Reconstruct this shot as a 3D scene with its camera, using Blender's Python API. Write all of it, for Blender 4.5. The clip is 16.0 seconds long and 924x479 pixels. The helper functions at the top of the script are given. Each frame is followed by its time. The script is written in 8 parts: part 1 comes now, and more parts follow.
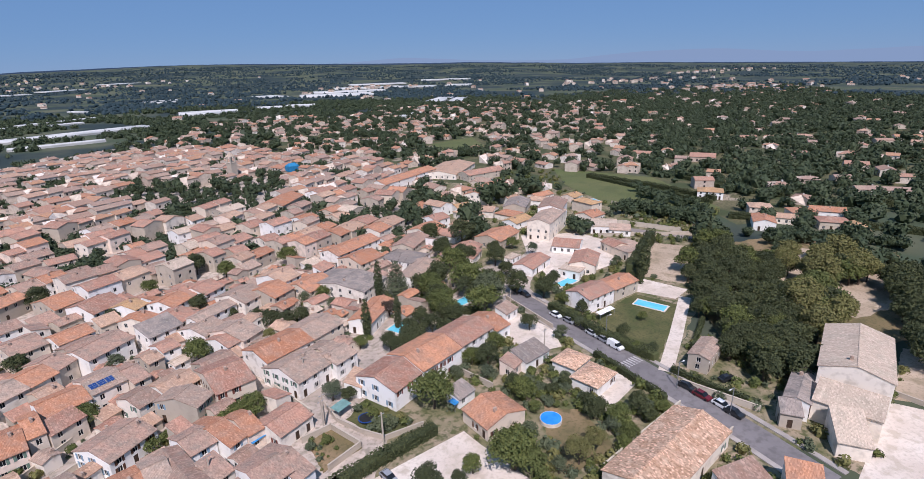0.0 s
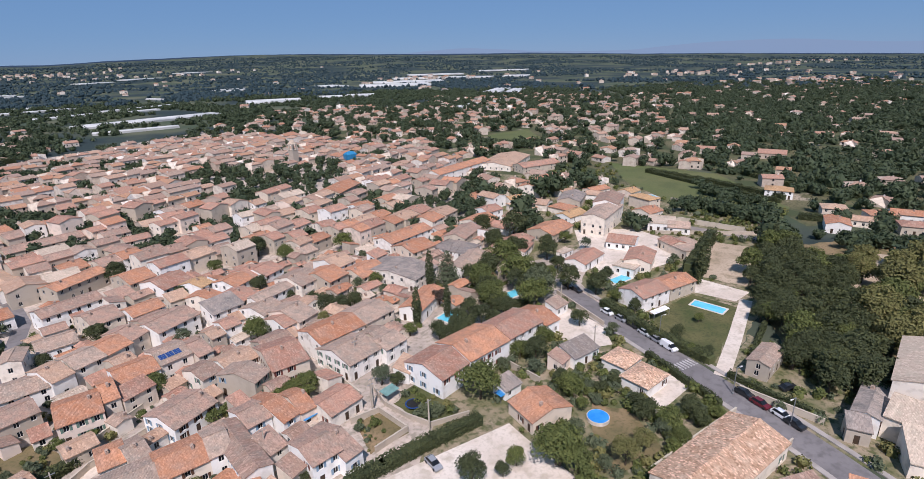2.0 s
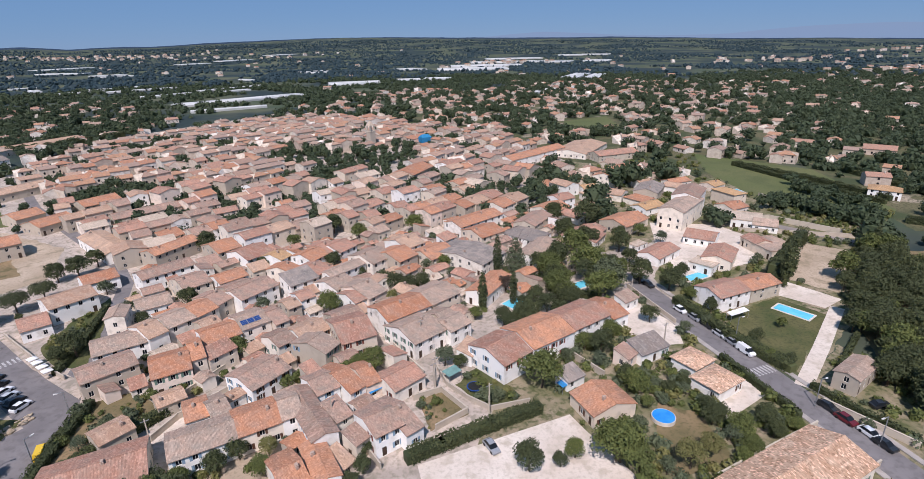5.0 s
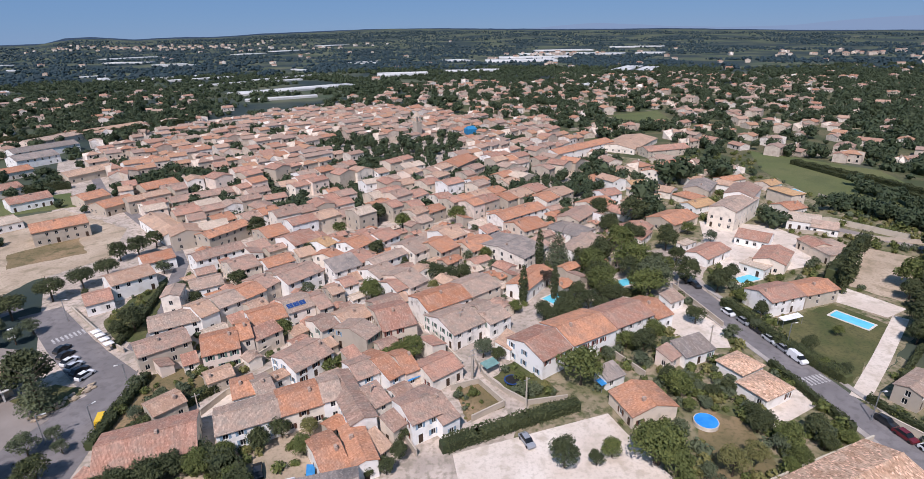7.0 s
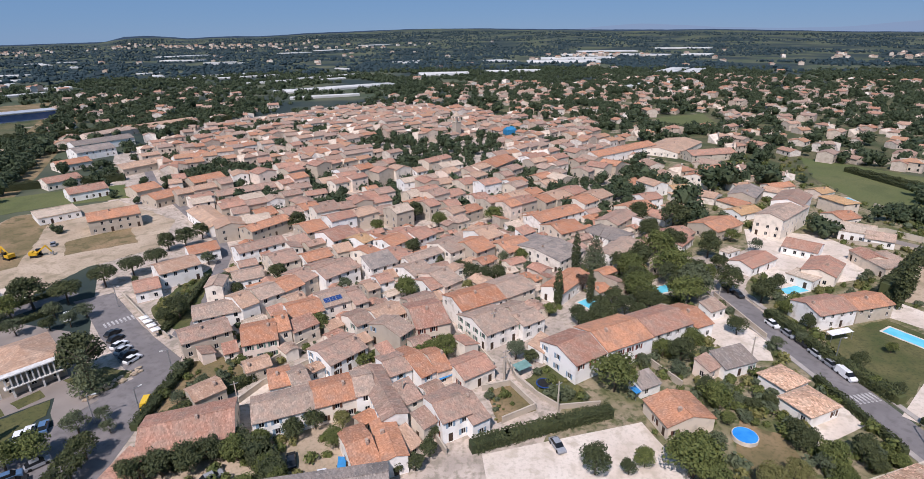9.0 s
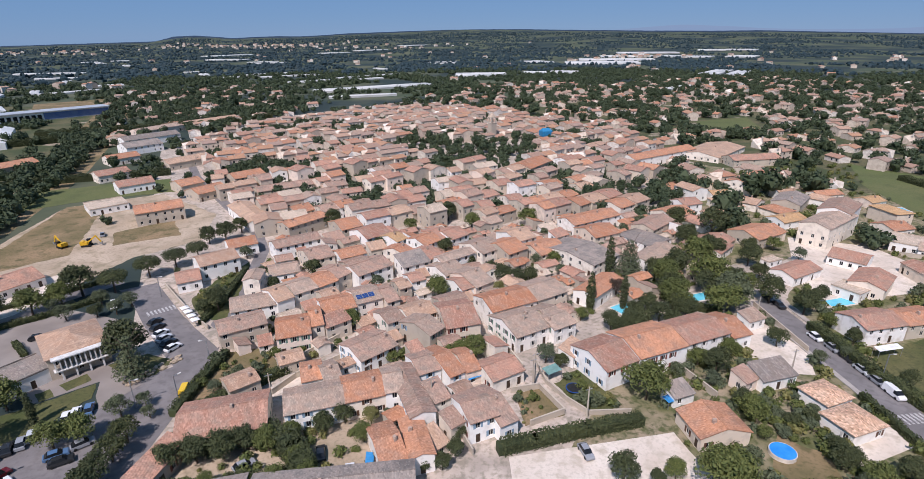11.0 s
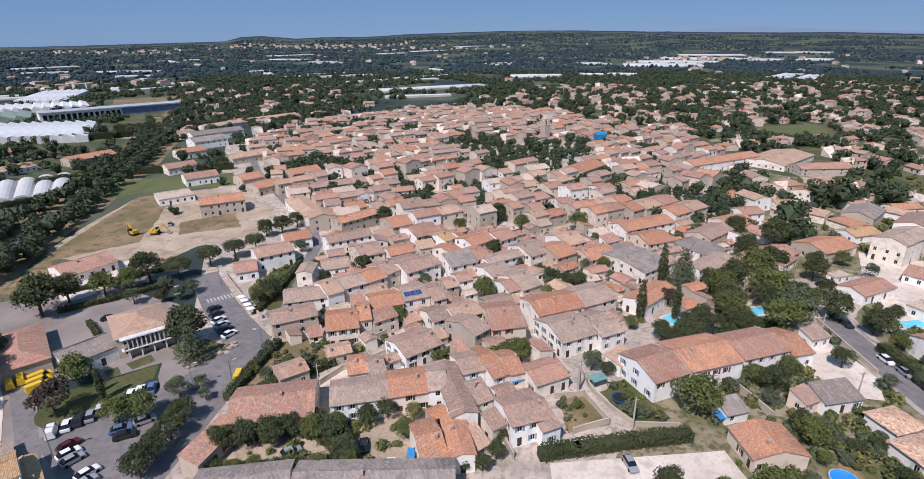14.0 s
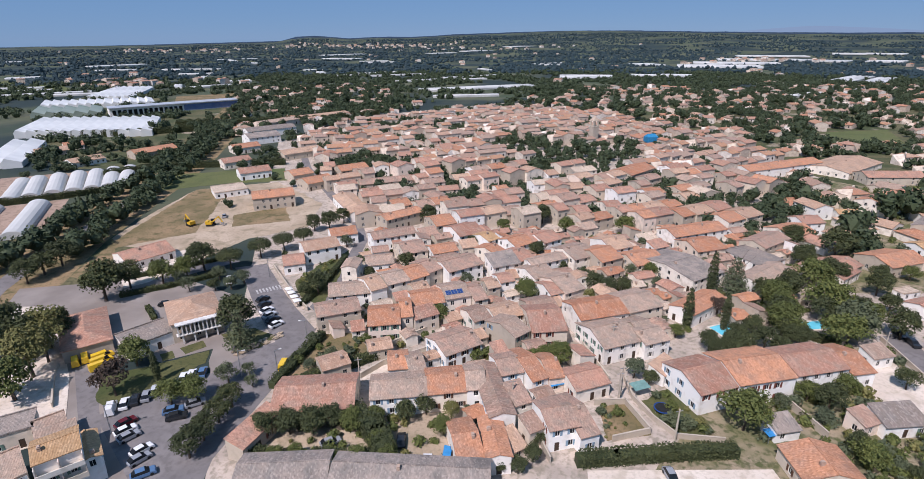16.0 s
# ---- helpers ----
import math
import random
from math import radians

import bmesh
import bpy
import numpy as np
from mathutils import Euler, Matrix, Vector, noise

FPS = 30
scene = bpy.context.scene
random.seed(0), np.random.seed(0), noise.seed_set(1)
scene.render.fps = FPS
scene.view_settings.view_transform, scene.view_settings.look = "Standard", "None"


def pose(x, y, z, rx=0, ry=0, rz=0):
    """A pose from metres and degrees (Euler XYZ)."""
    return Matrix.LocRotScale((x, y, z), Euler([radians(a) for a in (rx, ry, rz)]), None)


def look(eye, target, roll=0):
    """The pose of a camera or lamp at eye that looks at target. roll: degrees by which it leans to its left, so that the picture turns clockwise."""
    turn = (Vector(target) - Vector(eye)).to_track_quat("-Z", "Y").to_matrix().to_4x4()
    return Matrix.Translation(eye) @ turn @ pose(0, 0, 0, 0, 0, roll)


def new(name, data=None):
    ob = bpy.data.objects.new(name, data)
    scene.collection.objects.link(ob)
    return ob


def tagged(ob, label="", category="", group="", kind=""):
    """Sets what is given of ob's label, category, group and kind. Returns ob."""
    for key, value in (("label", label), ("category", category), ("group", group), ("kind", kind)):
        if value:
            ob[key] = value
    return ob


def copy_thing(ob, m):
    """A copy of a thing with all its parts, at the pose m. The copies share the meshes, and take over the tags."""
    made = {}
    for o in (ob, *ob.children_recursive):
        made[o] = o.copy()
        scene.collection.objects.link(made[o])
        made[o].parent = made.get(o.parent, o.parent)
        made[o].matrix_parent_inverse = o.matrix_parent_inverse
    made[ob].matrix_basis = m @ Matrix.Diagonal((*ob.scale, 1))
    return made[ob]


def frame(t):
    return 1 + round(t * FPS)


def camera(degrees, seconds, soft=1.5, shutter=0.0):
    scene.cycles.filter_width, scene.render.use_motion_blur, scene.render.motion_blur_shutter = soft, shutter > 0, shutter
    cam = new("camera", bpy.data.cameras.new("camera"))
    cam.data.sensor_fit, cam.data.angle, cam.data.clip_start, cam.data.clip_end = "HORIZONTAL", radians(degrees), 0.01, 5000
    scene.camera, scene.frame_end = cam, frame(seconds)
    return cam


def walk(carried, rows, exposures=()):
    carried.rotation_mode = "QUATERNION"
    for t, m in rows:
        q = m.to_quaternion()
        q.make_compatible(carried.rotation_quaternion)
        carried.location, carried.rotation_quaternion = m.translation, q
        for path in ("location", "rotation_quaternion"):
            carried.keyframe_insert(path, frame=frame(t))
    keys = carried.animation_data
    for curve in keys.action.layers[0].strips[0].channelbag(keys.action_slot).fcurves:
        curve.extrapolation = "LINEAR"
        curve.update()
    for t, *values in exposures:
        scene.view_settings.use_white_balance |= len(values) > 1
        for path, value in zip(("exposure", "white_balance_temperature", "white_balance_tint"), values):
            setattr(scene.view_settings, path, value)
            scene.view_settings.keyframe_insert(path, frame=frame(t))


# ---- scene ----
cam = camera(82.1, 16.0, soft=0.8)
PATH = [
    (0.0, pose(0, 0, 75, 71.60, 1.46, -21.53)),
    (0.5, pose(0, 0, 75, 71.33, 1.43, -20.45)),
    (1.0, pose(0, 0, 75, 71.20, 1.34, -18.83)),
    (1.5, pose(0, 0, 75, 71.04, 1.32, -17.27)),
    (2.0, pose(0, 0, 75, 70.82, 1.33, -15.57)),
    (2.5, pose(0, 0, 75, 70.59, 1.27, -13.99)),
    (3.0, pose(0, 0, 75, 70.32, 1.24, -12.34)),
    (3.5, pose(0, 0, 75, 70.08, 1.19, -10.89)),
    (4.0, pose(0, 0, 75, 69.85, 1.15, -9.76)),
    (6.5, pose(0, 0, 75, 68.82, 1.01, -3.92)),
    (7.0, pose(0, 0, 75, 68.68, 0.96, -2.63)),
    (7.5, pose(0, 0, 75, 68.72, 0.93, -1.48)),
    (8.0, pose(0, 0, 75, 68.77, 0.87, -0.34)),
    (8.5, pose(0, 0, 75, 68.78, 0.80, 0.63)),
    (9.0, pose(0, 0, 75, 68.76, 0.75, 1.60)),
    (11.5, pose(0, 0, 75, 68.91, 0.59, 6.34)),
    (12.0, pose(0, 0, 75, 68.94, 0.58, 7.24)),
    (12.5, pose(0, 0, 75, 68.97, 0.53, 8.12)),
    (13.0, pose(0, 0, 75, 69.01, 0.52, 9.07)),
    (13.5, pose(0, 0, 75, 69.02, 0.50, 10.01)),
    (14.0, pose(0, 0, 75, 69.03, 0.46, 11.10)),
    (14.5, pose(0, 0, 75, 69.03, 0.45, 12.24)),
    (15.0, pose(0, 0, 75, 69.04, 0.41, 13.59)),
    (15.5, pose(0, 0, 75, 69.05, 0.41, 14.87)),
    (16.0, pose(0, 0, 75, 69.06, 0.39, 16.10)),
]
walk(cam, PATH, exposures=((0, -0.01, 6200, 21), (1.5, -0.02, 6320, 19), (8, -0.02, 6330, 19), (9, -0.02, 6430, 18), (11.5, -0.02, 6330, 19), (16, 0.0, 6320, 19)))

# ---- sky and sun ----
SUN_EL, SUN_AZ = 53.0, 197.0
world = bpy.data.worlds.new("world")
scene.world = world
world.use_nodes = True
wn = world.node_tree.nodes
sky = wn.new("ShaderNodeTexSky")
sky.sky_type, sky.sun_disc = "NISHITA", False
sky.sun_elevation, sky.sun_rotation = radians(SUN_EL), radians(SUN_AZ)
sky.altitude, sky.air_density, sky.dust_density, sky.ozone_density = 1500, 0.9, 0.0, 5.0
wn["Background"].inputs["Strength"].default_value = 0.058
haze = wn.new("ShaderNodeMix")
haze.data_type = "RGBA"
haze.inputs[0].default_value, haze.inputs[7].default_value = 0.75, (2.55, 5.35, 9.6, 1)
world.node_tree.links.new(sky.outputs[0], haze.inputs[6])
world.node_tree.links.new(haze.outputs[2], wn["Background"].inputs["Color"])
lamp = bpy.data.lights.new("sun", "SUN")
lamp.energy, lamp.angle, lamp.color = 5.0, radians(0.53), (1.0, 0.95, 0.92)
sun = new("sun", lamp)
sd = Vector((math.sin(radians(SUN_AZ)), math.cos(radians(SUN_AZ)), math.tan(radians(SUN_EL))))
sun.matrix_world = look(sd * 300, (0, 0, 0))

# ---- materials ----
def nodes_of(name, rough=0.85):
    m = bpy.data.materials.new(name)
    m.use_nodes = True
    nt = m.node_tree
    b = nt.nodes["Principled BSDF"]
    b.inputs["Roughness"].default_value = rough
    b.inputs["Specular IOR Level"].default_value = 0.25
    return m, nt, b


def mix(nt, fac, a, b, blend="MIX"):
    n = nt.nodes.new("ShaderNodeMix")
    n.data_type, n.blend_type = "RGBA", blend
    for k, v in ((0, fac), (6, a), (7, b)):
        if hasattr(v, "links"):
            nt.links.new(v, n.inputs[k])
        else:
            n.inputs[k].default_value = v if k == 0 else (*v, 1)
    return n.outputs[2]


def noise_fac(nt, scale, lo=0.35, hi=0.65, coords="Object", stretch=None, detail=4.0):
    tc = nt.nodes.new("ShaderNodeTexCoord")
    out = tc.outputs[coords]
    if stretch:
        mp = nt.nodes.new("ShaderNodeMapping")
        mp.inputs["Scale"].default_value = stretch
        nt.links.new(out, mp.inputs[0])
        out = mp.outputs[0]
    n = nt.nodes.new("ShaderNodeTexNoise")
    n.inputs["Scale"].default_value, n.inputs["Detail"].default_value = scale, detail
    nt.links.new(out, n.inputs["Vector"])
    r = nt.nodes.new("ShaderNodeMapRange")
    r.inputs[1].default_value, r.inputs[2].default_value = lo, hi
    nt.links.new(n.outputs[0], r.inputs[0])
    return r.outputs[0]


def bump(nt, b, height, strength=0.4, dist=0.05):
    n = nt.nodes.new("ShaderNodeBump")
    n.inputs["Strength"].default_value, n.inputs["Distance"].default_value = strength, dist
    nt.links.new(height, n.inputs["Height"])
    nt.links.new(n.outputs[0], b.inputs["Normal"])


def random_fac(nt, lo=0.0, hi=1.0):
    oi = nt.nodes.new("ShaderNodeObjectInfo")
    r = nt.nodes.new("ShaderNodeMapRange")
    r.inputs[3].default_value, r.inputs[4].default_value = lo, hi
    nt.links.new(oi.outputs["Random"], r.inputs[0])
    return r.outputs[0]


def roof_mat(name, c1, c2, stain, speckle=0.5, mottle=0.36):
    """Clay tiles: columns down the slope, courses across, lichen stains, odd pale or dark tiles."""
    m, nt, b = nodes_of(name, 0.9)
    col = mix(nt, random_fac(nt), tuple(v * 0.84 for v in c1), tuple(min(1, v * 1.14) for v in c2))
    col = mix(nt, noise_fac(nt, 0.38, 0.40, 0.66), col, stain)
    k0 = nt.nodes.new("ShaderNodeMath")
    k0.operation, k0.inputs[1].default_value = "MULTIPLY", 0.6
    nt.links.new(noise_fac(nt, 0.16, 0.50, 0.68, detail=5), k0.inputs[0])
    col = mix(nt, k0.outputs[0], col, tuple(0.62 * v for v in stain))
    fine = noise_fac(nt, 1.0, 0.35, 0.7, stretch=(4.5, 2.2, 2.2), detail=3)
    dark = tuple(v * 0.55 for v in c1)
    k = nt.nodes.new("ShaderNodeMath")
    k.operation, k.inputs[1].default_value = "MULTIPLY", speckle
    nt.links.new(fine, k.inputs[0])
    col = mix(nt, k.outputs[0], col, dark)
    streak = noise_fac(nt, 1.0, 0.55, 0.75, stretch=(1.1, 0.18, 0.18))
    k2 = nt.nodes.new("ShaderNodeMath")
    k2.operation, k2.inputs[1].default_value = "MULTIPLY", 0.45
    nt.links.new(streak, k2.inputs[0])
    col = mix(nt, k2.outputs[0], col, tuple(min(1, v * 1.25 + 0.05) for v in c2))
    tc = nt.nodes.new("ShaderNodeTexCoord")
    # single tiles: each cell lighter or darker than its neighbours
    mp = nt.nodes.new("ShaderNodeMapping")
    mp.inputs["Scale"].default_value = (4.2, 2.4, 2.4)
    nt.links.new(tc.outputs["Object"], mp.inputs[0])
    vo = nt.nodes.new("ShaderNodeTexVoronoi")
    vo.inputs["Scale"].default_value, vo.inputs["Randomness"].default_value = 1.0, 0.55
    nt.links.new(mp.outputs[0], vo.inputs["Vector"])
    sep = nt.nodes.new("ShaderNodeSeparateColor")
    nt.links.new(vo.outputs["Color"], sep.inputs[0])
    for ch, lo, hi, tint, amount in ((0, 0.72, 0.95, tuple(min(1, v * 1.35 + 0.06) for v in c2), mottle), (1, 0.74, 0.96, tuple(v * 0.45 for v in c1), mottle)):
        mr = nt.nodes.new("ShaderNodeMapRange")
        mr.inputs[1].default_value, mr.inputs[2].default_value, mr.inputs[4].default_value = lo, hi, amount
        nt.links.new(sep.outputs[ch], mr.inputs[0])
        col = mix(nt, mr.outputs[0], col, tint)
    nt.links.new(col, b.inputs["Base Color"])
    w = nt.nodes.new("ShaderNodeTexWave")
    w.bands_direction = "X"
    w.inputs["Scale"].default_value, w.inputs["Distortion"].default_value = 1.5, 0.6
    nt.links.new(tc.outputs["Object"], w.inputs["Vector"])
    bump(nt, b, w.outputs[0], 0.42, 0.08)
    return m


ORANGE = roof_mat("roof_orange", (0.450, 0.195, 0.105), (0.520, 0.255, 0.145), (0.389, 0.230, 0.158))
TERRACOTTA = roof_mat("roof_terracotta", (0.389, 0.199, 0.138), (0.476, 0.257, 0.176), (0.346, 0.241, 0.182))
BROWN = roof_mat("roof_brown", (0.339, 0.211, 0.155), (0.414, 0.260, 0.191), (0.303, 0.240, 0.189))
GREY = roof_mat("roof_grey", (0.380, 0.262, 0.196), (0.450, 0.320, 0.240), (0.318, 0.262, 0.210))
PALE = roof_mat("roof_pale", (0.452, 0.276, 0.185), (0.508, 0.338, 0.228), (0.422, 0.303, 0.225))
SLATE = roof_mat("roof_slate", (0.259, 0.210, 0.177), (0.318, 0.262, 0.222), (0.212, 0.192, 0.172), 0.3)
CHALK = roof_mat("roof_chalk", (0.518, 0.402, 0.308), (0.564, 0.446, 0.340), (0.473, 0.390, 0.297), 0.35)
YELLOW = roof_mat("roof_yellow", (0.471, 0.280, 0.138), (0.504, 0.311, 0.159), (0.442, 0.290, 0.166))
NEWTILE = roof_mat("roof_new_tile", (0.548, 0.332, 0.208), (0.605, 0.377, 0.252), (0.624, 0.456, 0.327), 0.8, 0.9)


def wall_mat(name, colours, stain=(0.36, 0.31, 0.25)):
    m, nt, b = nodes_of(name, 0.92)
    oi = nt.nodes.new("ShaderNodeObjectInfo")
    ramp = nt.nodes.new("ShaderNodeValToRGB")
    ramp.color_ramp.interpolation = "CONSTANT"
    e = ramp.color_ramp.elements
    e[0].position, e[0].color = 0, (*colours[0], 1)
    e[1].position, e[1].color = 1 / len(colours), (*colours[1], 1)
    for i, c in enumerate(colours[2:], 2):
        e.new(i / len(colours)).color = (*c, 1)
    nt.links.new(oi.outputs["Random"], ramp.inputs[0])
    col = mix(nt, noise_fac(nt, 0.5, 0.5, 0.8), ramp.outputs[0], stain)
    nt.links.new(col, b.inputs["Base Color"])
    bump(nt, b, noise_fac(nt, 6.0), 0.25, 0.03)
    return m


STUCCO = wall_mat("wall_stucco", ((0.76, 0.69, 0.60), (0.82, 0.77, 0.71), (0.66, 0.56, 0.45), (0.78, 0.69, 0.58),
                                  (0.83, 0.80, 0.76), (0.64, 0.55, 0.45), (0.75, 0.62, 0.52), (0.80, 0.72, 0.62)), (0.44, 0.38, 0.31))
WHITE = wall_mat("wall_white", ((0.84, 0.82, 0.78), (0.80, 0.77, 0.72)), (0.64, 0.59, 0.52))
STONE = wall_mat("wall_stone", ((0.47, 0.40, 0.32), (0.52, 0.45, 0.36), (0.43, 0.37, 0.30)))


def plain_mat(name, c, rough=0.6, c2=None, scale=1.0, metal=0.0, grain=0.0):
    m, nt, b = nodes_of(name, rough)
    b.inputs["Metallic"].default_value = metal
    c2 = c2 or tuple(v * 0.75 for v in c)
    nt.links.new(mix(nt, noise_fac(nt, scale), c, c2), b.inputs["Base Color"])
    if grain:
        bump(nt, b, noise_fac(nt, scale * 8), grain, 0.05)
    return m


def soil_mat(name, c, c2, fleck, scale, amount=0.55, fine=1.3):
    """Ground: broad drifts of two colours, worn blotches and small flecks."""
    m, nt, b = nodes_of(name, 0.95)
    col = mix(nt, noise_fac(nt, scale, 0.38, 0.62, detail=6), c, c2)
    col = mix(nt, noise_fac(nt, scale * 3.7, 0.52, 0.64, detail=5), col, tuple(0.5 * (u + v) for u, v in zip(c2, fleck)))
    k = nt.nodes.new("ShaderNodeMath")
    k.operation, k.inputs[1].default_value = "MULTIPLY", amount
    nt.links.new(noise_fac(nt, fine, 0.50, 0.66, detail=4), k.inputs[0])
    col = mix(nt, k.outputs[0], col, fleck)
    nt.links.new(col, b.inputs["Base Color"])
    bump(nt, b, noise_fac(nt, fine * 2), 0.4, 0.06)
    return m


GLASS = plain_mat("pane_glass", (0.015, 0.018, 0.022), 0.08)
DARKWOOD = plain_mat("dark_wood", (0.07, 0.045, 0.03), 0.7)
FRAMEWHITE = plain_mat("frame_white", (0.7, 0.68, 0.64), 0.5)
TRUNK = plain_mat("bark", (0.10, 0.075, 0.055), 0.95, grain=0.6, scale=4)
ASPHALT = soil_mat("asphalt", (0.160, 0.147, 0.145), (0.205, 0.188, 0.184), (0.115, 0.105, 0.102), 0.11, 0.5, 0.6)
PAINT = plain_mat("road_paint", (0.52, 0.50, 0.48), 0.7, (0.26, 0.245, 0.24), 1.6)
GRAVEL = soil_mat("gravel", (0.66, 0.58, 0.50), (0.56, 0.47, 0.39), (0.42, 0.36, 0.28), 0.09, 0.5)
PAVING = soil_mat("paving", (0.52, 0.43, 0.36), (0.36, 0.30, 0.25), (0.20, 0.18, 0.13), 0.12, 0.6, 0.9)
LAWN = soil_mat("lawn", (0.062, 0.076, 0.026), (0.120, 0.110, 0.046), (0.038, 0.050, 0.020), 0.10)
FIELD = soil_mat("field_grass", (0.092, 0.115, 0.040), (0.125, 0.130, 0.052), (0.060, 0.080, 0.030), 0.02)
DRY = soil_mat("dry_grass", (0.275, 0.190, 0.108), (0.160, 0.126, 0.062), (0.090, 0.084, 0.038), 0.06)
EARTH = soil_mat("bare_earth", (0.47, 0.37, 0.275), (0.35, 0.27, 0.19), (0.22, 0.185, 0.115), 0.05)
WATER = plain_mat("pool_water", (0.10, 0.48, 0.62), 0.05, (0.16, 0.56, 0.68), 0.3)
BLUE = plain_mat("pool_blue", (0.02, 0.22, 0.62), 0.1, (0.04, 0.28, 0.70), 0.5)
COPING = plain_mat("coping", (0.66, 0.60, 0.52), 0.8)
GHOUSE = plain_mat("greenhouse_film", (0.60, 0.59, 0.56), 0.55, (0.34, 0.35, 0.34), 0.02)
KERBSTONE = plain_mat("kerb_concrete", (0.40, 0.36, 0.325), 0.9, (0.29, 0.26, 0.235), 0.3, grain=0.2)
GHWHITE = plain_mat("white_greenhouse_glass", (0.74, 0.74, 0.71), 0.5, (0.56, 0.57, 0.55), 0.05)
METALROOF = plain_mat("metal_roof", (0.42, 0.45, 0.48), 0.4, (0.34, 0.36, 0.39), 0.1)
SOLAR = plain_mat("solar_cell", (0.02, 0.05, 0.16), 0.15, (0.03, 0.07, 0.2), 2.0)
TARP = plain_mat("blue_tarp", (0.04, 0.25, 0.55), 0.5)
CRANEBLUE = plain_mat("crane_blue", (0.03, 0.22, 0.42), 0.5)
RUBBER = plain_mat("rubber", (0.02, 0.02, 0.02), 0.8)


def leaf_mat(name, c1, c2, c3):
    m, nt, b = nodes_of(name, 0.7)
    geo = nt.nodes.new("ShaderNodeNewGeometry")
    col = mix(nt, geo.outputs["Random Per Island"], c1, c2)
    col = mix(nt, random_fac(nt, 0.0, 0.7), col, c3)
    nt.links.new(col, b.inputs["Base Color"])
    return m


LEAF = leaf_mat("leaves_green", (0.052, 0.074, 0.019), (0.158, 0.172, 0.050), (0.072, 0.086, 0.026))
LEAFDARK = leaf_mat("leaves_dark", (0.032, 0.044, 0.019), (0.092, 0.102, 0.037), (0.045, 0.056, 0.025))
LEAFOLIVE = leaf_mat("leaves_olive", (0.06, 0.075, 0.035), (0.13, 0.145, 0.075), (0.07, 0.09, 0.055))
LEAFDRY = leaf_mat("leaves_dry", (0.11, 0.115, 0.032), (0.21, 0.19, 0.07), (0.13, 0.125, 0.045))
LEAFRED = leaf_mat("leaves_purple", (0.045, 0.030, 0.024), (0.085, 0.058, 0.042), (0.050, 0.038, 0.026))
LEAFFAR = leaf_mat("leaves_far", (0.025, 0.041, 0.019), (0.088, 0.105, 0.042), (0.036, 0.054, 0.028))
# Woods of the far plain: distance haze is put into these bluish leaf colours.
LEAFHAZED = leaf_mat("leaves_plain", (0.013, 0.030, 0.036), (0.030, 0.052, 0.056), (0.020, 0.040, 0.050))


def island_mat(name, colours, rough=0.9, tiles=0.55):
    """Many small buildings in one mesh: each connected piece takes one of the colours."""
    m, nt, b = nodes_of(name, rough)
    geo = nt.nodes.new("ShaderNodeNewGeometry")
    ramp = nt.nodes.new("ShaderNodeValToRGB")
    ramp.color_ramp.interpolation = "CONSTANT"
    e = ramp.color_ramp.elements
    e[0].position, e[0].color = 0, (*colours[0], 1)
    e[1].position, e[1].color = 1 / len(colours), (*colours[1], 1)
    for i, c in enumerate(colours[2:], 2):
        e.new(i / len(colours)).color = (*c, 1)
    nt.links.new(geo.outputs["Random Per Island"], ramp.inputs[0])
    k = nt.nodes.new("ShaderNodeMath")
    k.operation, k.inputs[1].default_value = "MULTIPLY", 0.5
    nt.links.new(noise_fac(nt, 0.6, 0.4, 0.7), k.inputs[0])
    col = mix(nt, k.outputs[0], ramp.outputs[0], (0.30, 0.22, 0.175))
    k2 = nt.nodes.new("ShaderNodeMath")
    k2.operation, k2.inputs[1].default_value = "MULTIPLY", tiles
    nt.links.new(noise_fac(nt, 1.7, 0.4, 0.65, detail=3), k2.inputs[0])
    col = mix(nt, k2.outputs[0], col, (0.17, 0.115, 0.09))
    nt.links.new(col, b.inputs["Base Color"])
    return m


ROOFFAR = island_mat("roofs_far", ((0.44, 0.205, 0.115), (0.41, 0.225, 0.15), (0.36, 0.23, 0.165), (0.47, 0.25, 0.14), (0.39, 0.28, 0.21), (0.48, 0.305, 0.21), (0.43, 0.235, 0.16), (0.36, 0.25, 0.195)))
WALLFAR = island_mat("walls_far", ((0.58, 0.50, 0.41), (0.67, 0.60, 0.51), (0.51, 0.42, 0.34), (0.70, 0.65, 0.58), (0.61, 0.52, 0.42)), tiles=0.1)
STEEL = plain_mat("galvanised_steel", (0.38, 0.39, 0.40), 0.45, metal=0.6)
CANVAS = plain_mat("white_canvas", (0.80, 0.79, 0.76), 0.8)
DIGYELLOW = plain_mat("machine_yellow", (0.68, 0.40, 0.03), 0.45)
GARDEN = soil_mat("garden_soil", (0.31, 0.245, 0.17), (0.125, 0.125, 0.055), (0.055, 0.070, 0.026), 0.11, 0.75, 0.7)
DULLGREEN = plain_mat("dull_green_sheet", (0.17, 0.30, 0.27), 0.6)
TILLED = soil_mat("tilled_soil", (0.36, 0.26, 0.20), (0.30, 0.21, 0.16), (0.20, 0.15, 0.10), 0.1, 0.5, 0.8)
YARDGREY = plain_mat("worn_yard", (0.27, 0.235, 0.21), 0.95, (0.20, 0.17, 0.15), 0.1, grain=0.3)


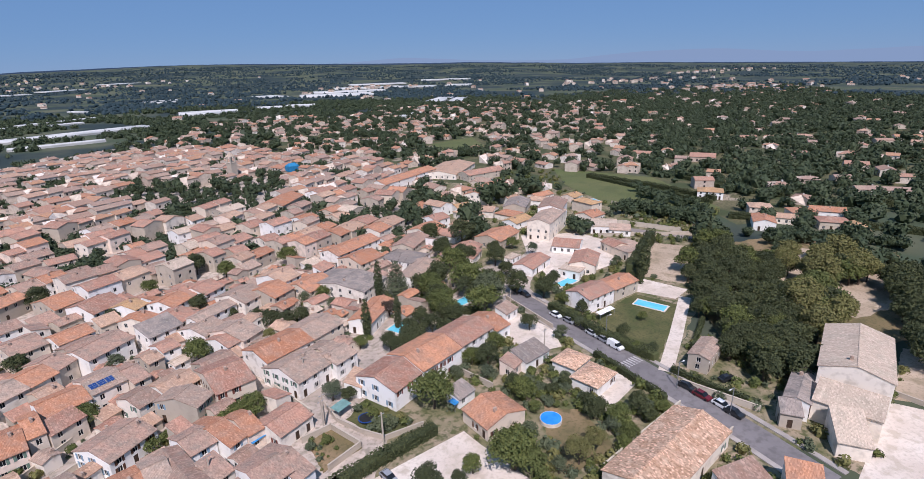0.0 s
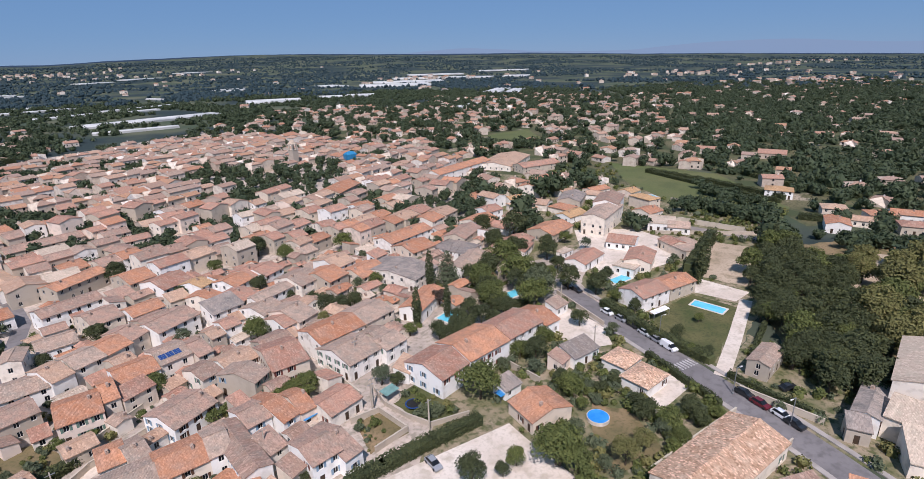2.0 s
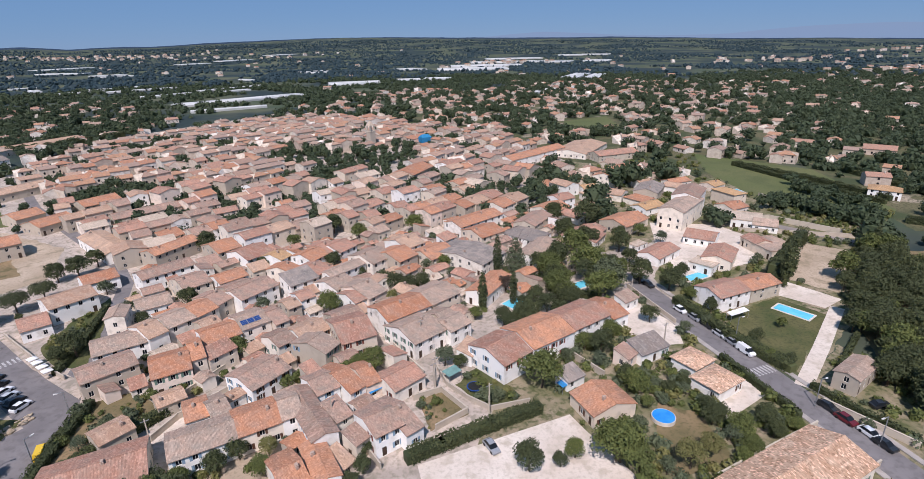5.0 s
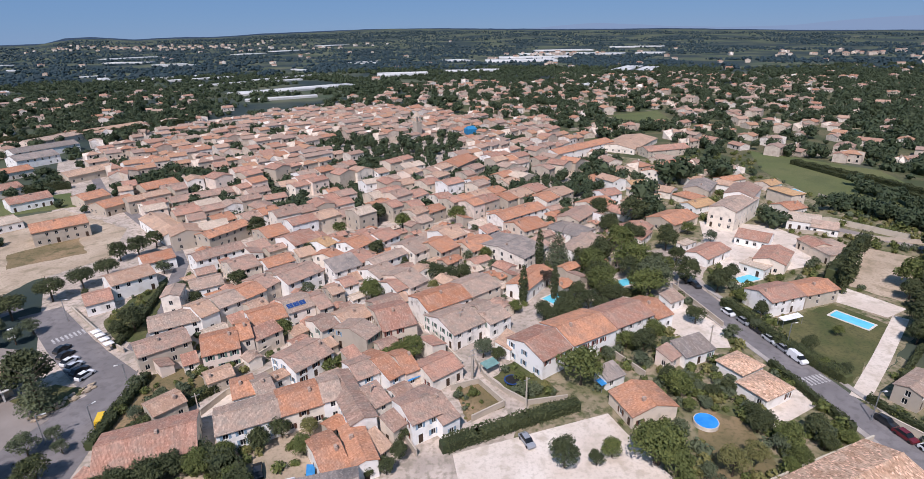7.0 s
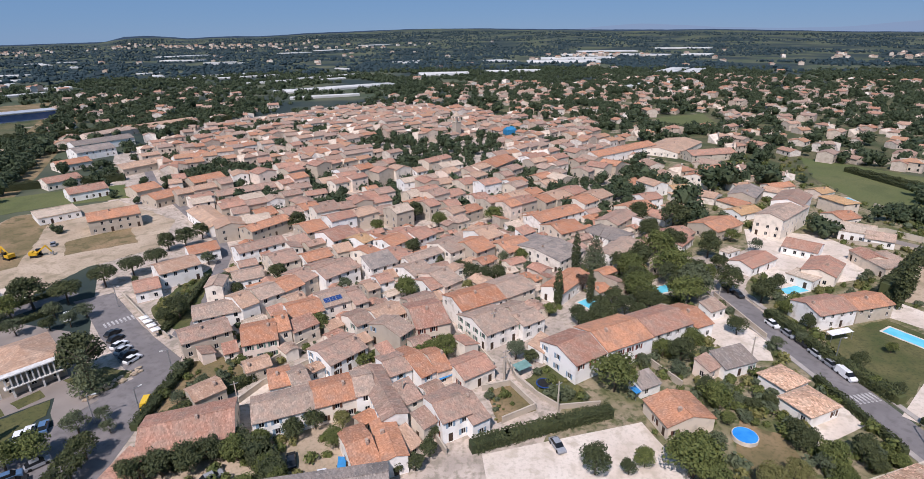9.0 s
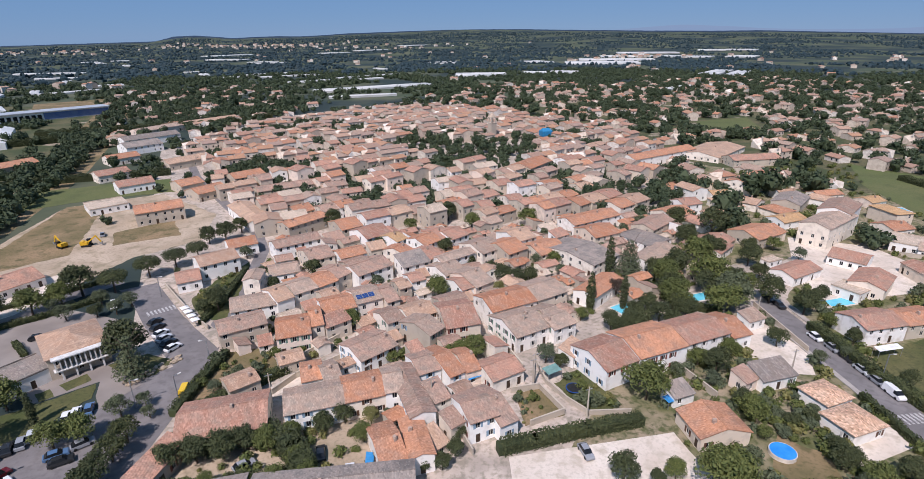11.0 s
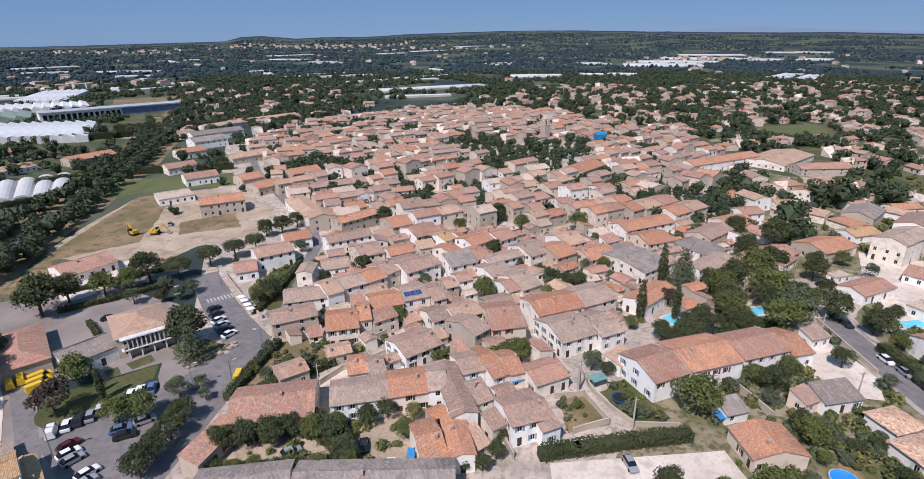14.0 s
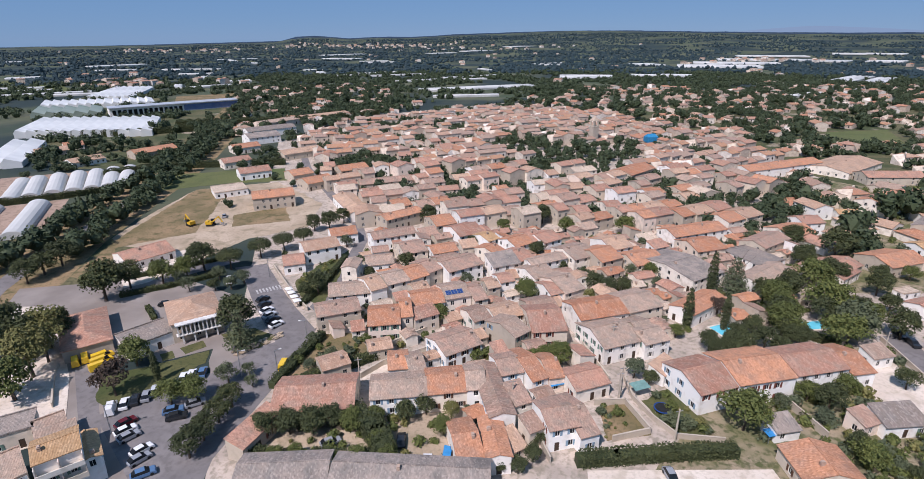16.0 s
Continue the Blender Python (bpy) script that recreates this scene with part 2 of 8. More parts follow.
def garden_mat():
    m, nt, b = nodes_of("garden_land", 0.95)
    col = mix(nt, noise_fac(nt, 0.05, 0.42, 0.6, detail=4), (0.055, 0.072, 0.030), (0.135, 0.120, 0.062))
    col = mix(nt, noise_fac(nt, 0.03, 0.62, 0.66, detail=5), col, (0.34, 0.28, 0.21))
    col = mix(nt, noise_fac(nt, 0.8, 0.45, 0.7, detail=3), col, (0.05, 0.055, 0.028))
    nt.links.new(col, b.inputs["Base Color"])
    return m


GARDENLAND = garden_mat()

# ---- mesh helpers ----
def mesh_of(name, verts, faces, mats, index=None, smooth=False):
    me = bpy.data.meshes.new(name)
    me.from_pydata([tuple(v) for v in verts], [], faces)
    for m in mats:
        me.materials.append(m)
    if index is not None:
        me.polygons.foreach_set("material_index", index)
    if smooth:
        me.polygons.foreach_set("use_smooth", [True] * len(me.polygons))
    me.update()
    return me


def put(name, me, parent=None, m=None, label=""):
    ob = new(name, me)
    if parent:
        ob.parent = parent
    if m is not None:
        ob.matrix_basis = m
    return tagged(ob, label)


def part(name, bm, material, parent, label=""):
    me = bpy.data.meshes.new(name)
    bm.to_mesh(me)
    bm.free()
    me.materials.append(material)
    return put(name, me, parent, None, label)


def thing(name, m, label, category, group="", kind=""):
    ob = new(name)
    ob.empty_display_size = 0.5
    ob.matrix_basis = m
    return tagged(ob, label, category, group, kind)


def box_into(V, F, x0, y0, z0, x1, y1, z1):
    n = len(V)
    V += [(x0, y0, z0), (x1, y0, z0), (x1, y1, z0), (x0, y1, z0), (x0, y0, z1), (x1, y0, z1), (x1, y1, z1), (x0, y1, z1)]
    F += [tuple(n + i for i in f) for f in ((0, 3, 2, 1), (4, 5, 6, 7), (0, 1, 5, 4), (1, 2, 6, 5), (2, 3, 7, 6), (3, 0, 4, 7))]


def boxes_mesh(name, boxes, material):
    V, F = [], []
    for b in boxes:
        box_into(V, F, *b)
    return mesh_of(name, V, F, [material])


def pane_between(V, F, p, q, z0, z1, holes, depth=0.18):
    """A wall face from p to q (outside on the right of p to q), with openings (a, b, za, zb) and their reveals."""
    p, q = Vector((*p, 0)), Vector((*q, 0))
    u = (q - p).normalized()
    L = (q - p).length
    inn = Vector((-u.y, u.x, 0))

    def at(a, z, d=0.0):
        v = p + u * a + inn * d
        return (v.x, v.y, z)

    def quad(*vs):
        n = len(V)
        V.extend(vs)
        F.append((n, n + 1, n + 2, n + 3))

    cols = sorted({0.0, L, *[h[0] for h in holes], *[h[1] for h in holes]})
    for a, b in zip(cols[:-1], cols[1:]):
        z = z0
        for h in sorted((h for h in holes if h[0] < (a + b) / 2 < h[1]), key=lambda h: h[2]):
            if h[2] > z:
                quad(at(a, z), at(b, z), at(b, h[2]), at(a, h[2]))
            z = h[3]
        quad(at(a, z), at(b, z), at(b, z1), at(a, z1))
    for a, b, za, zb in holes:
        quad(at(a, za), at(a, za, depth), at(a, zb, depth), at(a, zb))
        quad(at(b, za, depth), at(b, za), at(b, zb), at(b, zb, depth))
        quad(at(a, zb), at(a, zb, depth), at(b, zb, depth), at(b, zb))
        quad(at(a, za, depth), at(a, za), at(b, za), at(b, za, depth))


# ---- windows, doors, chimneys: one mesh each, shared ----
SHUTTERS = [plain_mat("shutter_" + n, c, 0.7) for n, c in (("brown", (0.13, 0.065, 0.04)), ("green", (0.16, 0.24, 0.19)),
            ("blue", (0.25, 0.36, 0.45)), ("white", (0.62, 0.60, 0.56)), ("red", (0.20, 0.07, 0.05)))]


def window_mesh(w, h):
    """Frame with a middle post and two panes set back, in one piece."""
    f = 0.06
    X, Z = [-w / 2, -w / 2 + f, -0.03, 0.03, w / 2 - f, w / 2], [0, f, h - f, h]
    V = [(x, 0.07, z) for z in Z for x in X]
    F, I = [], []
    for r_ in range(3):
        for k in range(5):
            q = (r_ * 6 + k, r_ * 6 + k + 1, r_ * 6 + k + 7, r_ * 6 + k + 6)
            if r_ == 1 and k in (1, 3):
                n = len(V)
                V += [(V[t][0], 0.13, V[t][2]) for t in q]
                F += [(n, n + 1, n + 2, n + 3)] + [(q[t], q[(t + 1) % 4], n + (t + 1) % 4, n + t) for t in range(4)]
                I += [0, 1, 1, 1, 1]
            else:
                F.append(q)
                I.append(1)
    return mesh_of("window", V, F, [GLASS, FRAMEWHITE], I)


def shutter_mesh(w, h, material):
    B = [(0, -0.05, 0, w, -0.01, h)] + [(0.04, -0.07, h * t, w - 0.04, -0.05, h * t + 0.07) for t in (0.1, 0.48, 0.86)]
    return boxes_mesh("shutter", B, material)


WIN = window_mesh(1.0, 1.35)
SHUT = [shutter_mesh(0.5, 1.35, s) for s in SHUTTERS]
DOOR = boxes_mesh("door", [(-0.5, 0.08, 0, 0.5, 0.14, 2.1), (-0.42, 0.06, 0.15, -0.05, 0.08, 0.95), (0.05, 0.06, 0.15, 0.42, 0.08, 0.95),
                           (-0.42, 0.06, 1.1, 0.42, 0.08, 1.95)], DARKWOOD)
CHIMNEY = plain_mat("chimney_render", (0.46, 0.35, 0.28), 0.9, (0.34, 0.24, 0.18))
CHIM = boxes_mesh("chimney", [(-0.25, -0.35, -0.9, 0.25, 0.35, 0.7), (-0.31, -0.41, 0.7, 0.31, 0.41, 0.78), (-0.2, -0.3, 0.78, -0.08, 0.3, 0.95),
                              (0.08, -0.3, 0.78, 0.2, 0.3, 0.95), (-0.25, -0.35, 0.95, 0.25, 0.35, 1.02)], CHIMNEY)
TONES = {"roof_orange": "orange clay tile", "roof_terracotta": "terracotta tile", "roof_brown": "weathered brown tile", "roof_grey": "grey-beige old tile",
         "roof_pale": "pale salmon tile", "roof_slate": "dull grey-brown", "roof_chalk": "pale chalky", "roof_yellow": "yellow-orange tile",
         "roof_new_tile": "mottled pink tile"}
SITES = []
FARV, FARF, FARI = [], [], []


def far_house(x, y, yaw, L, D, h, tone=None, z=0.0, slope=0.32, name=""):
    """A far house: walls with gables, a roof shell with overhangs, a few deep-set dark windows; all go into one mesh."""
    r = random.Random(int(x * 37 + y * 11))
    SITES.append((x, y, yaw, L, D))
    m = pose(x, y, z, 0, 0, yaw)
    hx, hy, zr, o, t = L / 2, D / 2, h + slope * D / 2, 0.35, 0.18
    hipped = r.random() < 0.3
    g = max(0.2, hx - hy - 0.2) if hipped else hx

    def add(vs, fs, i):
        n = len(FARV)
        FARV.extend(tuple(m @ Vector(v)) for v in vs)
        FARF.extend(tuple(n + k for k in f) for f in fs)
        FARI.extend([i] * len(fs))

    add([(-hx, -hy, -0.5), (hx, -hy, -0.5), (hx, hy, -0.5), (-hx, hy, -0.5), (-hx, -hy, h), (hx, -hy, h), (hx, hy, h), (-hx, hy, h), (-g, 0, zr), (g, 0, zr)],
        [(0, 1, 5, 4), (2, 3, 7, 6), (1, 2, 6, 9, 5), (3, 0, 4, 8, 7)], 0)
    a, e = hx + 0.15, hy + o
    ze = h - slope * o
    b = max(0.4, hx - hy) if hipped else a
    top = [(-a, -e, ze + t), (a, -e, ze + t), (b, 0, zr + t), (-b, 0, zr + t), (a, e, ze + t), (-a, e, ze + t)]
    low = [(p, q, s - t) for p, q, s in top]
    add(top + low, [(0, 1, 2, 3), (3, 2, 4, 5), (7, 6, 9, 8), (8, 9, 11, 10), (6, 7, 1, 0), (5, 4, 10, 11), (7, 8, 2, 1), (8, 10, 4, 2), (9, 6, 0, 3), (11, 9, 3, 5)], 1)
    for side, ln in ((-1, L), (1, L)):
        for zz in ([0.9, 3.6] if h > 5 else [0.9]):
            for k in range(max(1, int(ln / 3.6))):
                if r.random() < 0.3:
                    continue
                V, F = [], []
                c = -ln / 2 + ln * (k + 0.5) / max(1, int(ln / 3.6))
                box_into(V, F, c - 0.5, side * hy - 0.03, zz, c + 0.5, side * hy + 0.03, zz + 1.35)
                add(V, F, 2)
    if r.random() < 0.7:
        V, F = [], []
        c = r.uniform(-0.35, 0.35) * L
        box_into(V, F, c - 0.3, -0.9, zr - 0.8, c + 0.3, -0.2, zr + 0.9)
        add(V, F, 0)


def far_flush():
    me = mesh_of("far_houses", FARV, FARF, [WALLFAR, ROOFFAR, GLASS], FARI)
    tagged(new("far_houses", me), "hundreds of tile-roofed houses of the village and its outskirts", "houses", kind="stuff")


PATCHES, STRIPS, SPOTS, WATERS, PATCH_OF = [], [], [], [(52.2, 84.5, 6.0)], {}


def roof_mesh(L, D, h, kind, tone, slope=0.3):
    """Roof slabs 0.18 m thick with an overhang, a ridge cap and a gutter line along the low eaves."""
    V, F = [], []
    o, t, g = 0.35, 0.18, 0.15
    x0, x1 = -L / 2 - g, L / 2 + g

    def slab(ya, za, yb, zb):
        n = len(V)
        V.extend([(x0, ya, za), (x1, ya, za), (x1, yb, zb), (x0, yb, zb), (x0, ya, za + t), (x1, ya, za + t), (x1, yb, zb + t), (x0, yb, zb + t)])
        F.extend(tuple(n + i for i in f) for f in ((3, 2, 1, 0), (4, 5, 6, 7), (0, 1, 5, 4), (1, 2, 6, 5), (2, 3, 7, 6), (3, 0, 4, 7)))

    if kind == "gable":
        zr, e, ze = h + slope * D / 2, D / 2 + o, h - slope * o
        top = [(x0, -e, ze + t), (x1, -e, ze + t), (x1, 0, zr + t), (x0, 0, zr + t), (x1, e, ze + t), (x0, e, ze + t)]
        V.extend(top + [(a, b, c - t) for a, b, c in top])
        F.extend([(0, 1, 2, 3), (3, 2, 4, 5), (7, 6, 9, 8), (8, 9, 11, 10), (6, 7, 1, 0), (5, 4, 10, 11), (7, 8, 2, 1), (8, 10, 4, 2), (9, 6, 0, 3), (11, 9, 3, 5)])
    elif kind == "hip":
        zr, e, ze = h + slope * D / 2, D / 2 + o, h - slope * o
        a, rx = L / 2 + o, max(0.3, (L - D) / 2)
        top = [(-a, -e, ze + t), (a, -e, ze + t), (a, e, ze + t), (-a, e, ze + t), (-rx, 0, zr + t), (rx, 0, zr + t)]
        V.extend(top + [(q, b, c - t) for q, b, c in top])
        F.extend([(0, 1, 5, 4), (1, 2, 5), (2, 3, 4, 5), (3, 0, 4), (10, 11, 7, 6), (11, 8, 7), (11, 10, 9, 8), (10, 6, 9), (6, 7, 1, 0), (7, 8, 2, 1), (8, 9, 3, 2), (9, 6, 0, 3)])
    elif kind == "shed":
        slab(-D / 2 - o, h - slope * o, D / 2 + 0.1, h + slope * (D + 0.1))
    else:
        box_into(V, F, x0, -D / 2 - g, h, x1, D / 2 + g, h + 0.12)
        for b in ((x0, -D / 2 - g, x1, -D / 2 + 0.15), (x0, D / 2 - 0.15, x1, D / 2 + g)):
            box_into(V, F, b[0], b[1], h + 0.12, b[2], b[3], h + 0.4)
    k = len(F)
    return mesh_of("roof", V, F, [tone])


def house(x, y, yaw, L, D, h, tone, kind="gable", wall=None, detail=1.0, name="house", slope=0.3, label=""):
    """A house whose ridge runs along its local x, with its low or front eaves on local -y."""
    r = random.Random(int(x * 131 + y * 17))
    wall = wall or r.choice((STUCCO, STUCCO, WHITE, WHITE, STONE) if detail >= 1 else (STUCCO, STUCCO, STUCCO, STONE, STONE))
    SITES.append((x, y, yaw, L, D))
    mat = pose(x, y, 0, 0, 0, yaw)
    storeys = 2 if h >= 4.2 else 1
    base = thing(name, mat, label or "%s plastered %d-storey village house with a %s roof" % (
        {"wall_stucco": "cream", "wall_stone": "stone-coloured", "wall_white": "white"}[wall.name.split(".")[0]], storeys, TONES[tone.name]), "house", "village houses")
    hx, hy = L / 2, D / 2
    zr = h + slope * (hy if kind in ("gable", "hip") else D)
    sides = [((-hx, -hy), (hx, -hy), L), ((hx, hy), (-hx, hy), L), ((hx, -hy), (hx, hy), D), ((-hx, hy), (-hx, -hy), D)]
    V, F = [], []
    fit = []
    for i, (p, q, ln) in enumerate(sides):
        holes = []
        if detail >= 1 or (detail > 0 and i in (0, 3)):
            n = int(ln / (2.7 if i < 2 else 3.2))
            n = min(n, 6 if detail >= 1 else 3 if x * x + y * y < 200 ** 2 else 2)
            for s in range(storeys):
                for j in range(n):
                    if r.random() < (0.15 if i < 2 else 0.35):
                        continue
                    c = ln * (j + 0.5) / n + r.uniform(-0.2, 0.2)
                    if s == 0 and r.random() < 0.3 and detail >= 1:
                        holes.append((c - 0.5, c + 0.5, 0.02, 2.12, "door"))
                    else:
                        z = 0.8 + s * min(2.75, h - 2.3)
                        if z + 1.36 < h:
                            holes.append((c - 0.5, c + 0.5, z, z + 1.35, "window"))
        pane_between(V, F, p, q, -0.3, h, [t[:4] for t in holes])
        u = Vector((q[0] - p[0], q[1] - p[1], 0)).normalized()
        rz = math.degrees(math.atan2(u.y, u.x))
        shade = r.randrange(5)
        for a, b, za, zb, what in holes:
            c = Vector((p[0], p[1], 0)) + u * (a + b) / 2
            m = pose(c.x, c.y, za, 0, 0, rz)
            fit.append((what, m, shade))
    n = len(V)
    if kind == "gable":
        V += [(hx, -hy, h), (hx, hy, h), (hx, 0, zr), (-hx, hy, h), (-hx, -hy, h), (-hx, 0, zr)]
        F += [(n, n + 1, n + 2), (n + 3, n + 4, n + 5)]
    elif kind == "shed":
        V += [(hx, -hy, h), (hx, hy, h), (hx, hy, zr), (-hx, hy, h), (-hx, -hy, h), (-hx, hy, zr)]
        F += [(n, n + 1, n + 2), (n + 3, n + 4, n + 5), (n + 1, n + 3, n + 5, n + 2)]
    put("wall", mesh_of("wall", V, F, [wall]), base)
    put("roof", roof_mesh(L, D, h, kind, tone, slope), base, None, TONES[tone.name] + " roof")
    if kind == "gable":
        put("ridge_tiles", boxes_mesh("ridge_tiles", [(-hx - 0.17, -0.13, zr + 0.1, hx + 0.17, 0.13, zr + 0.25)], tone), base)
    for what, m, shade in fit:
        w = put(what, WIN if what == "window" else DOOR, base, m)
        if what == "window" and detail >= 1:
            if L * D > 40 and x * x + y * y < 132 ** 2:
                put("shutter", SHUT[shade], w, pose(-1.02, 0, 0))
                put("shutter", SHUT[shade], w, pose(0.52, 0, 0))
    if kind == "gable" and r.random() < 0.5:
        put("chimney", CHIM, base, pose(r.uniform(-0.4, 0.4) * L, -r.uniform(0.5, 1.5), zr - 0.3))
    return base


# ---- plants ----
def crown_mesh(name, lumps, leaves, size, material, seed, flat=0.0):
    """Leaf sprays scattered through the shell of several lumps (centre, radii); each spray is two crossed bent blades."""
    r = np.random.RandomState(seed)
    vol = np.array([np.prod(q[1]) ** (2 / 3) for q in lumps])
    pick = r.choice(len(lumps), leaves, p=vol / vol.sum())
    c = np.array([q[0] for q in lumps])[pick]
    s = np.array([q[1] for q in lumps])[pick]
    d = r.normal(size=(leaves, 3))
    d /= np.linalg.norm(d, axis=1)[:, None]
    d[:, 2] = np.where(d[:, 2] < -0.6, -d[:, 2] * 0.6, d[:, 2])
    rad = 1.06 - 0.42 * r.rand(leaves) ** 1.3
    p = c + d * s * rad[:, None]
    nrm = d + r.normal(size=(leaves, 3)) * 0.55
    nrm[:, 2] += flat + 0.35
    nrm /= np.linalg.norm(nrm, axis=1)[:, None]
    a = np.cross(nrm, r.normal(size=(leaves, 3)))
    a /= np.linalg.norm(a, axis=1)[:, None]
    b = np.cross(nrm, a)
    w = size * (0.6 + 0.8 * r.rand(leaves))[:, None]
    v = np.stack([p - a * w, p - b * w * 0.6 + nrm * w * 0.25, p + a * w, p + b * w * 0.6 + nrm * w * 0.25], 1).reshape(-1, 3)
    f = np.arange(leaves * 4).reshape(-1, 4)
    return mesh_of(name, v, [tuple(q) for q in f.tolist()], [material])


def trunk_mesh(h, r0, r1, limbs, seed, spread=0.5):
    rr = random.Random(seed)
    V, F = [], []

    def tube(a, b, ra, rb):
        ax = (b - a).normalized()
        s = ax.orthogonal().normalized()
        t = ax.cross(s)
        n = len(V)
        for c, q in ((a, ra), (b, rb)):
            for i in range(6):
                an = i * math.pi / 3
                V.append(c + s * math.cos(an) * q + t * math.sin(an) * q)
        F.extend((n + i, n + (i + 1) % 6, n + 6 + (i + 1) % 6, n + 6 + i) for i in range(6))

    top = Vector((rr.uniform(-0.2, 0.2), rr.uniform(-0.2, 0.2), h))
    tube(Vector((0, 0, -0.2)), top, r0, r1)
    for i in range(limbs):
        an = i * 2 * math.pi / limbs + rr.random()
        a = top * rr.uniform(0.75, 1.0)
        tube(a, a + Vector((math.cos(an), math.sin(an), rr.uniform(0.5, 1.0))) * h * spread, r1 * 0.8, r1 * 0.25)
    return mesh_of("trunk", V, F, [TRUNK])


def lumps_round(R, h0, n, seed, squash=0.8):
    rr = random.Random(seed)
    out = [((0, 0, h0 + R * squash), (R * 0.78, R * 0.78, R * squash * 0.8))]
    for i in range(n):
        an, el = rr.uniform(0, 6.28), rr.uniform(-0.35, 1.3)
        d = R * rr.uniform(0.5, 0.8)
        q = R * rr.uniform(0.22, 0.46)
        out.append(((math.cos(an) * math.cos(el) * d, math.sin(an) * math.cos(el) * d, h0 + R * squash + math.sin(el) * d * squash), (q, q, q * 0.85)))
    return out


PROTO = {}


def make_proto(key, name, lumps, leaves, size, material, trunk, label, category="tree", seed=1, flat=0.0):
    base = thing(name, pose(0, 0, -200), label, category)
    put("trunk", trunk_mesh(*trunk, seed=seed), base)
    put("crown", crown_mesh("crown", lumps, leaves, size, material, seed, flat), base)
    PROTO[key] = base


def proto_set():
    for i in range(4):
        make_proto("round%d" % i, "tree", lumps_round(3.0, 0.75, 22, i + 3), 2600, 0.20, LEAF, (2.6, 0.22, 0.14, 5), "broad-leaved green tree with a dense rounded crown", seed=i + 1)
        make_proto("dark%d" % i, "tree", lumps_round(3.0, 0.55, 22, i + 31, 0.95), 2600, 0.21, LEAFDARK, (2.6, 0.24, 0.15, 5), "tall dark green tree with a ragged crown", seed=i + 11)
    for i in range(2):
        make_proto("olive%d" % i, "olive_tree", lumps_round(2.6, 0.7, 12, i + 51), 1500, 0.18, LEAFOLIVE, (1.7, 0.2, 0.12, 4), "grey-green olive tree with a loose crown", seed=i + 21)
        make_proto("dry%d" % i, "tree", lumps_round(3.0, 1.5, 14, i + 61, 0.9), 2200, 0.19, LEAFDRY, (3.0, 0.22, 0.14, 6), "sparse yellow-green tree with a thin crown", seed=i + 27)
        make_proto("pine%d" % i, "umbrella_pine", [((0, 0, 3.9), (2.7, 2.7, 1.75))] + [((1.9 * math.cos(k), 1.9 * math.sin(k), 3.5 + 0.35 * (k % 2)), (1.25, 1.25, 1.1)) for k in range(6)],
                   2600, 0.19, LEAFDARK, (3.2, 0.22, 0.16, 6, ), "umbrella pine with a flat dark crown", seed=i + 33, flat=0.5)
        make_proto("cypress%d" % i, "cypress", [((0, 0, 0.6 + k * 0.75), (0.62 * math.sin(0.5 + 2.4 * (k + 0.5) / 8) + 0.1, 0.62 * math.sin(0.5 + 2.4 * (k + 0.5) / 8) + 0.1, 0.7)) for k in range(8)],
                   900, 0.17, LEAFDARK, (1.2, 0.14, 0.1, 3), "slender dark green cypress", seed=i + 41)
        make_proto("shrub%d" % i, "shrub", lumps_round(1.3, 0.1, 6, i + 71, 0.75), 520, 0.17, (LEAF, LEAFOLIVE)[i], (0.5, 0.06, 0.04, 3), "low green garden shrub", "shrub", seed=i + 47)
    make_proto("cedar", "cedar", [((0, 0, 1.4 + k * 1.0), (2.9 - 0.38 * k, 2.9 - 0.38 * k, 0.5)) for k in range(7)], 2000, 0.19, LEAFOLIVE, (6.5, 0.25, 0.08, 5), "blue-grey cedar with tiered branches", seed=77)
    make_proto("purple", "tree", lumps_round(2.4, 1.2, 9, 91), 1400, 0.18, LEAFRED, (1.8, 0.16, 0.1, 4), "small bronze-leaved plum tree", seed=93)


proto_set()
_used = {}
TREES = []


def tree(key, x, y, s=1.0, sz=None):
    """A tree of a kind at (x, y), s times its model's size, sz in height."""
    r = random.Random(int(x * 91 + y * 7))
    if x * x + y * y > 225 ** 2:
        for k in range(6):
            SPOTS.append((x + r.uniform(-1.7, 1.7) * s, y + r.uniform(-1.7, 1.7) * s, r.uniform(0.4, 2.6) * s, s * r.uniform(1.2, 1.9)))
        return None
    TREES.append((x, y, 2.2 * s))
    if key in ("round", "dark"):
        key += str(r.randrange(4))
    elif key + "0" in PROTO:
        key += str(r.randrange(2))
    m = pose(x, y, 0, 0, 0, r.uniform(0, 360)) @ Matrix.Diagonal((s, s, sz or s, 1))
    if key not in _used:
        _used[key] = 1
        PROTO[key].matrix_basis = m
        return PROTO[key]
    src = PROTO[key]
    keep = src.matrix_basis.copy()
    src.matrix_basis = Matrix.Identity(4)
    ob = copy_thing(src, m)
    src.matrix_basis = keep
    return ob


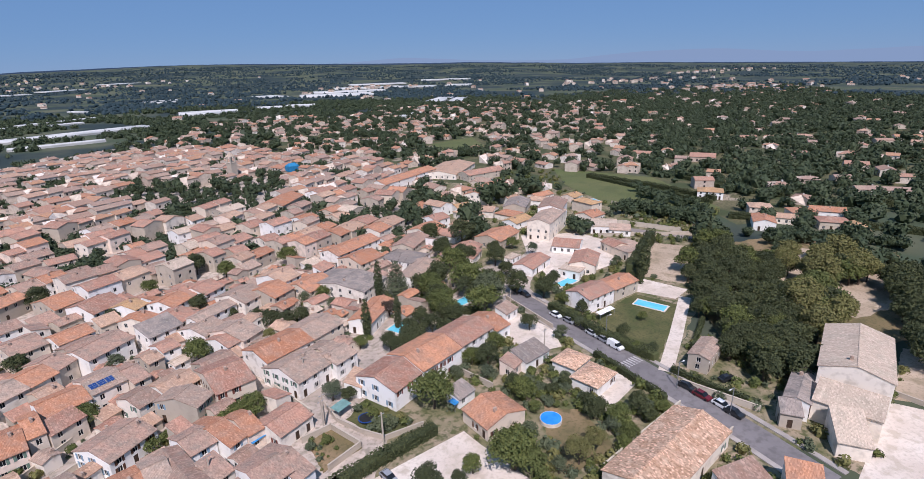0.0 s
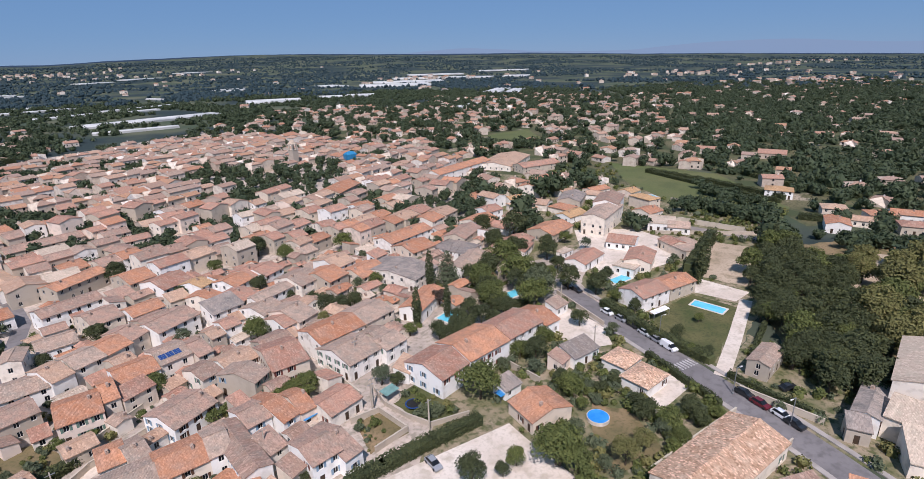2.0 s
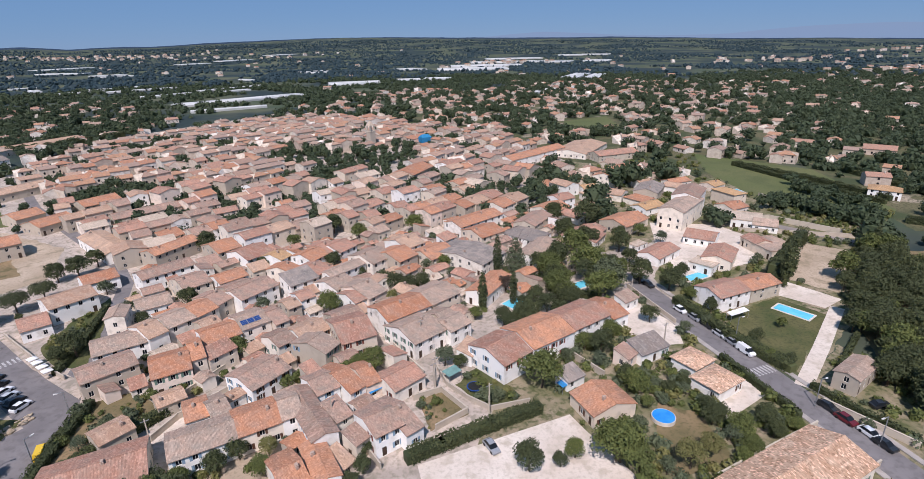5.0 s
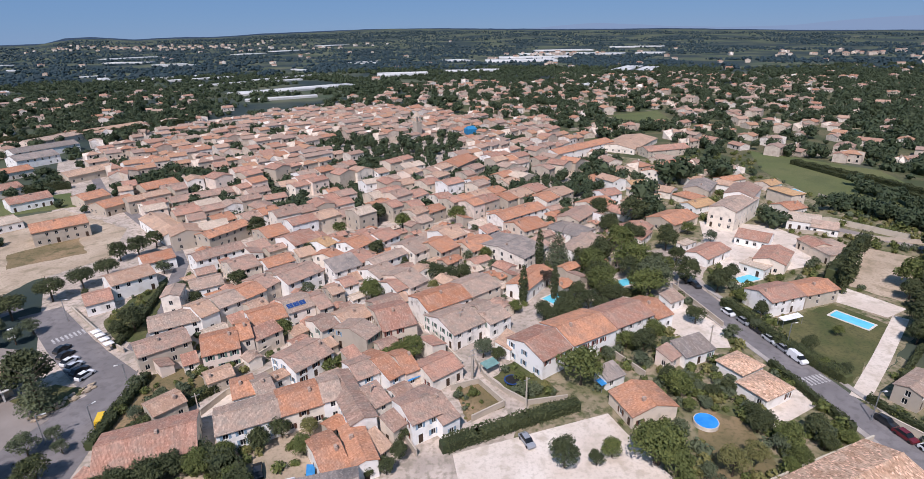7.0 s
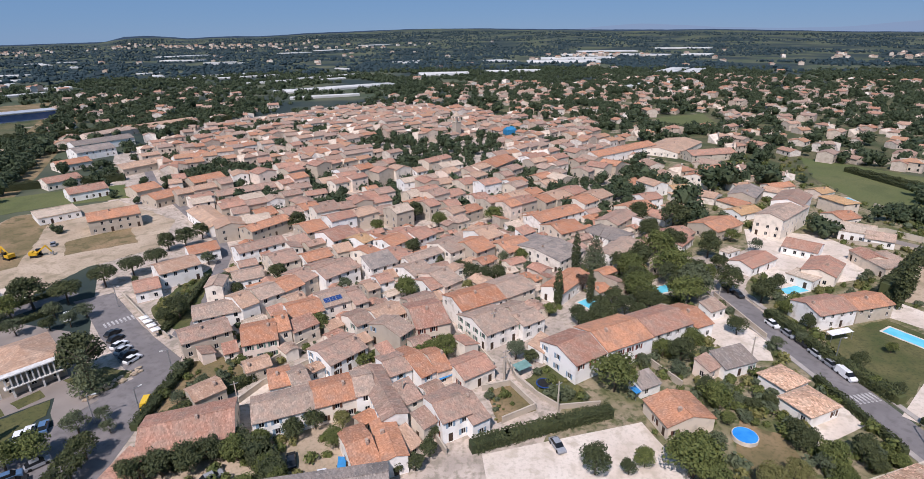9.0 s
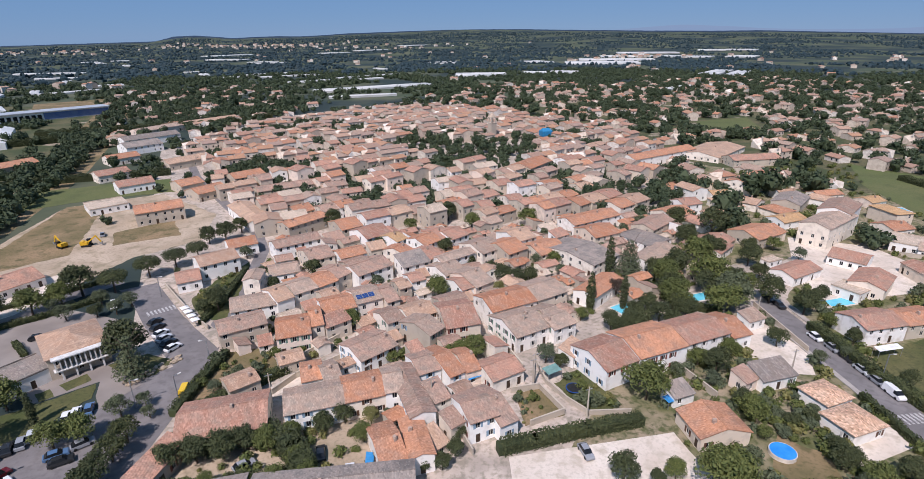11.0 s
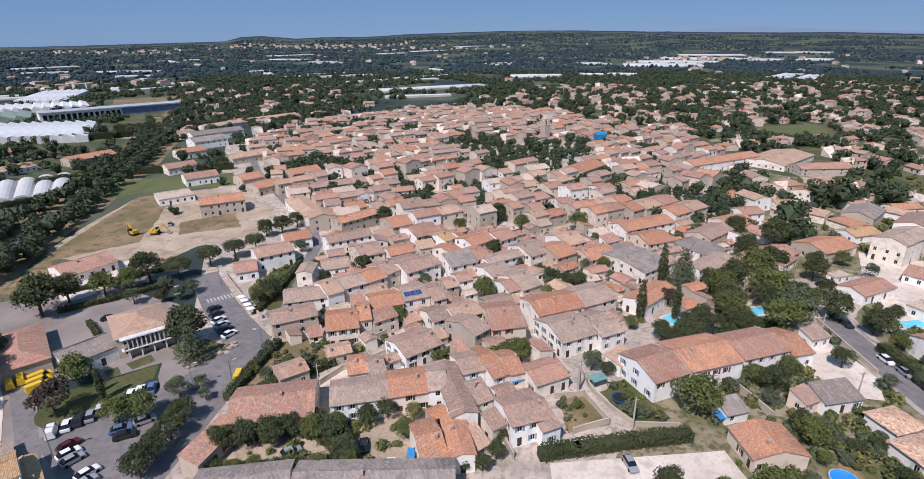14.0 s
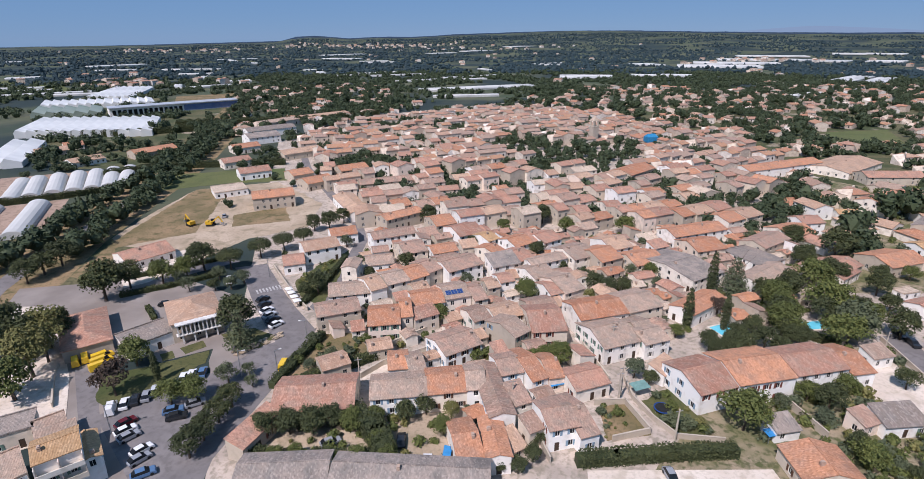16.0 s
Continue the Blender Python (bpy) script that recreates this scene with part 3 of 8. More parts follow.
def hedge(pts, w=1.2, h=1.8, material=None, label="clipped green garden hedge"):
    """A hedge along a line of points: leaf sprays over the faces of its runs."""
    material = material or LEAFDARK
    r = np.random.RandomState(int(abs(pts[0][0] * 7 + pts[0][1] * 13)))
    P, N, cores = [], [], []
    for (ax, ay), (bx, by) in zip(pts[:-1], pts[1:]):
        L = math.hypot(bx - ax, by - ay)
        u = np.array([(bx - ax) / L, (by - ay) / L, 0])
        v = np.array([-u[1], u[0], 0])
        n = int(L * (w + 2 * h) * 15) + 20
        cores.append((ax, ay, bx, by, L))
        s = r.rand(n) * (w + 2 * h)
        side = np.where(s < h, -1, np.where(s < 2 * h, 1, 0))
        off = np.where(side == 0, (s - 2 * h) - w / 2, side * w / 2) + r.normal(size=n) * 0.1
        z = np.where(side == 0, h, r.rand(n) * h) + r.normal(size=n) * 0.12
        along = r.rand(n) * L
        wob = 0.22 * np.sin(along * 1.1) + 0.15 * np.sin(along * 2.7 + 1)
        z = z * (1 + 0.1 * np.sin(along * 0.8 + ax))
        P.append(np.array([ax, ay, 0]) + along[:, None] * u + (off * (1 + 0.25 * wob))[:, None] * v + z[:, None] * np.array([0, 0, 1]))
        N.append(side[:, None] * v + (side == 0)[:, None] * np.array([0, 0, 1.0]))
    P, N = np.concatenate(P), np.concatenate(N)
    n = len(P)
    N = N + r.normal(size=(n, 3)) * 0.6
    N /= np.linalg.norm(N, axis=1)[:, None]
    a = np.cross(N, r.normal(size=(n, 3)))
    a /= np.linalg.norm(a, axis=1)[:, None]
    b = np.cross(N, a)
    w_ = (0.24 * (0.6 + 0.8 * r.rand(n)))[:, None]
    V = np.stack([P - a * w_, P - b * w_ * 0.6 + N * w_ * 0.2, P + a * w_, P + b * w_ * 0.6 + N * w_ * 0.2], 1).reshape(-1, 3)
    V, F = [tuple(q) for q in V.tolist()], [tuple(f) for f in np.arange(4 * n).reshape(-1, 4).tolist()]
    for ax, ay, bx, by, L in cores:
        k = len(V)
        box_into(V, F, -w * 0.2, -w * 0.38, 0, L + w * 0.2, w * 0.38, h * 0.85)
        m = pose(ax, ay, 0, 0, 0, math.degrees(math.atan2(by - ay, bx - ax)))
        V[k:] = [tuple(m @ Vector(q)) for q in V[k:]]
    ob = new("hedge", mesh_of("hedge", V, F, [material]))
    return tagged(ob, label, "hedge", kind="stuff")


SOFT = (DRY, LAWN, FIELD, EARTH, GARDEN, GARDENLAND)


def patch(name, pts, material, z, label, category):
    """A flat piece of ground with a thickness of a few centimetres."""
    if name != "paving":
        PATCHES.append(pts)
    PATCH_OF[name] = pts
    if material in SOFT:
        fine = []
        for (ax, ay), (bx, by) in zip(pts, pts[1:] + pts[:1]):
            k = max(1, int(math.hypot(bx - ax, by - ay) / 1.6))
            for i in range(k):
                x, y = ax + (bx - ax) * i / k, ay + (by - ay) * i / k
                q = Vector((x * 0.22, y * 0.22, z * 40))
                w = 0.9 if i else 0.3
                fine.append((x + w * (noise.noise(q) + 0.6 * noise.noise(q * 3.1)), y + w * (noise.noise(q + Vector((9, 4, 0))) + 0.6 * noise.noise(q * 3.1 + Vector((3, 8, 0))))))
        pts = fine
    n = len(pts)
    V = [(x, y, z) for x, y in pts] + [(x, y, -0.4) for x, y in pts]
    F = [tuple(range(n))] + [(i, n + i, n + (i + 1) % n, (i + 1) % n) for i in range(n)]
    me = mesh_of(name, V, F, [material])
    bm = bmesh.new()
    bm.from_mesh(me)
    bmesh.ops.recalc_face_normals(bm, faces=bm.faces)
    bm.to_mesh(me)
    bm.free()
    return tagged(new(name, me), label, category, kind="structure")


def strip(name, pts, w, material, z, label, category):
    """A road or path of width w along points."""
    STRIPS.append((pts, w))
    V, F = [], []
    P = [Vector((*p, 0)) for p in pts]
    for i, p in enumerate(P):
        d = (P[min(i + 1, len(P) - 1)] - P[max(i - 1, 0)]).normalized()
        s = Vector((-d.y, d.x, 0)) * w / 2
        V += [(*(p + s).xy, z), (*(p - s).xy, z)]
    F = [(2 * i, 2 * i + 1, 2 * i + 3, 2 * i + 2) for i in range(len(P) - 1)]
    return tagged(new(name, mesh_of(name, V, F, [material])), label, category, kind="structure")


def garden_wall(pts, h=1.6, t=0.25, material=None, label="plastered garden wall"):
    V, F = [], []
    for (ax, ay), (bx, by) in zip(pts[:-1], pts[1:]):
        n = len(V)
        L = math.hypot(bx - ax, by - ay)
        box_into(V, F, 0, -t / 2, -0.2, L, t / 2, h)
        box_into(V, F, -0.03, -t / 2 - 0.05, h, L + 0.03, t / 2 + 0.05, h + 0.08)
        m = pose(ax, ay, 0, 0, 0, math.degrees(math.atan2(by - ay, bx - ax)))
        for i in range(n, len(V)):
            V[i] = tuple(m @ Vector(V[i]))
    return tagged(new("garden_wall", mesh_of("garden_wall", V, F, [material or STONE])), label, "wall", kind="structure")


# ---- vehicles ----
def car_mesh(prof, w, material, name):
    """A body lofted from a side profile: narrower at the roof."""
    V, F = [], []
    n = len(prof)
    for s in (-1, 1):
        for x, z in prof:
            k = w / 2 * (1 - 0.16 * max(0, z - 0.75) / 0.7)
            V.append((x, s * k, z))
    F = [tuple(range(n)), tuple(range(2 * n - 1, n - 1, -1))] + [(i, n + i, n + (i + 1) % n, (i + 1) % n) for i in range(n)]
    me = mesh_of(name, V, F, [material])
    bm = bmesh.new()
    bm.from_mesh(me)
    bmesh.ops.recalc_face_normals(bm, faces=bm.faces)
    bm.to_mesh(me)
    bm.free()
    return me


WHEEL = bpy.data.meshes.new("wheel")
_b = bmesh.new()
bmesh.ops.create_cone(_b, cap_ends=True, segments=14, radius1=0.32, radius2=0.32, depth=0.2, matrix=pose(0, 0, 0, 90))
_b.to_mesh(WHEEL)
_b.free()
WHEEL.materials.append(RUBBER)
BODY = [(-2.1, 0.25), (2.1, 0.25), (2.15, 0.6), (1.95, 0.82), (1.1, 0.92), (-1.75, 0.95), (-2.1, 0.85)]
CABIN = [(1.15, 0.9), (0.45, 1.42), (-1.2, 1.46), (-1.85, 0.93)]
VBODY = [(-2.4, 0.3), (2.4, 0.3), (2.45, 0.75), (2.2, 1.0), (1.6, 1.15), (0.9, 1.9), (-2.35, 1.95)]
VCAB = [(1.68, 1.1), (0.97, 1.84), (0.5, 1.84), (0.5, 1.1)]
CARS = {}


def car(x, y, yaw, colour, van=False):
    key = (colour, van)
    if key not in CARS:
        m, nt, b = nodes_of("car_paint_" + colour, 0.25)
        c = {"white": (0.75, 0.75, 0.75), "grey": (0.28, 0.29, 0.31), "black": (0.025, 0.027, 0.03), "red": (0.13, 0.015, 0.02), "blue": (0.09, 0.17, 0.30),
             "yellow": (0.75, 0.48, 0.03), "silver": (0.5, 0.52, 0.54)}[colour]
        nt.links.new(mix(nt, noise_fac(nt, 3.0, 0.3, 0.9), c, tuple(v * 0.85 for v in c)), b.inputs["Base Color"])
        b.inputs["Coat Weight"].default_value = 0.6
        base = thing("van" if van else "car", pose(x, y, 0.09, 0, 0, yaw), "%s %s parked on the ground" % (colour, "delivery van" if van else "hatchback car"), "van" if van else "car", "parked vehicles")
        put("body", car_mesh(VBODY if van else BODY, 1.8 if van else 1.72, m, "body"), base)
        put("cabin_glass", car_mesh([(a, z + 0.0) for a, z in (VCAB if van else CABIN)], 1.83 if van else 1.66, GLASS, "cabin_glass"), base)
        if not van:
            put("car_roof", boxes_mesh("car_roof", [(-1.15, -0.62, 1.455, 0.4, 0.62, 1.49)], m), base)
        for wx in (-1.35, 1.35):
            for wy in (-0.8, 0.8):
                put("wheel", WHEEL, base, pose(wx, wy, 0.32))
        CARS[key] = base
        return base
    return copy_thing(CARS[key], pose(x, y, 0.09, 0, 0, yaw))


def pool(x, y, yaw, L, W, water=None):
    base = thing("swimming_pool", pose(x, y, 0, 0, 0, yaw), "rectangular turquoise swimming pool with pale stone coping", "pool")
    a, b, t = L / 2, W / 2, 0.5
    WATERS.append((x, y, L / 2 + 2.0))
    put("coping", boxes_mesh("coping", [(-a - t, -b - t, -0.2, a + t, -b, 0.16), (-a - t, b, -0.2, a + t, b + t, 0.16), (-a - t, -b, -0.2, -a, b, 0.16), (a, -b, -0.2, a + t, b, 0.16)], COPING), base)
    put("water", boxes_mesh("water", [(-a, -b, -0.3, a, b, 0.1)], water or WATER), base)
    return base


def kerb(pts, w=1.5, h=0.24):
    """A raised pavement along a line, its kerb a real step."""
    V, F = [], []
    for (ax, ay), (bx, by) in zip(pts[:-1], pts[1:]):
        n = len(V)
        L = math.hypot(bx - ax, by - ay)
        box_into(V, F, 0, -w / 2, -0.1, L, w / 2, h)
        m = pose(ax, ay, 0, 0, 0, math.degrees(math.atan2(by - ay, bx - ax)))
        V[n:] = [tuple(m @ Vector(q)) for q in V[n:]]
    return tagged(new("pavement", mesh_of("pavement", V, F, [KERBSTONE])), "pale raised pavement with a kerb", "pavement", kind="structure")

# ---- the land: one sheet out to the hills on the horizon ----
RIDGE_AZ = (-75, -60, -50, -40, -34, -22, -18, -12, -7, 0, 5, 9, 16, 21, 24.6, 27.5, 28.6, 30.5, 32.3, 33.8, 38, 47, 55, 75)
RIDGE_EL = (-0.85, -0.78, -0.60, -0.37, -0.30, 0.08, 0.08, 0.18, 0.28, 0.44, 0.47, 0.41, 0.24, 0.0, 0.02, -0.10, 0.02, 0.16, 0.10, -0.28, -0.36, -0.52, -0.55, -0.6)


def ridge(az):
    """Height of the skyline over the eye's level, in degrees, by direction."""
    return float(np.interp(az, RIDGE_AZ, RIDGE_EL))


def hill(x, y):
    r, az = math.hypot(x, y), math.degrees(math.atan2(-x, y))
    t = min(1, max(0, (r - 1500) / 3200))
    top = max(3, 66 + 4700 * math.tan(radians(ridge(az))) + 4 * noise.noise(Vector((az * 0.5, 1.1, 0))))
    roll = 9 * noise.noise(Vector((x * 0.0011, y * 0.0011, 5))) * min(1, max(0, (r - 900) / 1200))
    return max(-0.0, top * t * t * (3 - 2 * t) + max(0, roll))


def land():
    rings = [0, 60, 150, 300, 500, 800, 1100, 1400, 1700, 2000, 2400, 2800, 3200, 3600, 4000, 4300, 4600, 4750, 4900]
    n = 240
    V, F = [(0, 0, 0)], []
    for r in rings[1:]:
        for i in range(n):
            a = 2 * math.pi * i / n
            x, y = r * math.cos(a), r * math.sin(a)
            V.append((x, y, hill(x, y) if r > 900 else 0))
    F = [(0, 1 + i, 1 + (i + 1) % n) for i in range(n)]
    for k in range(len(rings) - 2):
        o = 1 + k * n
        F += [(o + i, o + n + i, o + n + (i + 1) % n, o + (i + 1) % n) for i in range(n)]
    m, nt, b = nodes_of("countryside", 0.95)
    woods = noise_fac(nt, 0.006, 0.44, 0.56, detail=6)
    col = mix(nt, noise_fac(nt, 0.02, 0.4, 0.65), (0.055, 0.074, 0.042), (0.105, 0.108, 0.066))
    # Wooded ground takes a dark blue-green, distance haze mixed into its colour.
    col = mix(nt, woods, col, (0.024, 0.038, 0.036))
    nt.links.new(col, b.inputs["Base Color"])
    tagged(new("ground", mesh_of("ground", V, F, [m], smooth=True)), "dry farmland and dark woods running out to low hills", "ground", kind="structure")


land()


def mountains():
    """A far range behind the hills: a self-lit sheet with haze painted as its blue."""
    V, F = [], []
    n = 140
    for i in range(n):
        az = -75 + 150 * i / (n - 1)
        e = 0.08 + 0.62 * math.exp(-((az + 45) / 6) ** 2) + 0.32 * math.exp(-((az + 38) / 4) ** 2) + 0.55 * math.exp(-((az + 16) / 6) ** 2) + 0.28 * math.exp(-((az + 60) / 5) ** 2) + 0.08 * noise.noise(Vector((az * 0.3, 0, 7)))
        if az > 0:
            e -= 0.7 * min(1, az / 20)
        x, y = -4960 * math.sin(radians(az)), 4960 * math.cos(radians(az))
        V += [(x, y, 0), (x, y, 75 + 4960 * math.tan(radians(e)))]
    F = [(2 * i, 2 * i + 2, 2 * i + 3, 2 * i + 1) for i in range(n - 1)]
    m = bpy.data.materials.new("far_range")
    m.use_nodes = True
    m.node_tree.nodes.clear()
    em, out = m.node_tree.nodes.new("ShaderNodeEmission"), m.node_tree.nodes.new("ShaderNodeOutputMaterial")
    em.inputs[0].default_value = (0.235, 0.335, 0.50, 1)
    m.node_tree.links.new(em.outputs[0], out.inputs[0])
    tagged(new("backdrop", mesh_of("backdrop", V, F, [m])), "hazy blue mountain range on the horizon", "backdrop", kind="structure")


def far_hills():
    """The last dark wooded ridge under the range, too far to shift; it glows, its blue imitating haze."""
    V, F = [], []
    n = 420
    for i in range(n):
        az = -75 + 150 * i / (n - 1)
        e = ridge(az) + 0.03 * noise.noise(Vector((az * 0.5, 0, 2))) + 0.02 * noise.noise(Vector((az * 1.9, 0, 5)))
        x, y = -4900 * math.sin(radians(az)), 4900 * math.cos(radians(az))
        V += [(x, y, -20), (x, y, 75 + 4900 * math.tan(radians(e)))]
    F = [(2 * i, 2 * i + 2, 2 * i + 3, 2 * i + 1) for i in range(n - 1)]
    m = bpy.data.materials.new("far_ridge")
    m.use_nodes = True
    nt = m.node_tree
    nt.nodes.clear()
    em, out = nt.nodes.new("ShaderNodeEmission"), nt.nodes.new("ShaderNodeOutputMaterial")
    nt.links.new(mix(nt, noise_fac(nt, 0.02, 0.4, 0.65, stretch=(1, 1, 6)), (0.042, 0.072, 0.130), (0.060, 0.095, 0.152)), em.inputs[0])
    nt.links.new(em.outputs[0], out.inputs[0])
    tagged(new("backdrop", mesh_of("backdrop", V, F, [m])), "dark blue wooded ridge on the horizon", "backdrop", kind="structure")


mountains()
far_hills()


# ---- ground pieces, roads ----
patch("paving", [(-60.2, 49.0), (-249.4, 352.9), (-246.2, 500.4), (-119.7, 660.7), (90.8, 465.3), (152.7, 310.0), (107.2, 160.0), (67.2, 83.4)], PAVING, 0.006, "sandy village ground between the houses", "pavement")
patch("square", [(-124.0, 140.9), (-115.2, 147.0), (-93.3, 126.3), (-77.7, 115.5), (-74.4, 111.5), (-70.5, 87.7), (-68.3, 63.1), (-64.5, 54.0), (-73.5, 51.2), (-101.0, 66.7), (-88.0, 87.0), (-87.1, 95.7), (-81.4, 102.6), (-87.6, 107.7), (-102.6, 121.6), (-116.3, 135.5)], ASPHALT, 0.024, "grey asphalt square with parking", "road")
patch("driveway", [(-125.9, 82.2), (-120.6, 83.7), (-93.4, 61.4), (-101.0, 62.8)], ASPHALT, 0.026, "grey asphalt driveway", "road")
strip("pine_road", [(-175.4, 87.4), (-167.5, 99.1), (-150.2, 117.6), (-140.3, 129.8), (-128.2, 147.8)], 6, ASPHALT, 0.030, "grey asphalt road under pines", "road")
strip("avenue", [(-169.8, 83.9), (-186, 104), (-193.6, 118), (-203.7, 142), (-218.7, 176.6), (-244.6, 235.7), (-268.4, 285.8), (-306, 352), (-360, 440), (-480, 634)], 7, ASPHALT, 0.032, "straight grey avenue between trees", "road")
strip("street", [(74.5, 148.6), (78.6, 121.3), (82.6, 99.0), (85.1, 82.5), (87.3, 68.8), (88.2, 60.7), (89.2, 48.6)], 8.4, ASPHALT, 0.034, "grey asphalt street with parked cars", "road")
strip("town_street", [(-233.6, 356.5), (-179.8, 280.6), (-136.8, 232.1), (-103.3, 194.4), (-92.3, 175.8), (-85.1, 149.0), (-80.4, 120.1)], 4.5, ASPHALT, 0.036, "narrow asphalt village street", "road")
strip("crossing_alley", [(0.8, 79.7), (12.2, 93.4), (9.4, 101.2), (4.2, 110.9), (-3.4, 121.9), (-8.7, 129.6)], 4, PAVING, 0.038, "pale sandy village lane", "road")
strip("back_lane", [(-57.5, 89.1), (-50.0, 98.4), (-41.7, 108.6), (-36.8, 112.8)], 3.5, GRAVEL, 0.040, "pale gravel lane", "road")
patch("building_site", [(-191.2, 152.5), (-202.4, 185.2), (-211.5, 222.2), (-178.4, 247.8), (-133.4, 217.3), (-122.1, 185.5), (-137.4, 167.0), (-140.7, 144.4), (-179.3, 147.1)], EARTH, 0.040, "bare earth of a building site", "ground")
patch("site_grass", [(-173.2, 119.6), (-188.8, 153.2), (-211.5, 222.2), (-196.1, 230.8), (-163.2, 167.1), (-180.5, 145.5), (-159.1, 118.7)], DRY, 0.042, "dry grass beside the avenue", "ground")
patch("site_green", [(-163.1, 191.0), (-148.6, 208.5), (-133.7, 190.3), (-153.7, 177.1)], DRY, 0.044, "dry grass strip", "ground")
patch("car_park", [(0.6, 79.5), (33.5, 89.0), (34.7, 85.0), (40.1, 70.6), (33.9, 62.3), (2.7, 63.2)], GRAVEL, 0.046, "white gravel car park", "ground")
patch("barn_yard", [(125.0, 60.3), (133.4, 50.3), (106.2, 34.5), (86.7, 43.6), (111.2, 54.1)], GRAVEL, 0.048, "white gravel yard beside the barn", "ground")
patch("barn_field", [(153.0, 73.7), (165.7, 64.2), (139.3, 51.1), (127.4, 60.4)], EARTH, 0.050, "dusty bare earth", "ground")
patch("pool_lawn", [(89.7, 122.5), (112.0, 131.2), (119.6, 117.7), (90.9, 95.2), (86.3, 106.4)], LAWN, 0.052, "green lawn round the pool", "ground")
strip("pool_drive", [(88.6, 90.1), (104.3, 103.6), (125.2, 122.4)], 3.6, GRAVEL, 0.056, "white gravel drive", "road")
patch("meadow", [(201.2, 334.0), (242.8, 276.7), (222.1, 200.5), (193.3, 181.7), (172.5, 209.0), (180.7, 285.3)], FIELD, 0.056, "green meadow", "ground")
patch("court", [(68.4, 139.0), (74.5, 121.1), (71.5, 111.3), (59.8, 111.5), (58.2, 122.7)], GRAVEL, 0.058, "white gravel court of the farmhouse", "ground")
patch("terrace", [(107.1, 203.9), (132.9, 196.1), (140.2, 170.2), (121.4, 156.7), (103.9, 152.0), (90.0, 141.4), (92.8, 166.9)], GRAVEL, 0.060, "pale terrace of the villas", "ground")
patch("sand_lot", [(152.9, 170.8), (163.3, 160.7), (133.3, 131.0), (124.7, 142.2)], EARTH, 0.062, "sandy riding ground", "ground")
patch("white_path", [(122.1, 142.2), (130.5, 126.7), (121.6, 122.6), (110.9, 135.9)], GRAVEL, 0.064, "white gravel path", "ground")
patch("orange_yard", [(53.9, 90.2), (60.6, 84.8), (60.0, 72.4), (46.4, 69.4), (49.3, 81.0)], DRY, 0.066, "dry orange garden ground", "ground")
patch("house_yard", [(69.7, 93.5), (77.2, 94.3), (79.4, 89.1), (68.4, 83.7), (65.3, 82.7)], GRAVEL, 0.068, "pale paved yard", "ground")
patch("wood_floor", [(163.9, 158.7), (209.4, 154.0), (228.9, 119.5), (169.9, 76.8), (118.1, 74.2), (111.5, 89.6), (123.7, 115.8)], DRY, 0.070, "dry leaf-strewn ground under the wood", "ground")
patch("wood_field", [(170.8, 133.1), (195.9, 143.3), (224.8, 121.5), (178.8, 89.8), (159.4, 90.0), (152.0, 112.4)], EARTH, 0.072, "bare brown field", "ground")
patch("round_garden", [(-73.3, 99.7), (-72.0, 108.9), (-63.1, 112.1), (-52.6, 104.1), (-63.9, 89.6), (-67.9, 86.1)], DRY, 0.074, "dry garden with shrubs", "ground")
patch("allotment", [(2.0, 99.2), (8.8, 101.0), (12.1, 92.5), (3.7, 88.1)], DRY, 0.076, "dry allotment garden", "ground")
patch("farm_garden", [(10.6, 103.2), (18.6, 111.2), (24.8, 96.7), (17.2, 92.9)], LAWN, 0.078, "patchy green garden", "ground")
patch("hall_lawn", [(-104.8, 70.3), (-113.2, 78.5), (-104.3, 84.9), (-95.4, 94.6), (-92.4, 89.5), (-98.9, 72.3), (-100.9, 69.7)], LAWN, 0.080, "green lawn beside the car park", "ground")
patch("hall_green", [(-89.8, 93.6), (-98.5, 100.8), (-91.2, 107.4), (-83.6, 105.0), (-83.4, 99.1), (-87.8, 95.5)], LAWN, 0.082, "green lawn with a rockery", "ground")
patch("hall_path", [(-110.5, 90.5), (-104.5, 100.5), (-99.2, 102.4), (-84.5, 95), (-88, 86), (-92.0, 90.2), (-95.0, 95.4), (-104.6, 85.9)], YARDGREY, 0.084, "pale path to the hall", "ground")
patch("hall_bed", [(-108.9, 91.1), (-105.9, 92.7), (-101.4, 89.2), (-103.2, 87.2)], LAWN, 0.0865, "small square lawn before the hall", "ground")
patch("hall_bed", [(-103.7, 93.3), (-100.8, 98.1), (-97.3, 95.8), (-100.1, 91.2)], LAWN, 0.0875, "small square lawn before the hall", "ground")
patch("yard", [(-69.2, 77.1), (-44.5, 86.3), (-24.4, 89.9), (-21.1, 73.6), (-59.9, 62.5)], EARTH, 0.086, "earthy back yard", "ground")
patch("hall_yard", [(-180.0, 108.2), (-137.6, 129.5), (-111.4, 123.3), (-95.5, 105.5), (-105.4, 90.4), (-127.9, 73.1), (-150.4, 71.5)], YARDGREY, 0.088, "worn paved yard", "ground")
patch("wood_left", [(-157.7, 64.0), (-178.3, 96.0), (-156.8, 102.2), (-119.3, 75.7), (-101.3, 59.9), (-115.7, 45.2)], GRAVEL, 0.090, "pale dusty yard beside the trees", "ground")
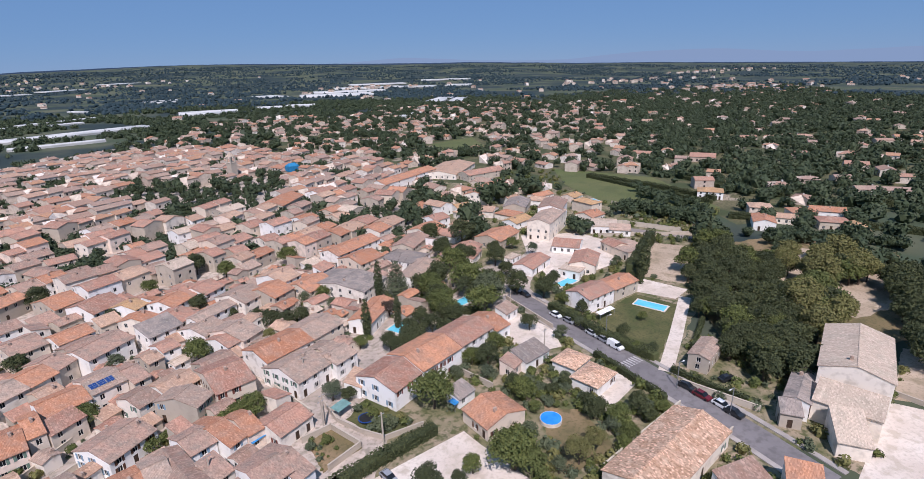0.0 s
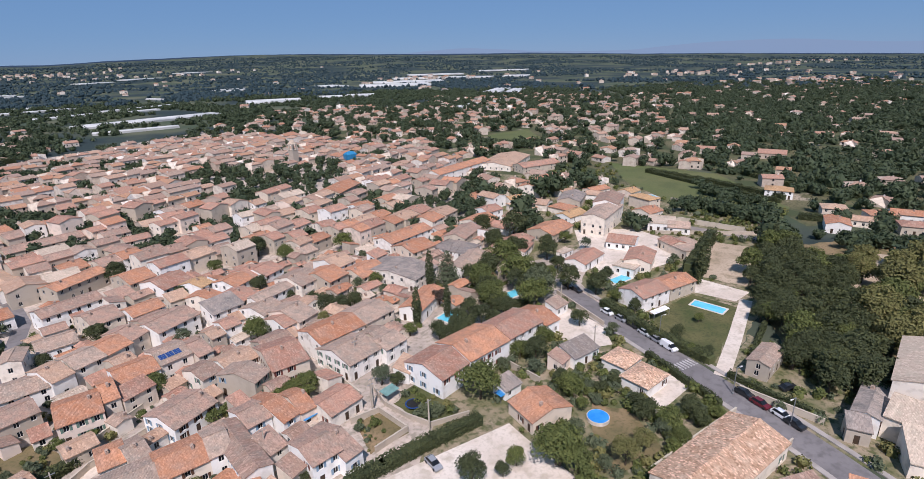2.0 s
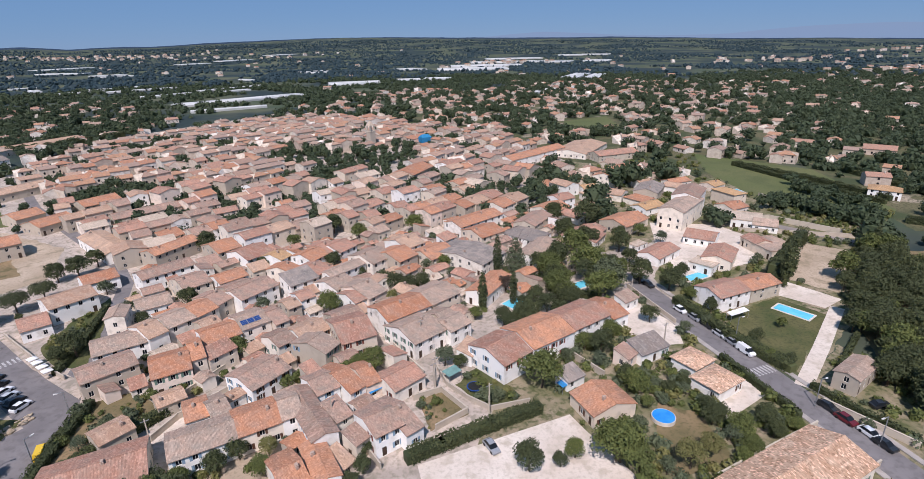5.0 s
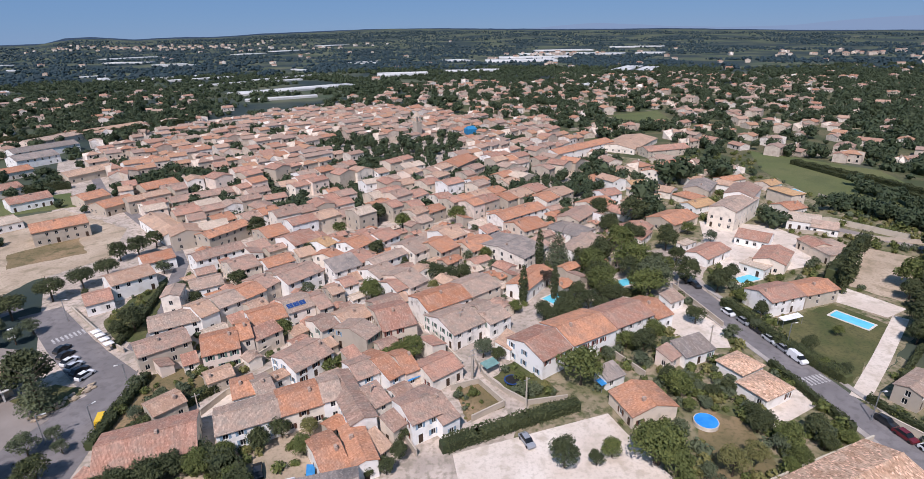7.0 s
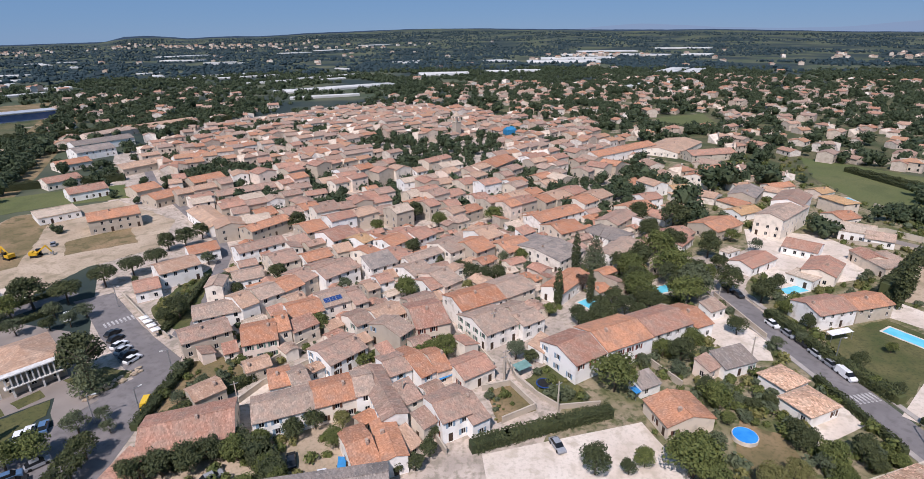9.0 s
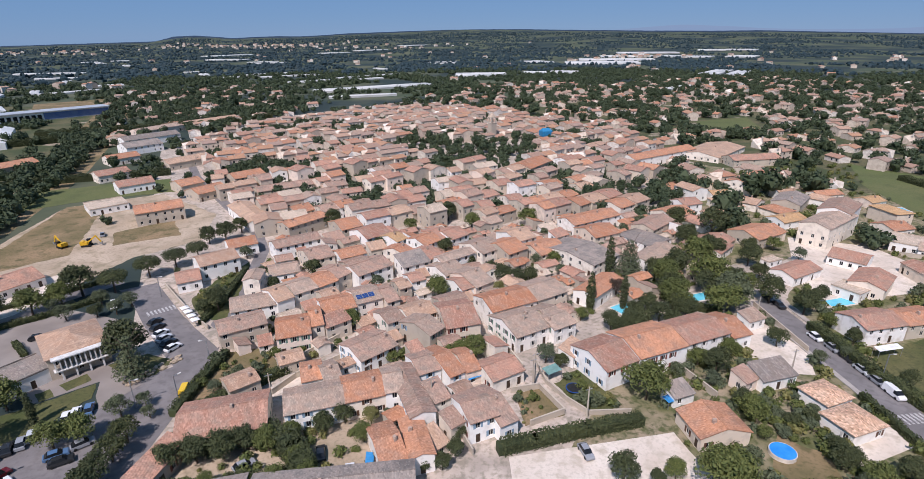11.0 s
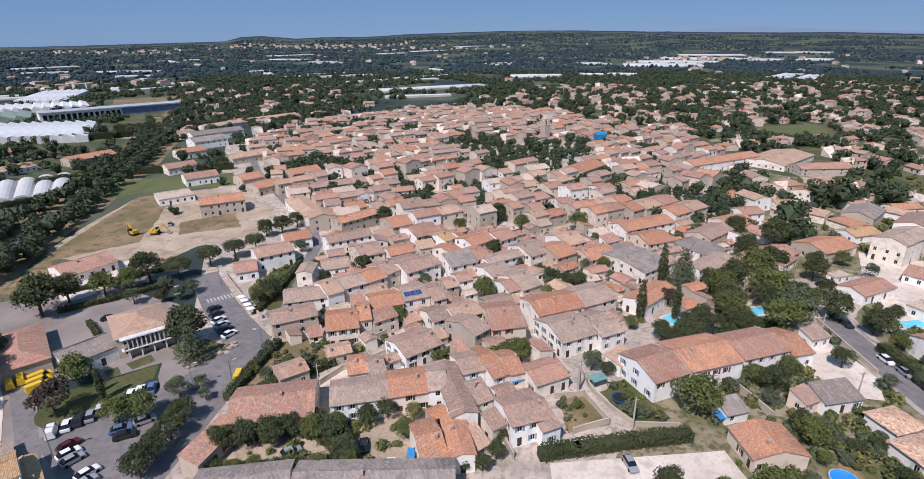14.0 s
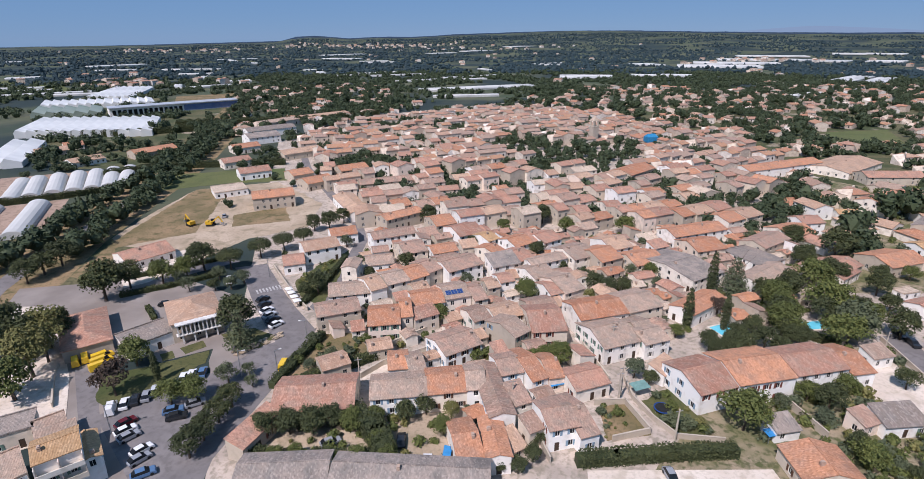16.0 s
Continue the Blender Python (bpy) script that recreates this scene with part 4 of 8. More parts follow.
patch("house_garden", [(-97.0, 137.0), (-96.4, 151.1), (-92.9, 166.2), (-84.7, 144.2), (-79.8, 124.1), (-89.7, 127.2)], LAWN, 0.092, "green walled garden", "ground")
patch("club_yard", [(-161.4, 127.9), (-155.6, 146.1), (-151.3, 153.4), (-140.7, 144.4), (-143.7, 123.1), (-147.6, 117.4)], GRAVEL, 0.094, "white gravel forecourt", "ground")
patch("flat_field", [(-259.6, 238.7), (-224.7, 261.8), (-194.0, 277.1), (-174.2, 252.9), (-207.4, 235.4), (-230.7, 213.8)], FIELD, 0.096, "green strip of grass", "ground")
patch("plot", [(164.0, 500.6), (216.1, 525.3), (203.1, 460.5), (147.1, 443.9)], FIELD, 0.098, "green plot", "ground")
patch("ochre_field", [(-538, 557), (-589, 617), (-540, 677), (-468, 613), (-452, 563)], DRY, 0.100, "ochre stubble field", "ground")
patch("garden_ground", [(29.6, 114.1), (46.3, 133.9), (71.4, 142.4), (78.0, 108.4), (85.8, 65.8), (83.2, 52.5), (61.5, 49.4), (6.8, 72.8)], GARDEN, 0.010, "dry garden plots with sparse grass", "ground")
patch("street_gardens", [(86.9, 88.5), (90.5, 62.6), (98.0, 45.7), (144.4, 67.9), (120.7, 73.0), (111.5, 89.6), (109.9, 104.9)], GARDEN, 0.014, "dry garden ground beside the street", "ground")
patch("villa_ground", [(117.7, 198.7), (177.7, 169.5), (124.5, 115.4), (88.8, 90.6), (83.8, 116.9), (82.5, 150.3)], GARDEN, 0.017, "dry villa gardens", "ground")
patch("terrace_walk", [(-115.5, 147.4), (-110.7, 146.1), (-83.3, 122.3), (-74.8, 116.4), (-74.8, 111.3), (-87.3, 121.2)], PAVING, 0.180, "raised pale pavement with a cafe terrace", "pavement")
patch("north_gardens", [(98.3, 296.3), (136.5, 333.6), (198.9, 330.2), (222.1, 200.5), (179.9, 168.4), (133.0, 189.4), (105.1, 203.0), (73.9, 202.1)], GARDEN, 0.003, "dry gardens between the villas", "ground")

# ---- the houses nearest the camera ----
house(-62.9, 69.6, 85, 11.5, 4.0, 3.5, TERRACOTTA, "shed")
house(-56.7, 82.2, 21, 16.9, 11.9, 4.0, TERRACOTTA)
house(-40.3, 88.3, 23, 11.9, 8.6, 4.7, GREY)
house(-31.1, 92.8, 24, 8.4, 9.3, 4.7, ORANGE)
house(-25.1, 95.1, 21, 4.1, 9.4, 5.2, GREY)
house(-44.5, 98.2, 24, 4.7, 7.6, 4.0, ORANGE)
house(-40.2, 97.8, 33, 3.8, 8.1, 4.5, GREY)
house(-34.3, 109.5, 48, 10.5, 10.1, 4.2, BROWN)
house(-20.4, 91.9, -63, 18.2, 5.1, 5.2, BROWN)
house(-15.0, 92.2, 38, 3.9, 5.7, 4.2, BROWN, "shed")
house(-22.3, 77.3, 29, 5.0, 11.9, 3.5, ORANGE)
house(-17.0, 79.2, -67, 11.1, 4.4, 4.0, ORANGE)
house(-13.8, 80.4, 46, 3.6, 4.9, 2.5, PALE, "shed")
house(-10.8, 84.5, 44, 3.4, 4.0, 4.0, BROWN, "shed")
house(-6.5, 87.6, 30, 6.3, 9.1, 5.2, BROWN)
house(-3.1, 89.6, 35, 4.2, 12.8, 4.0, BROWN)
house(-2.1, 103.9, 36, 8.6, 8.2, 3.5, TERRACOTTA)
house(-15.3, 104.2, 40, 4.1, 13.1, 4.2, ORANGE)
house(-10.1, 105.5, 29, 3.6, 9.9, 4.0, ORANGE)
house(-21.6, 106.8, 40, 3.4, 5.8, 4.2, TERRACOTTA, "shed")
house(-19.6, 102.6, 32, 5.3, 8.7, 4.7, BROWN)
house(-14.2, 125.1, 22, 9.1, 14.3, 5.2, TERRACOTTA)
house(-22.4, 118.5, 56, 5.6, 10.9, 5.2, GREY)
house(-1.3, 133.8, 32, 14.2, 11.0, 5.7, ORANGE)
house(8.9, 141.8, 37, 10.9, 11.6, 5.2, GREY)
house(2.4, 123.0, 36, 10.4, 13.1, 4.7, GREY)
house(10.2, 129.1, 38, 5.2, 9.1, 4.2, GREY)
house(12.0, 125.1, 36, 7.4, 8.7, 4.5, GREY)
house(15.6, 113.5, 58, 6.8, 4.0, 3.0, PALE, "shed")
house(22.6, 109.2, 34, 10.2, 12.4, 5.2, TERRACOTTA, wall=WHITE)
house(33.3, 115.0, 28, 14.0, 12.5, 5.7, ORANGE, wall=WHITE)
house(46.4, 122.0, 28, 13.3, 11.0, 5.2, TERRACOTTA, wall=WHITE)
house(55.7, 126.4, 25, 6.1, 11.9, 4.0, ORANGE, wall=WHITE)
house(65.2, 133.1, 29, 6.1, 4.0, 3.0, GREY, "shed")
house(59.5, 107.5, 21, 9.3, 5.2, 3.0, SLATE, "shed")
house(52.8, 105.3, 35, 4.4, 4.0, 3.0, BROWN, "shed")
house(36.9, 99.5, 27, 5.4, 4.0, 2.5, SLATE, "shed")
house(40.7, 89.3, -75, 8.7, 10.4, 3.2, ORANGE)
house(68.6, 92.3, 24, 8.6, 7.0, 3.0, NEWTILE, "hip", wall=WHITE)
house(67.6, 100.6, 26, 7.4, 6.6, 3.0, NEWTILE, "hip", wall=WHITE)
house(65.7, 63.7, -159, 27.4, 11.5, 4.0, NEWTILE)
house(124.0, 68.1, -148, 23.7, 13.5, 9.0, CHALK, detail=0)
house(109.0, 59.1, -64, 12.1, 6.7, 5.2, CHALK, "shed", detail=0)
house(102.4, 54.4, -42, 5.8, 8.6, 3.5, CHALK, "shed", detail=0)
house(107.1, 68.2, -150, 14.6, 4.8, 4.5, SLATE)
house(98.3, 64.0, -42, 4.1, 4.0, 3.5, SLATE, "shed")
house(100.4, 89.5, 28, 10.9, 4.9, 4.2, GREY)
house(94.1, 131.2, 17, 12.5, 9.4, 4.7, TERRACOTTA)
house(107.0, 134.7, 16, 12.4, 8.3, 4.2, ORANGE)
house(110.3, 158.2, 48, 14.2, 9.2, 4.0, TERRACOTTA)
house(92.0, 166.3, 34, 14.8, 8.3, 3.0, TERRACOTTA)
house(120.4, 203.5, 42, 25.6, 10.3, 8.0, GREY)
house(131.4, 217.2, 50, 19.3, 11.3, 9.0, BROWN)
house(95.4, 201.6, 30, 14.7, 10.9, 3.5, ORANGE)
house(125.7, 243.8, 53, 18.5, 11.6, 4.0, SLATE)
house(121.1, 275.9, 45, 30.6, 13.0, 5.2, ORANGE)
house(74.5, 189.7, 47, 12.5, 9.5, 3.5, TERRACOTTA)
house(-55.6, 115.3, 24, 8.4, 10.9, 5.2, ORANGE)
house(-51.3, 119.9, 27, 3.1, 10.7, 5.7, ORANGE)
house(-48.3, 128.3, 31, 9.1, 9.4, 5.2, ORANGE)
house(-70.6, 116.8, 37, 11.8, 8.4, 4.7, BROWN)
house(-73.2, 129.4, 28, 12.3, 9.3, 4.2, GREY)
house(-67.4, 132.9, 48, 5.0, 10.8, 5.2, PALE)
house(-62.9, 138.4, 45, 7.4, 9.9, 5.2, GREY)
house(-58.3, 143.4, 51, 6.5, 10.0, 5.2, ORANGE)
house(-55.9, 149.1, 58, 5.3, 10.6, 5.2, BROWN)
house(-50.4, 155.5, 42, 8.4, 10.2, 5.2, BROWN)
house(-99.8, 157.4, 44, 12.5, 10.8, 5.2, PALE)
house(-103.2, 145.9, 36, 7.0, 9.7, 3.5, TERRACOTTA)
house(-99.8, 174.9, 38, 10.0, 9.8, 4.0, ORANGE)
house(-79.0, 142.4, 102, 7.6, 4.9, 6.2, GREY)
house(-75.1, 154.7, 30, 9.4, 9.2, 3.0, GREY)
house(-78.9, 175.2, 41, 16.9, 8.6, 5.2, BROWN)
house(-66.8, 163.6, 41, 8.6, 11.9, 5.2, BROWN)
house(-55.6, 165.2, 39, 9.3, 8.5, 5.2, ORANGE)
house(-41.7, 133.5, 35, 7.5, 10.3, 5.7, GREY)
house(-53.6, 186.0, 47, 10.8, 13.0, 5.2, TERRACOTTA)
house(-43.4, 180.4, 57, 5.4, 9.1, 5.2, YELLOW)
house(-31.7, 179.2, 52, 8.6, 10.2, 5.2, ORANGE)
house(-28.1, 185.8, 56, 6.3, 11.4, 5.2, TERRACOTTA)
house(-22.8, 186.0, 49, 8.5, 11.1, 5.2, TERRACOTTA)
house(-39.2, 168.9, 65, 5.6, 9.0, 5.2, ORANGE)
house(-29.5, 165.9, 51, 7.7, 11.0, 5.2, TERRACOTTA)
house(-19.2, 165.1, 44, 14.2, 6.1, 5.2, GREY)
house(-10.4, 174.5, 45, 10.0, 12.7, 5.2, GREY)
house(-1.8, 174.6, 44, 9.1, 13.0, 5.2, ORANGE)
house(1.8, 186.4, 40, 9.0, 12.6, 5.2, PALE)
house(11.6, 177.4, 37, 11.9, 11.8, 4.2, ORANGE)
house(-46.5, 154.4, 48, 12.9, 10.7, 5.2, BROWN)
house(-32.4, 159.1, 38, 9.9, 7.0, 5.2, SLATE, "shed")
house(-35.7, 135.0, 37, 3.9, 10.8, 5.2, BROWN)
house(-32.6, 141.8, 38, 4.0, 6.4, 5.2, PALE)
house(-29.5, 146.9, 36, 4.7, 6.5, 5.2, TERRACOTTA)
house(-25.5, 127.5, 38, 8.3, 8.4, 4.5, PALE)
house(-16.5, 134.0, 34, 8.3, 9.2, 4.2, BROWN)
house(-15.1, 145.7, 39, 4.6, 9.2, 4.2, TERRACOTTA)
house(-12.5, 150.2, 46, 7.5, 14.1, 4.2, GREY)
house(-21.1, 156.8, 47, 8.2, 10.5, 4.2, GREY)
house(-32.3, 123.6, 43, 5.3, 8.1, 4.7, BROWN)
house(32.4, 193.1, 33, 12.0, 12.4, 5.2, ORANGE)
house(31.4, 209.2, 36, 24.5, 10.3, 5.2, ORANGE)
house(49.0, 189.5, 38, 12.0, 15.0, 4.2, SLATE, "flat", wall=WHITE)
house(23.9, 173.8, 45, 13.9, 22.5, 4.5, SLATE, wall=STUCCO, slope=0.13)
house(49.1, 174.0, 53, 20.2, 8.5, 4.0, GREY)
house(55.5, 203.7, 50, 17.2, 9.4, 5.2, BROWN)
house(67.9, 221.1, 37, 13.6, 11.9, 4.2, ORANGE)
house(26.8, 148.0, 52, 16.8, 7.3, 4.0, ORANGE)
house(70.8, 186.8, 50, 11.7, 14.5, 3.0, TERRACOTTA)
house(92.3, 198.8, 34, 14.5, 12.8, 4.0, ORANGE)
house(-107.9, 104.2, 139, 14.9, 12.4, 5.7, PALE, "hip")
house(-112.9, 92.6, 63, 11.7, 9.5, 3.5, SLATE, "flat")
house(-130.7, 90.4, 142, 21.5, 10.5, 3.5, TERRACOTTA, "hip")
flats = house(-90.2, 51.7, 54, 7.0, 7.0, 8.0, YELLOW)
house(-88.1, 55.3, 145, 8.8, 3.3, 5.2, YELLOW)
house(-160.1, 138.4, 66, 16.0, 13.9, 3.0, TERRACOTTA)
house(-50.9, 61.4, 19, 16.0, 7.1, 4.2, SLATE)
house(-29.1, 66.9, 12, 27.7, 6.6, 4.2, SLATE)
house(-154.8, 209.3, 39, 18.8, 13.0, 5.7, ORANGE)
house(-85.0, 198.0, 56, 18.5, 8.5, 5.2, ORANGE)
house(-65.9, 194.2, 43, 8.9, 13.0, 5.2, ORANGE)
house(-115.6, 251.7, 37, 27.9, 10.2, 4.2, BROWN)
house(-144.8, 270.1, 50, 16.9, 13.0, 5.2, ORANGE)
house(-182.5, 328.2, 44, 19.9, 13.0, 4.2, ORANGE)
house(-113.6, 209.7, -47, 30.5, 9.8, 4.2, PALE)
house(-93.0, 215.1, 51, 8.9, 11.9, 4.2, ORANGE)
house(129.4, 357.0, 51, 46.1, 24.5, 3.4, PALE, wall=STUCCO, slope=0.17)
house(90.3, 337.7, 38, 56.7, 12.8, 5.2, ORANGE)
house(142.9, 330.8, 14, 30.8, 13.0, 4.2, TERRACOTTA)
house(125.3, 280.5, 40, 31.6, 11.3, 5.2, TERRACOTTA)
house(10.1, 300.3, 59, 24.7, 14.0, 6.2, ORANGE)
house(-109.9, 56.6, 47, 7.8, 6.8, 4.0, SLATE, "flat")
house(-103.1, 59.3, 58, 5.3, 4.1, 4.0, GREY, "flat")
house(-95.9, 55.7, 55, 6.4, 4.0, 5.2, GREY, "shed")
house(-203.8, 310.3, 58, 27.2, 13.0, 4.0, PALE)
house(-277, 382, 56, 40, 15, 5.0, SLATE, wall=WHITE, name="warehouse", label="long low warehouse with white walls and a grey roof")
house(-262, 350, 56, 24, 17, 5.2, SLATE, wall=WHITE, name="warehouse", label="white-walled shed with a broad grey gable roof")
house(-299.4, 424.1, 70, 41.0, 13.0, 4.2, GREY)
house(-282.0, 461.5, 60, 68.7, 13.0, 4.2, PALE)
house(-304.4, 288.4, 70, 27.8, 13.7, 4.0, ORANGE)
house(-376.9, 273.1, 58, 19.0, 13.0, 3.0, PALE)
house(-326.4, 255.8, 73, 19.4, 12.4, 3.0, PALE)
house(-382.5, 294.0, 57, 12.2, 13.0, 3.0, ORANGE)
house(-199.0, 254.7, 48, 17.0, 13.1, 4.0, TERRACOTTA)
house(-227.5, 274.9, 56, 16.8, 13.0, 4.0, TERRACOTTA)
house(-251.1, 315.6, 56, 18.3, 13.0, 4.0, ORANGE)
house(-170.4, 256.3, 56, 12.0, 13.0, 4.0, ORANGE)
house(-152.7, 244.2, 59, 15.4, 13.0, 4.0, ORANGE)
house(-189.2, 221.0, 48, 15.7, 15.0, 3.0, CHALK, "flat")
far_house(314.4, 306.3, -45, 18.0, 13.0, 4.0, ORANGE)
far_house(305.8, 396.8, -40, 13.0, 9.0, 4.0, PALE)
far_house(257.5, 324.5, 45, 14.0, 10.0, 4.0, ORANGE)
far_house(285.7, 339.3, -50, 14.0, 9.0, 4.0, ORANGE)
far_house(248.6, 240.0, -30, 11.0, 9.0, 5.2, TERRACOTTA)
house(233.7, 219.3, -45, 13.0, 10.0, 4.2, YELLOW, "hip", name="villa")
house(226.4, 181.3, -40, 10.0, 9.0, 5.2, PALE, "hip", name="villa")
house(212.4, 167.1, 45, 14.0, 9.0, 4.0, ORANGE, name="villa")
house(227.0, 168.6, -50, 12.0, 8.0, 3.0, PALE, name="villa")
house(239.7, 169.5, -30, 11.0, 9.0, 4.0, ORANGE, "hip", name="villa")
house(251.3, 165.2, -45, 15.0, 9.0, 4.0, ORANGE, name="villa")
house(237.3, 152.5, -40, 12.0, 9.0, 4.0, TERRACOTTA, "hip", name="villa")
house(235.6, 140.8, 45, 12.0, 8.0, 4.0, YELLOW, name="villa")
far_house(375.6, 233.6, -50, 14.0, 10.0, 4.2, PALE)
far_house(276.2, 211.0, -30, 10.0, 8.0, 5.2, ORANGE)
far_house(312.3, 219.9, -45, 12.0, 8.0, 3.0, PALE)
far_house(322.0, 181.7, -40, 22.0, 8.0, 3.0, ORANGE)
far_house(372.9, 213.0, 45, 12.0, 9.0, 4.2, ORANGE)
far_house(467.4, 347.9, -50, 26.0, 8.0, 4.0, TERRACOTTA)
far_house(423.3, 362.4, -30, 14.0, 9.0, 4.0, YELLOW)
far_house(431.8, 419.5, -45, 14.0, 10.0, 4.2, PALE)
far_house(327.9, 377.1, -40, 9.0, 9.0, 5.2, ORANGE)
far_house(633.3, 399.3, 45, 16.0, 10.0, 4.2, PALE)
far_house(732.0, 419.3, -50, 18.0, 12.0, 4.2, ORANGE)
far_house(497.8, 291.9, -30, 14.0, 9.0, 4.0, ORANGE)
far_house(536.6, 295.9, -45, 20.0, 9.0, 4.0, TERRACOTTA)
far_house(534.5, 420.6, -40, 14.0, 10.0, 4.2, YELLOW)
far_house(490.0, 518.2, 45, 16.0, 10.0, 4.0, PALE)
far_house(493.4, 658.8, -50, 12.0, 9.0, 4.0, ORANGE)
far_house(332.6, 213.8, -30, 10.0, 8.0, 3.0, PALE)
far_house(295.8, 307.4, -45, 10.0, 8.0, 4.0, ORANGE)
far_house(541.8, 503.3, -40, 12.0, 9.0, 4.0, ORANGE)
far_house(520.9, 442.6, 45, 12.0, 9.0, 4.0, TERRACOTTA)
far_house(444.6, 311.2, -50, 14.0, 9.0, 4.0, YELLOW)
far_house(314.7, 188.2, -30, 12.0, 8.0, 3.0, PALE)
far_house(360.0, 196.7, -45, 12.0, 8.0, 4.0, ORANGE)
far_house(443.3, 523.3, -40, 12.0, 9.0, 4.0, PALE)
far_house(372.8, 465.9, 45, 10.0, 8.0, 4.0, ORANGE)
far_house(1079.4, 1129.0, -45, 14.0, 10.0, 4.2, ORANGE)
far_house(1053.3, 1069.9, -38, 14.0, 10.0, 4.2, ORANGE)
far_house(1029.4, 1015.8, -31, 14.0, 10.0, 4.2, PALE)
far_house(998.9, 973.2, -45, 14.0, 10.0, 4.2, ORANGE)
far_house(1136.5, 1078.0, -38, 14.0, 10.0, 4.2, ORANGE)
far_house(1108.7, 1022.4, -31, 14.0, 10.0, 4.2, PALE)
far_house(1074.5, 978.5, -45, 14.0, 10.0, 4.2, ORANGE)
far_house(1051.5, 931.3, -38, 14.0, 10.0, 4.2, ORANGE)
far_house(1193.2, 1030.0, -31, 14.0, 10.0, 4.2, PALE)
far_house(1154.9, 984.7, -45, 14.0, 10.0, 4.2, ORANGE)
far_house(1128.3, 936.2, -38, 14.0, 10.0, 4.2, ORANGE)
far_house(1103.9, 891.5, -31, 14.0, 10.0, 4.2, PALE)
far_house(1240.6, 991.9, -45, 14.0, 10.0, 4.2, ORANGE)
far_house(1210.1, 941.9, -38, 14.0, 10.0, 4.2, ORANGE)
far_house(1182.1, 896.0, -31, 14.0, 10.0, 4.2, PALE)
far_house(1147.8, 859.6, -45, 14.0, 10.0, 4.2, ORANGE)
house(134.5, 164.3, 5, 12.1, 13.9, 3.5, GREY, "flat")
house(115.8, 179.0, -41, 11.1, 10.8, 3.0, TERRACOTTA)
house(102.1, 153.8, -55, 7.9, 6.7, 3.0, CHALK, "flat")
house(88.5, 175.4, 30, 6.3, 3.6, 2.5, CHALK, "flat")
house(145.0, 194.5, -35, 11.5, 12.6, 3.5, CHALK, "flat")
house(131.8, 169.1, -87, 8.3, 7.0, 3.5, TERRACOTTA)
house(-98.3, 45.2, 61, 9.4, 9.2, 5.2, GREY, "flat")
house(81.0, 47.8, -45, 5.7, 6.8, 4.0, ORANGE, "shed")
house(72.9, 52.9, -0, 9.4, 5.7, 3.0, BROWN, "shed")

# ---- trees, hedges, pools and vehicles ----
tree("round", -42.7, 123.6, 1.02)
tree("round", -21.7, 143.4, 1.27)
tree("pine", -124.0, 139.3, 1.43)
tree("pine", -120.2, 150.9, 1.40)
tree("pine", -116.2, 159.5, 1.29)
tree("pine", -112.4, 167.0, 1.24)
tree("dark", -132.1, 136.0, 1.73)
tree("round", -137.5, 123.2, 1.49)
tree("round", -134.0, 130.1, 1.37)
tree("dark", -145.6, 109.2, 2.13)
tree("dark", -145.5, 118.2, 1.51)
AVENUE_EAST = [(-181, 112), (-184, 126), (-191, 141), (-198.5, 155), (-205.5, 170), (-213.5, 187), (-221, 202), (-229, 218), (-240, 240), (-252, 267), (-262, 284), (-272, 301), (-284, 322), (-297, 345), (-309, 367), (-322, 390), (-338, 416), (-354, 442), (-372, 470), (-391, 500), (-408, 528), (-426, 557), (-454, 602), (-482, 648)]
AVENUE_WEST = [(-200, 116), (-204.5, 127), (-210, 139), (-217, 153), (-226, 170), (-234.5, 188), (-241, 206), (-247, 222), (-256, 243), (-266, 262), (-279, 287), (-289, 305), (-300, 324), (-320, 360), (-332, 383), (-345, 407), (-375, 457), (-406, 506), (-443, 565), (-497, 653)]
for row in (AVENUE_EAST, AVENUE_WEST):
    for k, ((ax, ay), (bx, by)) in enumerate(zip(row[:-1], row[1:])):
        for f in (0.0, 0.5):
            tree("dark", ax + (bx - ax) * f + 0.6 * (k % 3 - 1), ay + (by - ay) * f, 1.5 + 0.1 * ((k * 7 + int(4 * f)) % 5), 1.35 + 0.08 * (k * 3 % 4))
strip("avenue_verge", [(-176, 92), (-192, 118), (-206, 142), (-221, 176.6), (-247, 235.7), (-272, 285.8), (-310, 352), (-364, 440), (-484, 634)], 34, DRY, 0.016, "dry grass verges under the avenue trees", "ground")

tree("dark", -93.9, 103.9, 1.81)
tree("cedar", -87.8, 97.4, 1.45)
tree("round", -107.7, 84.0, 1.37)
tree("purple", -102.6, 73.3, 1.78)
tree("cypress", -97.6, 80.2, 1.28)
tree("round", -88.1, 74.1, 1.11)
tree("round", -84.2, 76.8, 1.10)
tree("dark", -72.7, 62.2, 1.10)
tree("dark", -73.4, 66.9, 1.00)
tree("dark", -74.1, 72.0, 0.95)
tree("dark", -74.8, 77.2, 0.97)
tree("olive", -81.2, 84.1, 1.11)
tree("olive", -78.3, 88.0, 0.73)
tree("olive", -75.0, 84.5, 0.66)
tree("dark", -138.7, 76.5, 1.77)
tree("dark", -137.1, 81.4, 1.78)
tree("dark", -149.4, 83.4, 1.89)
tree("dry", -130.4, 79.3, 1.72)
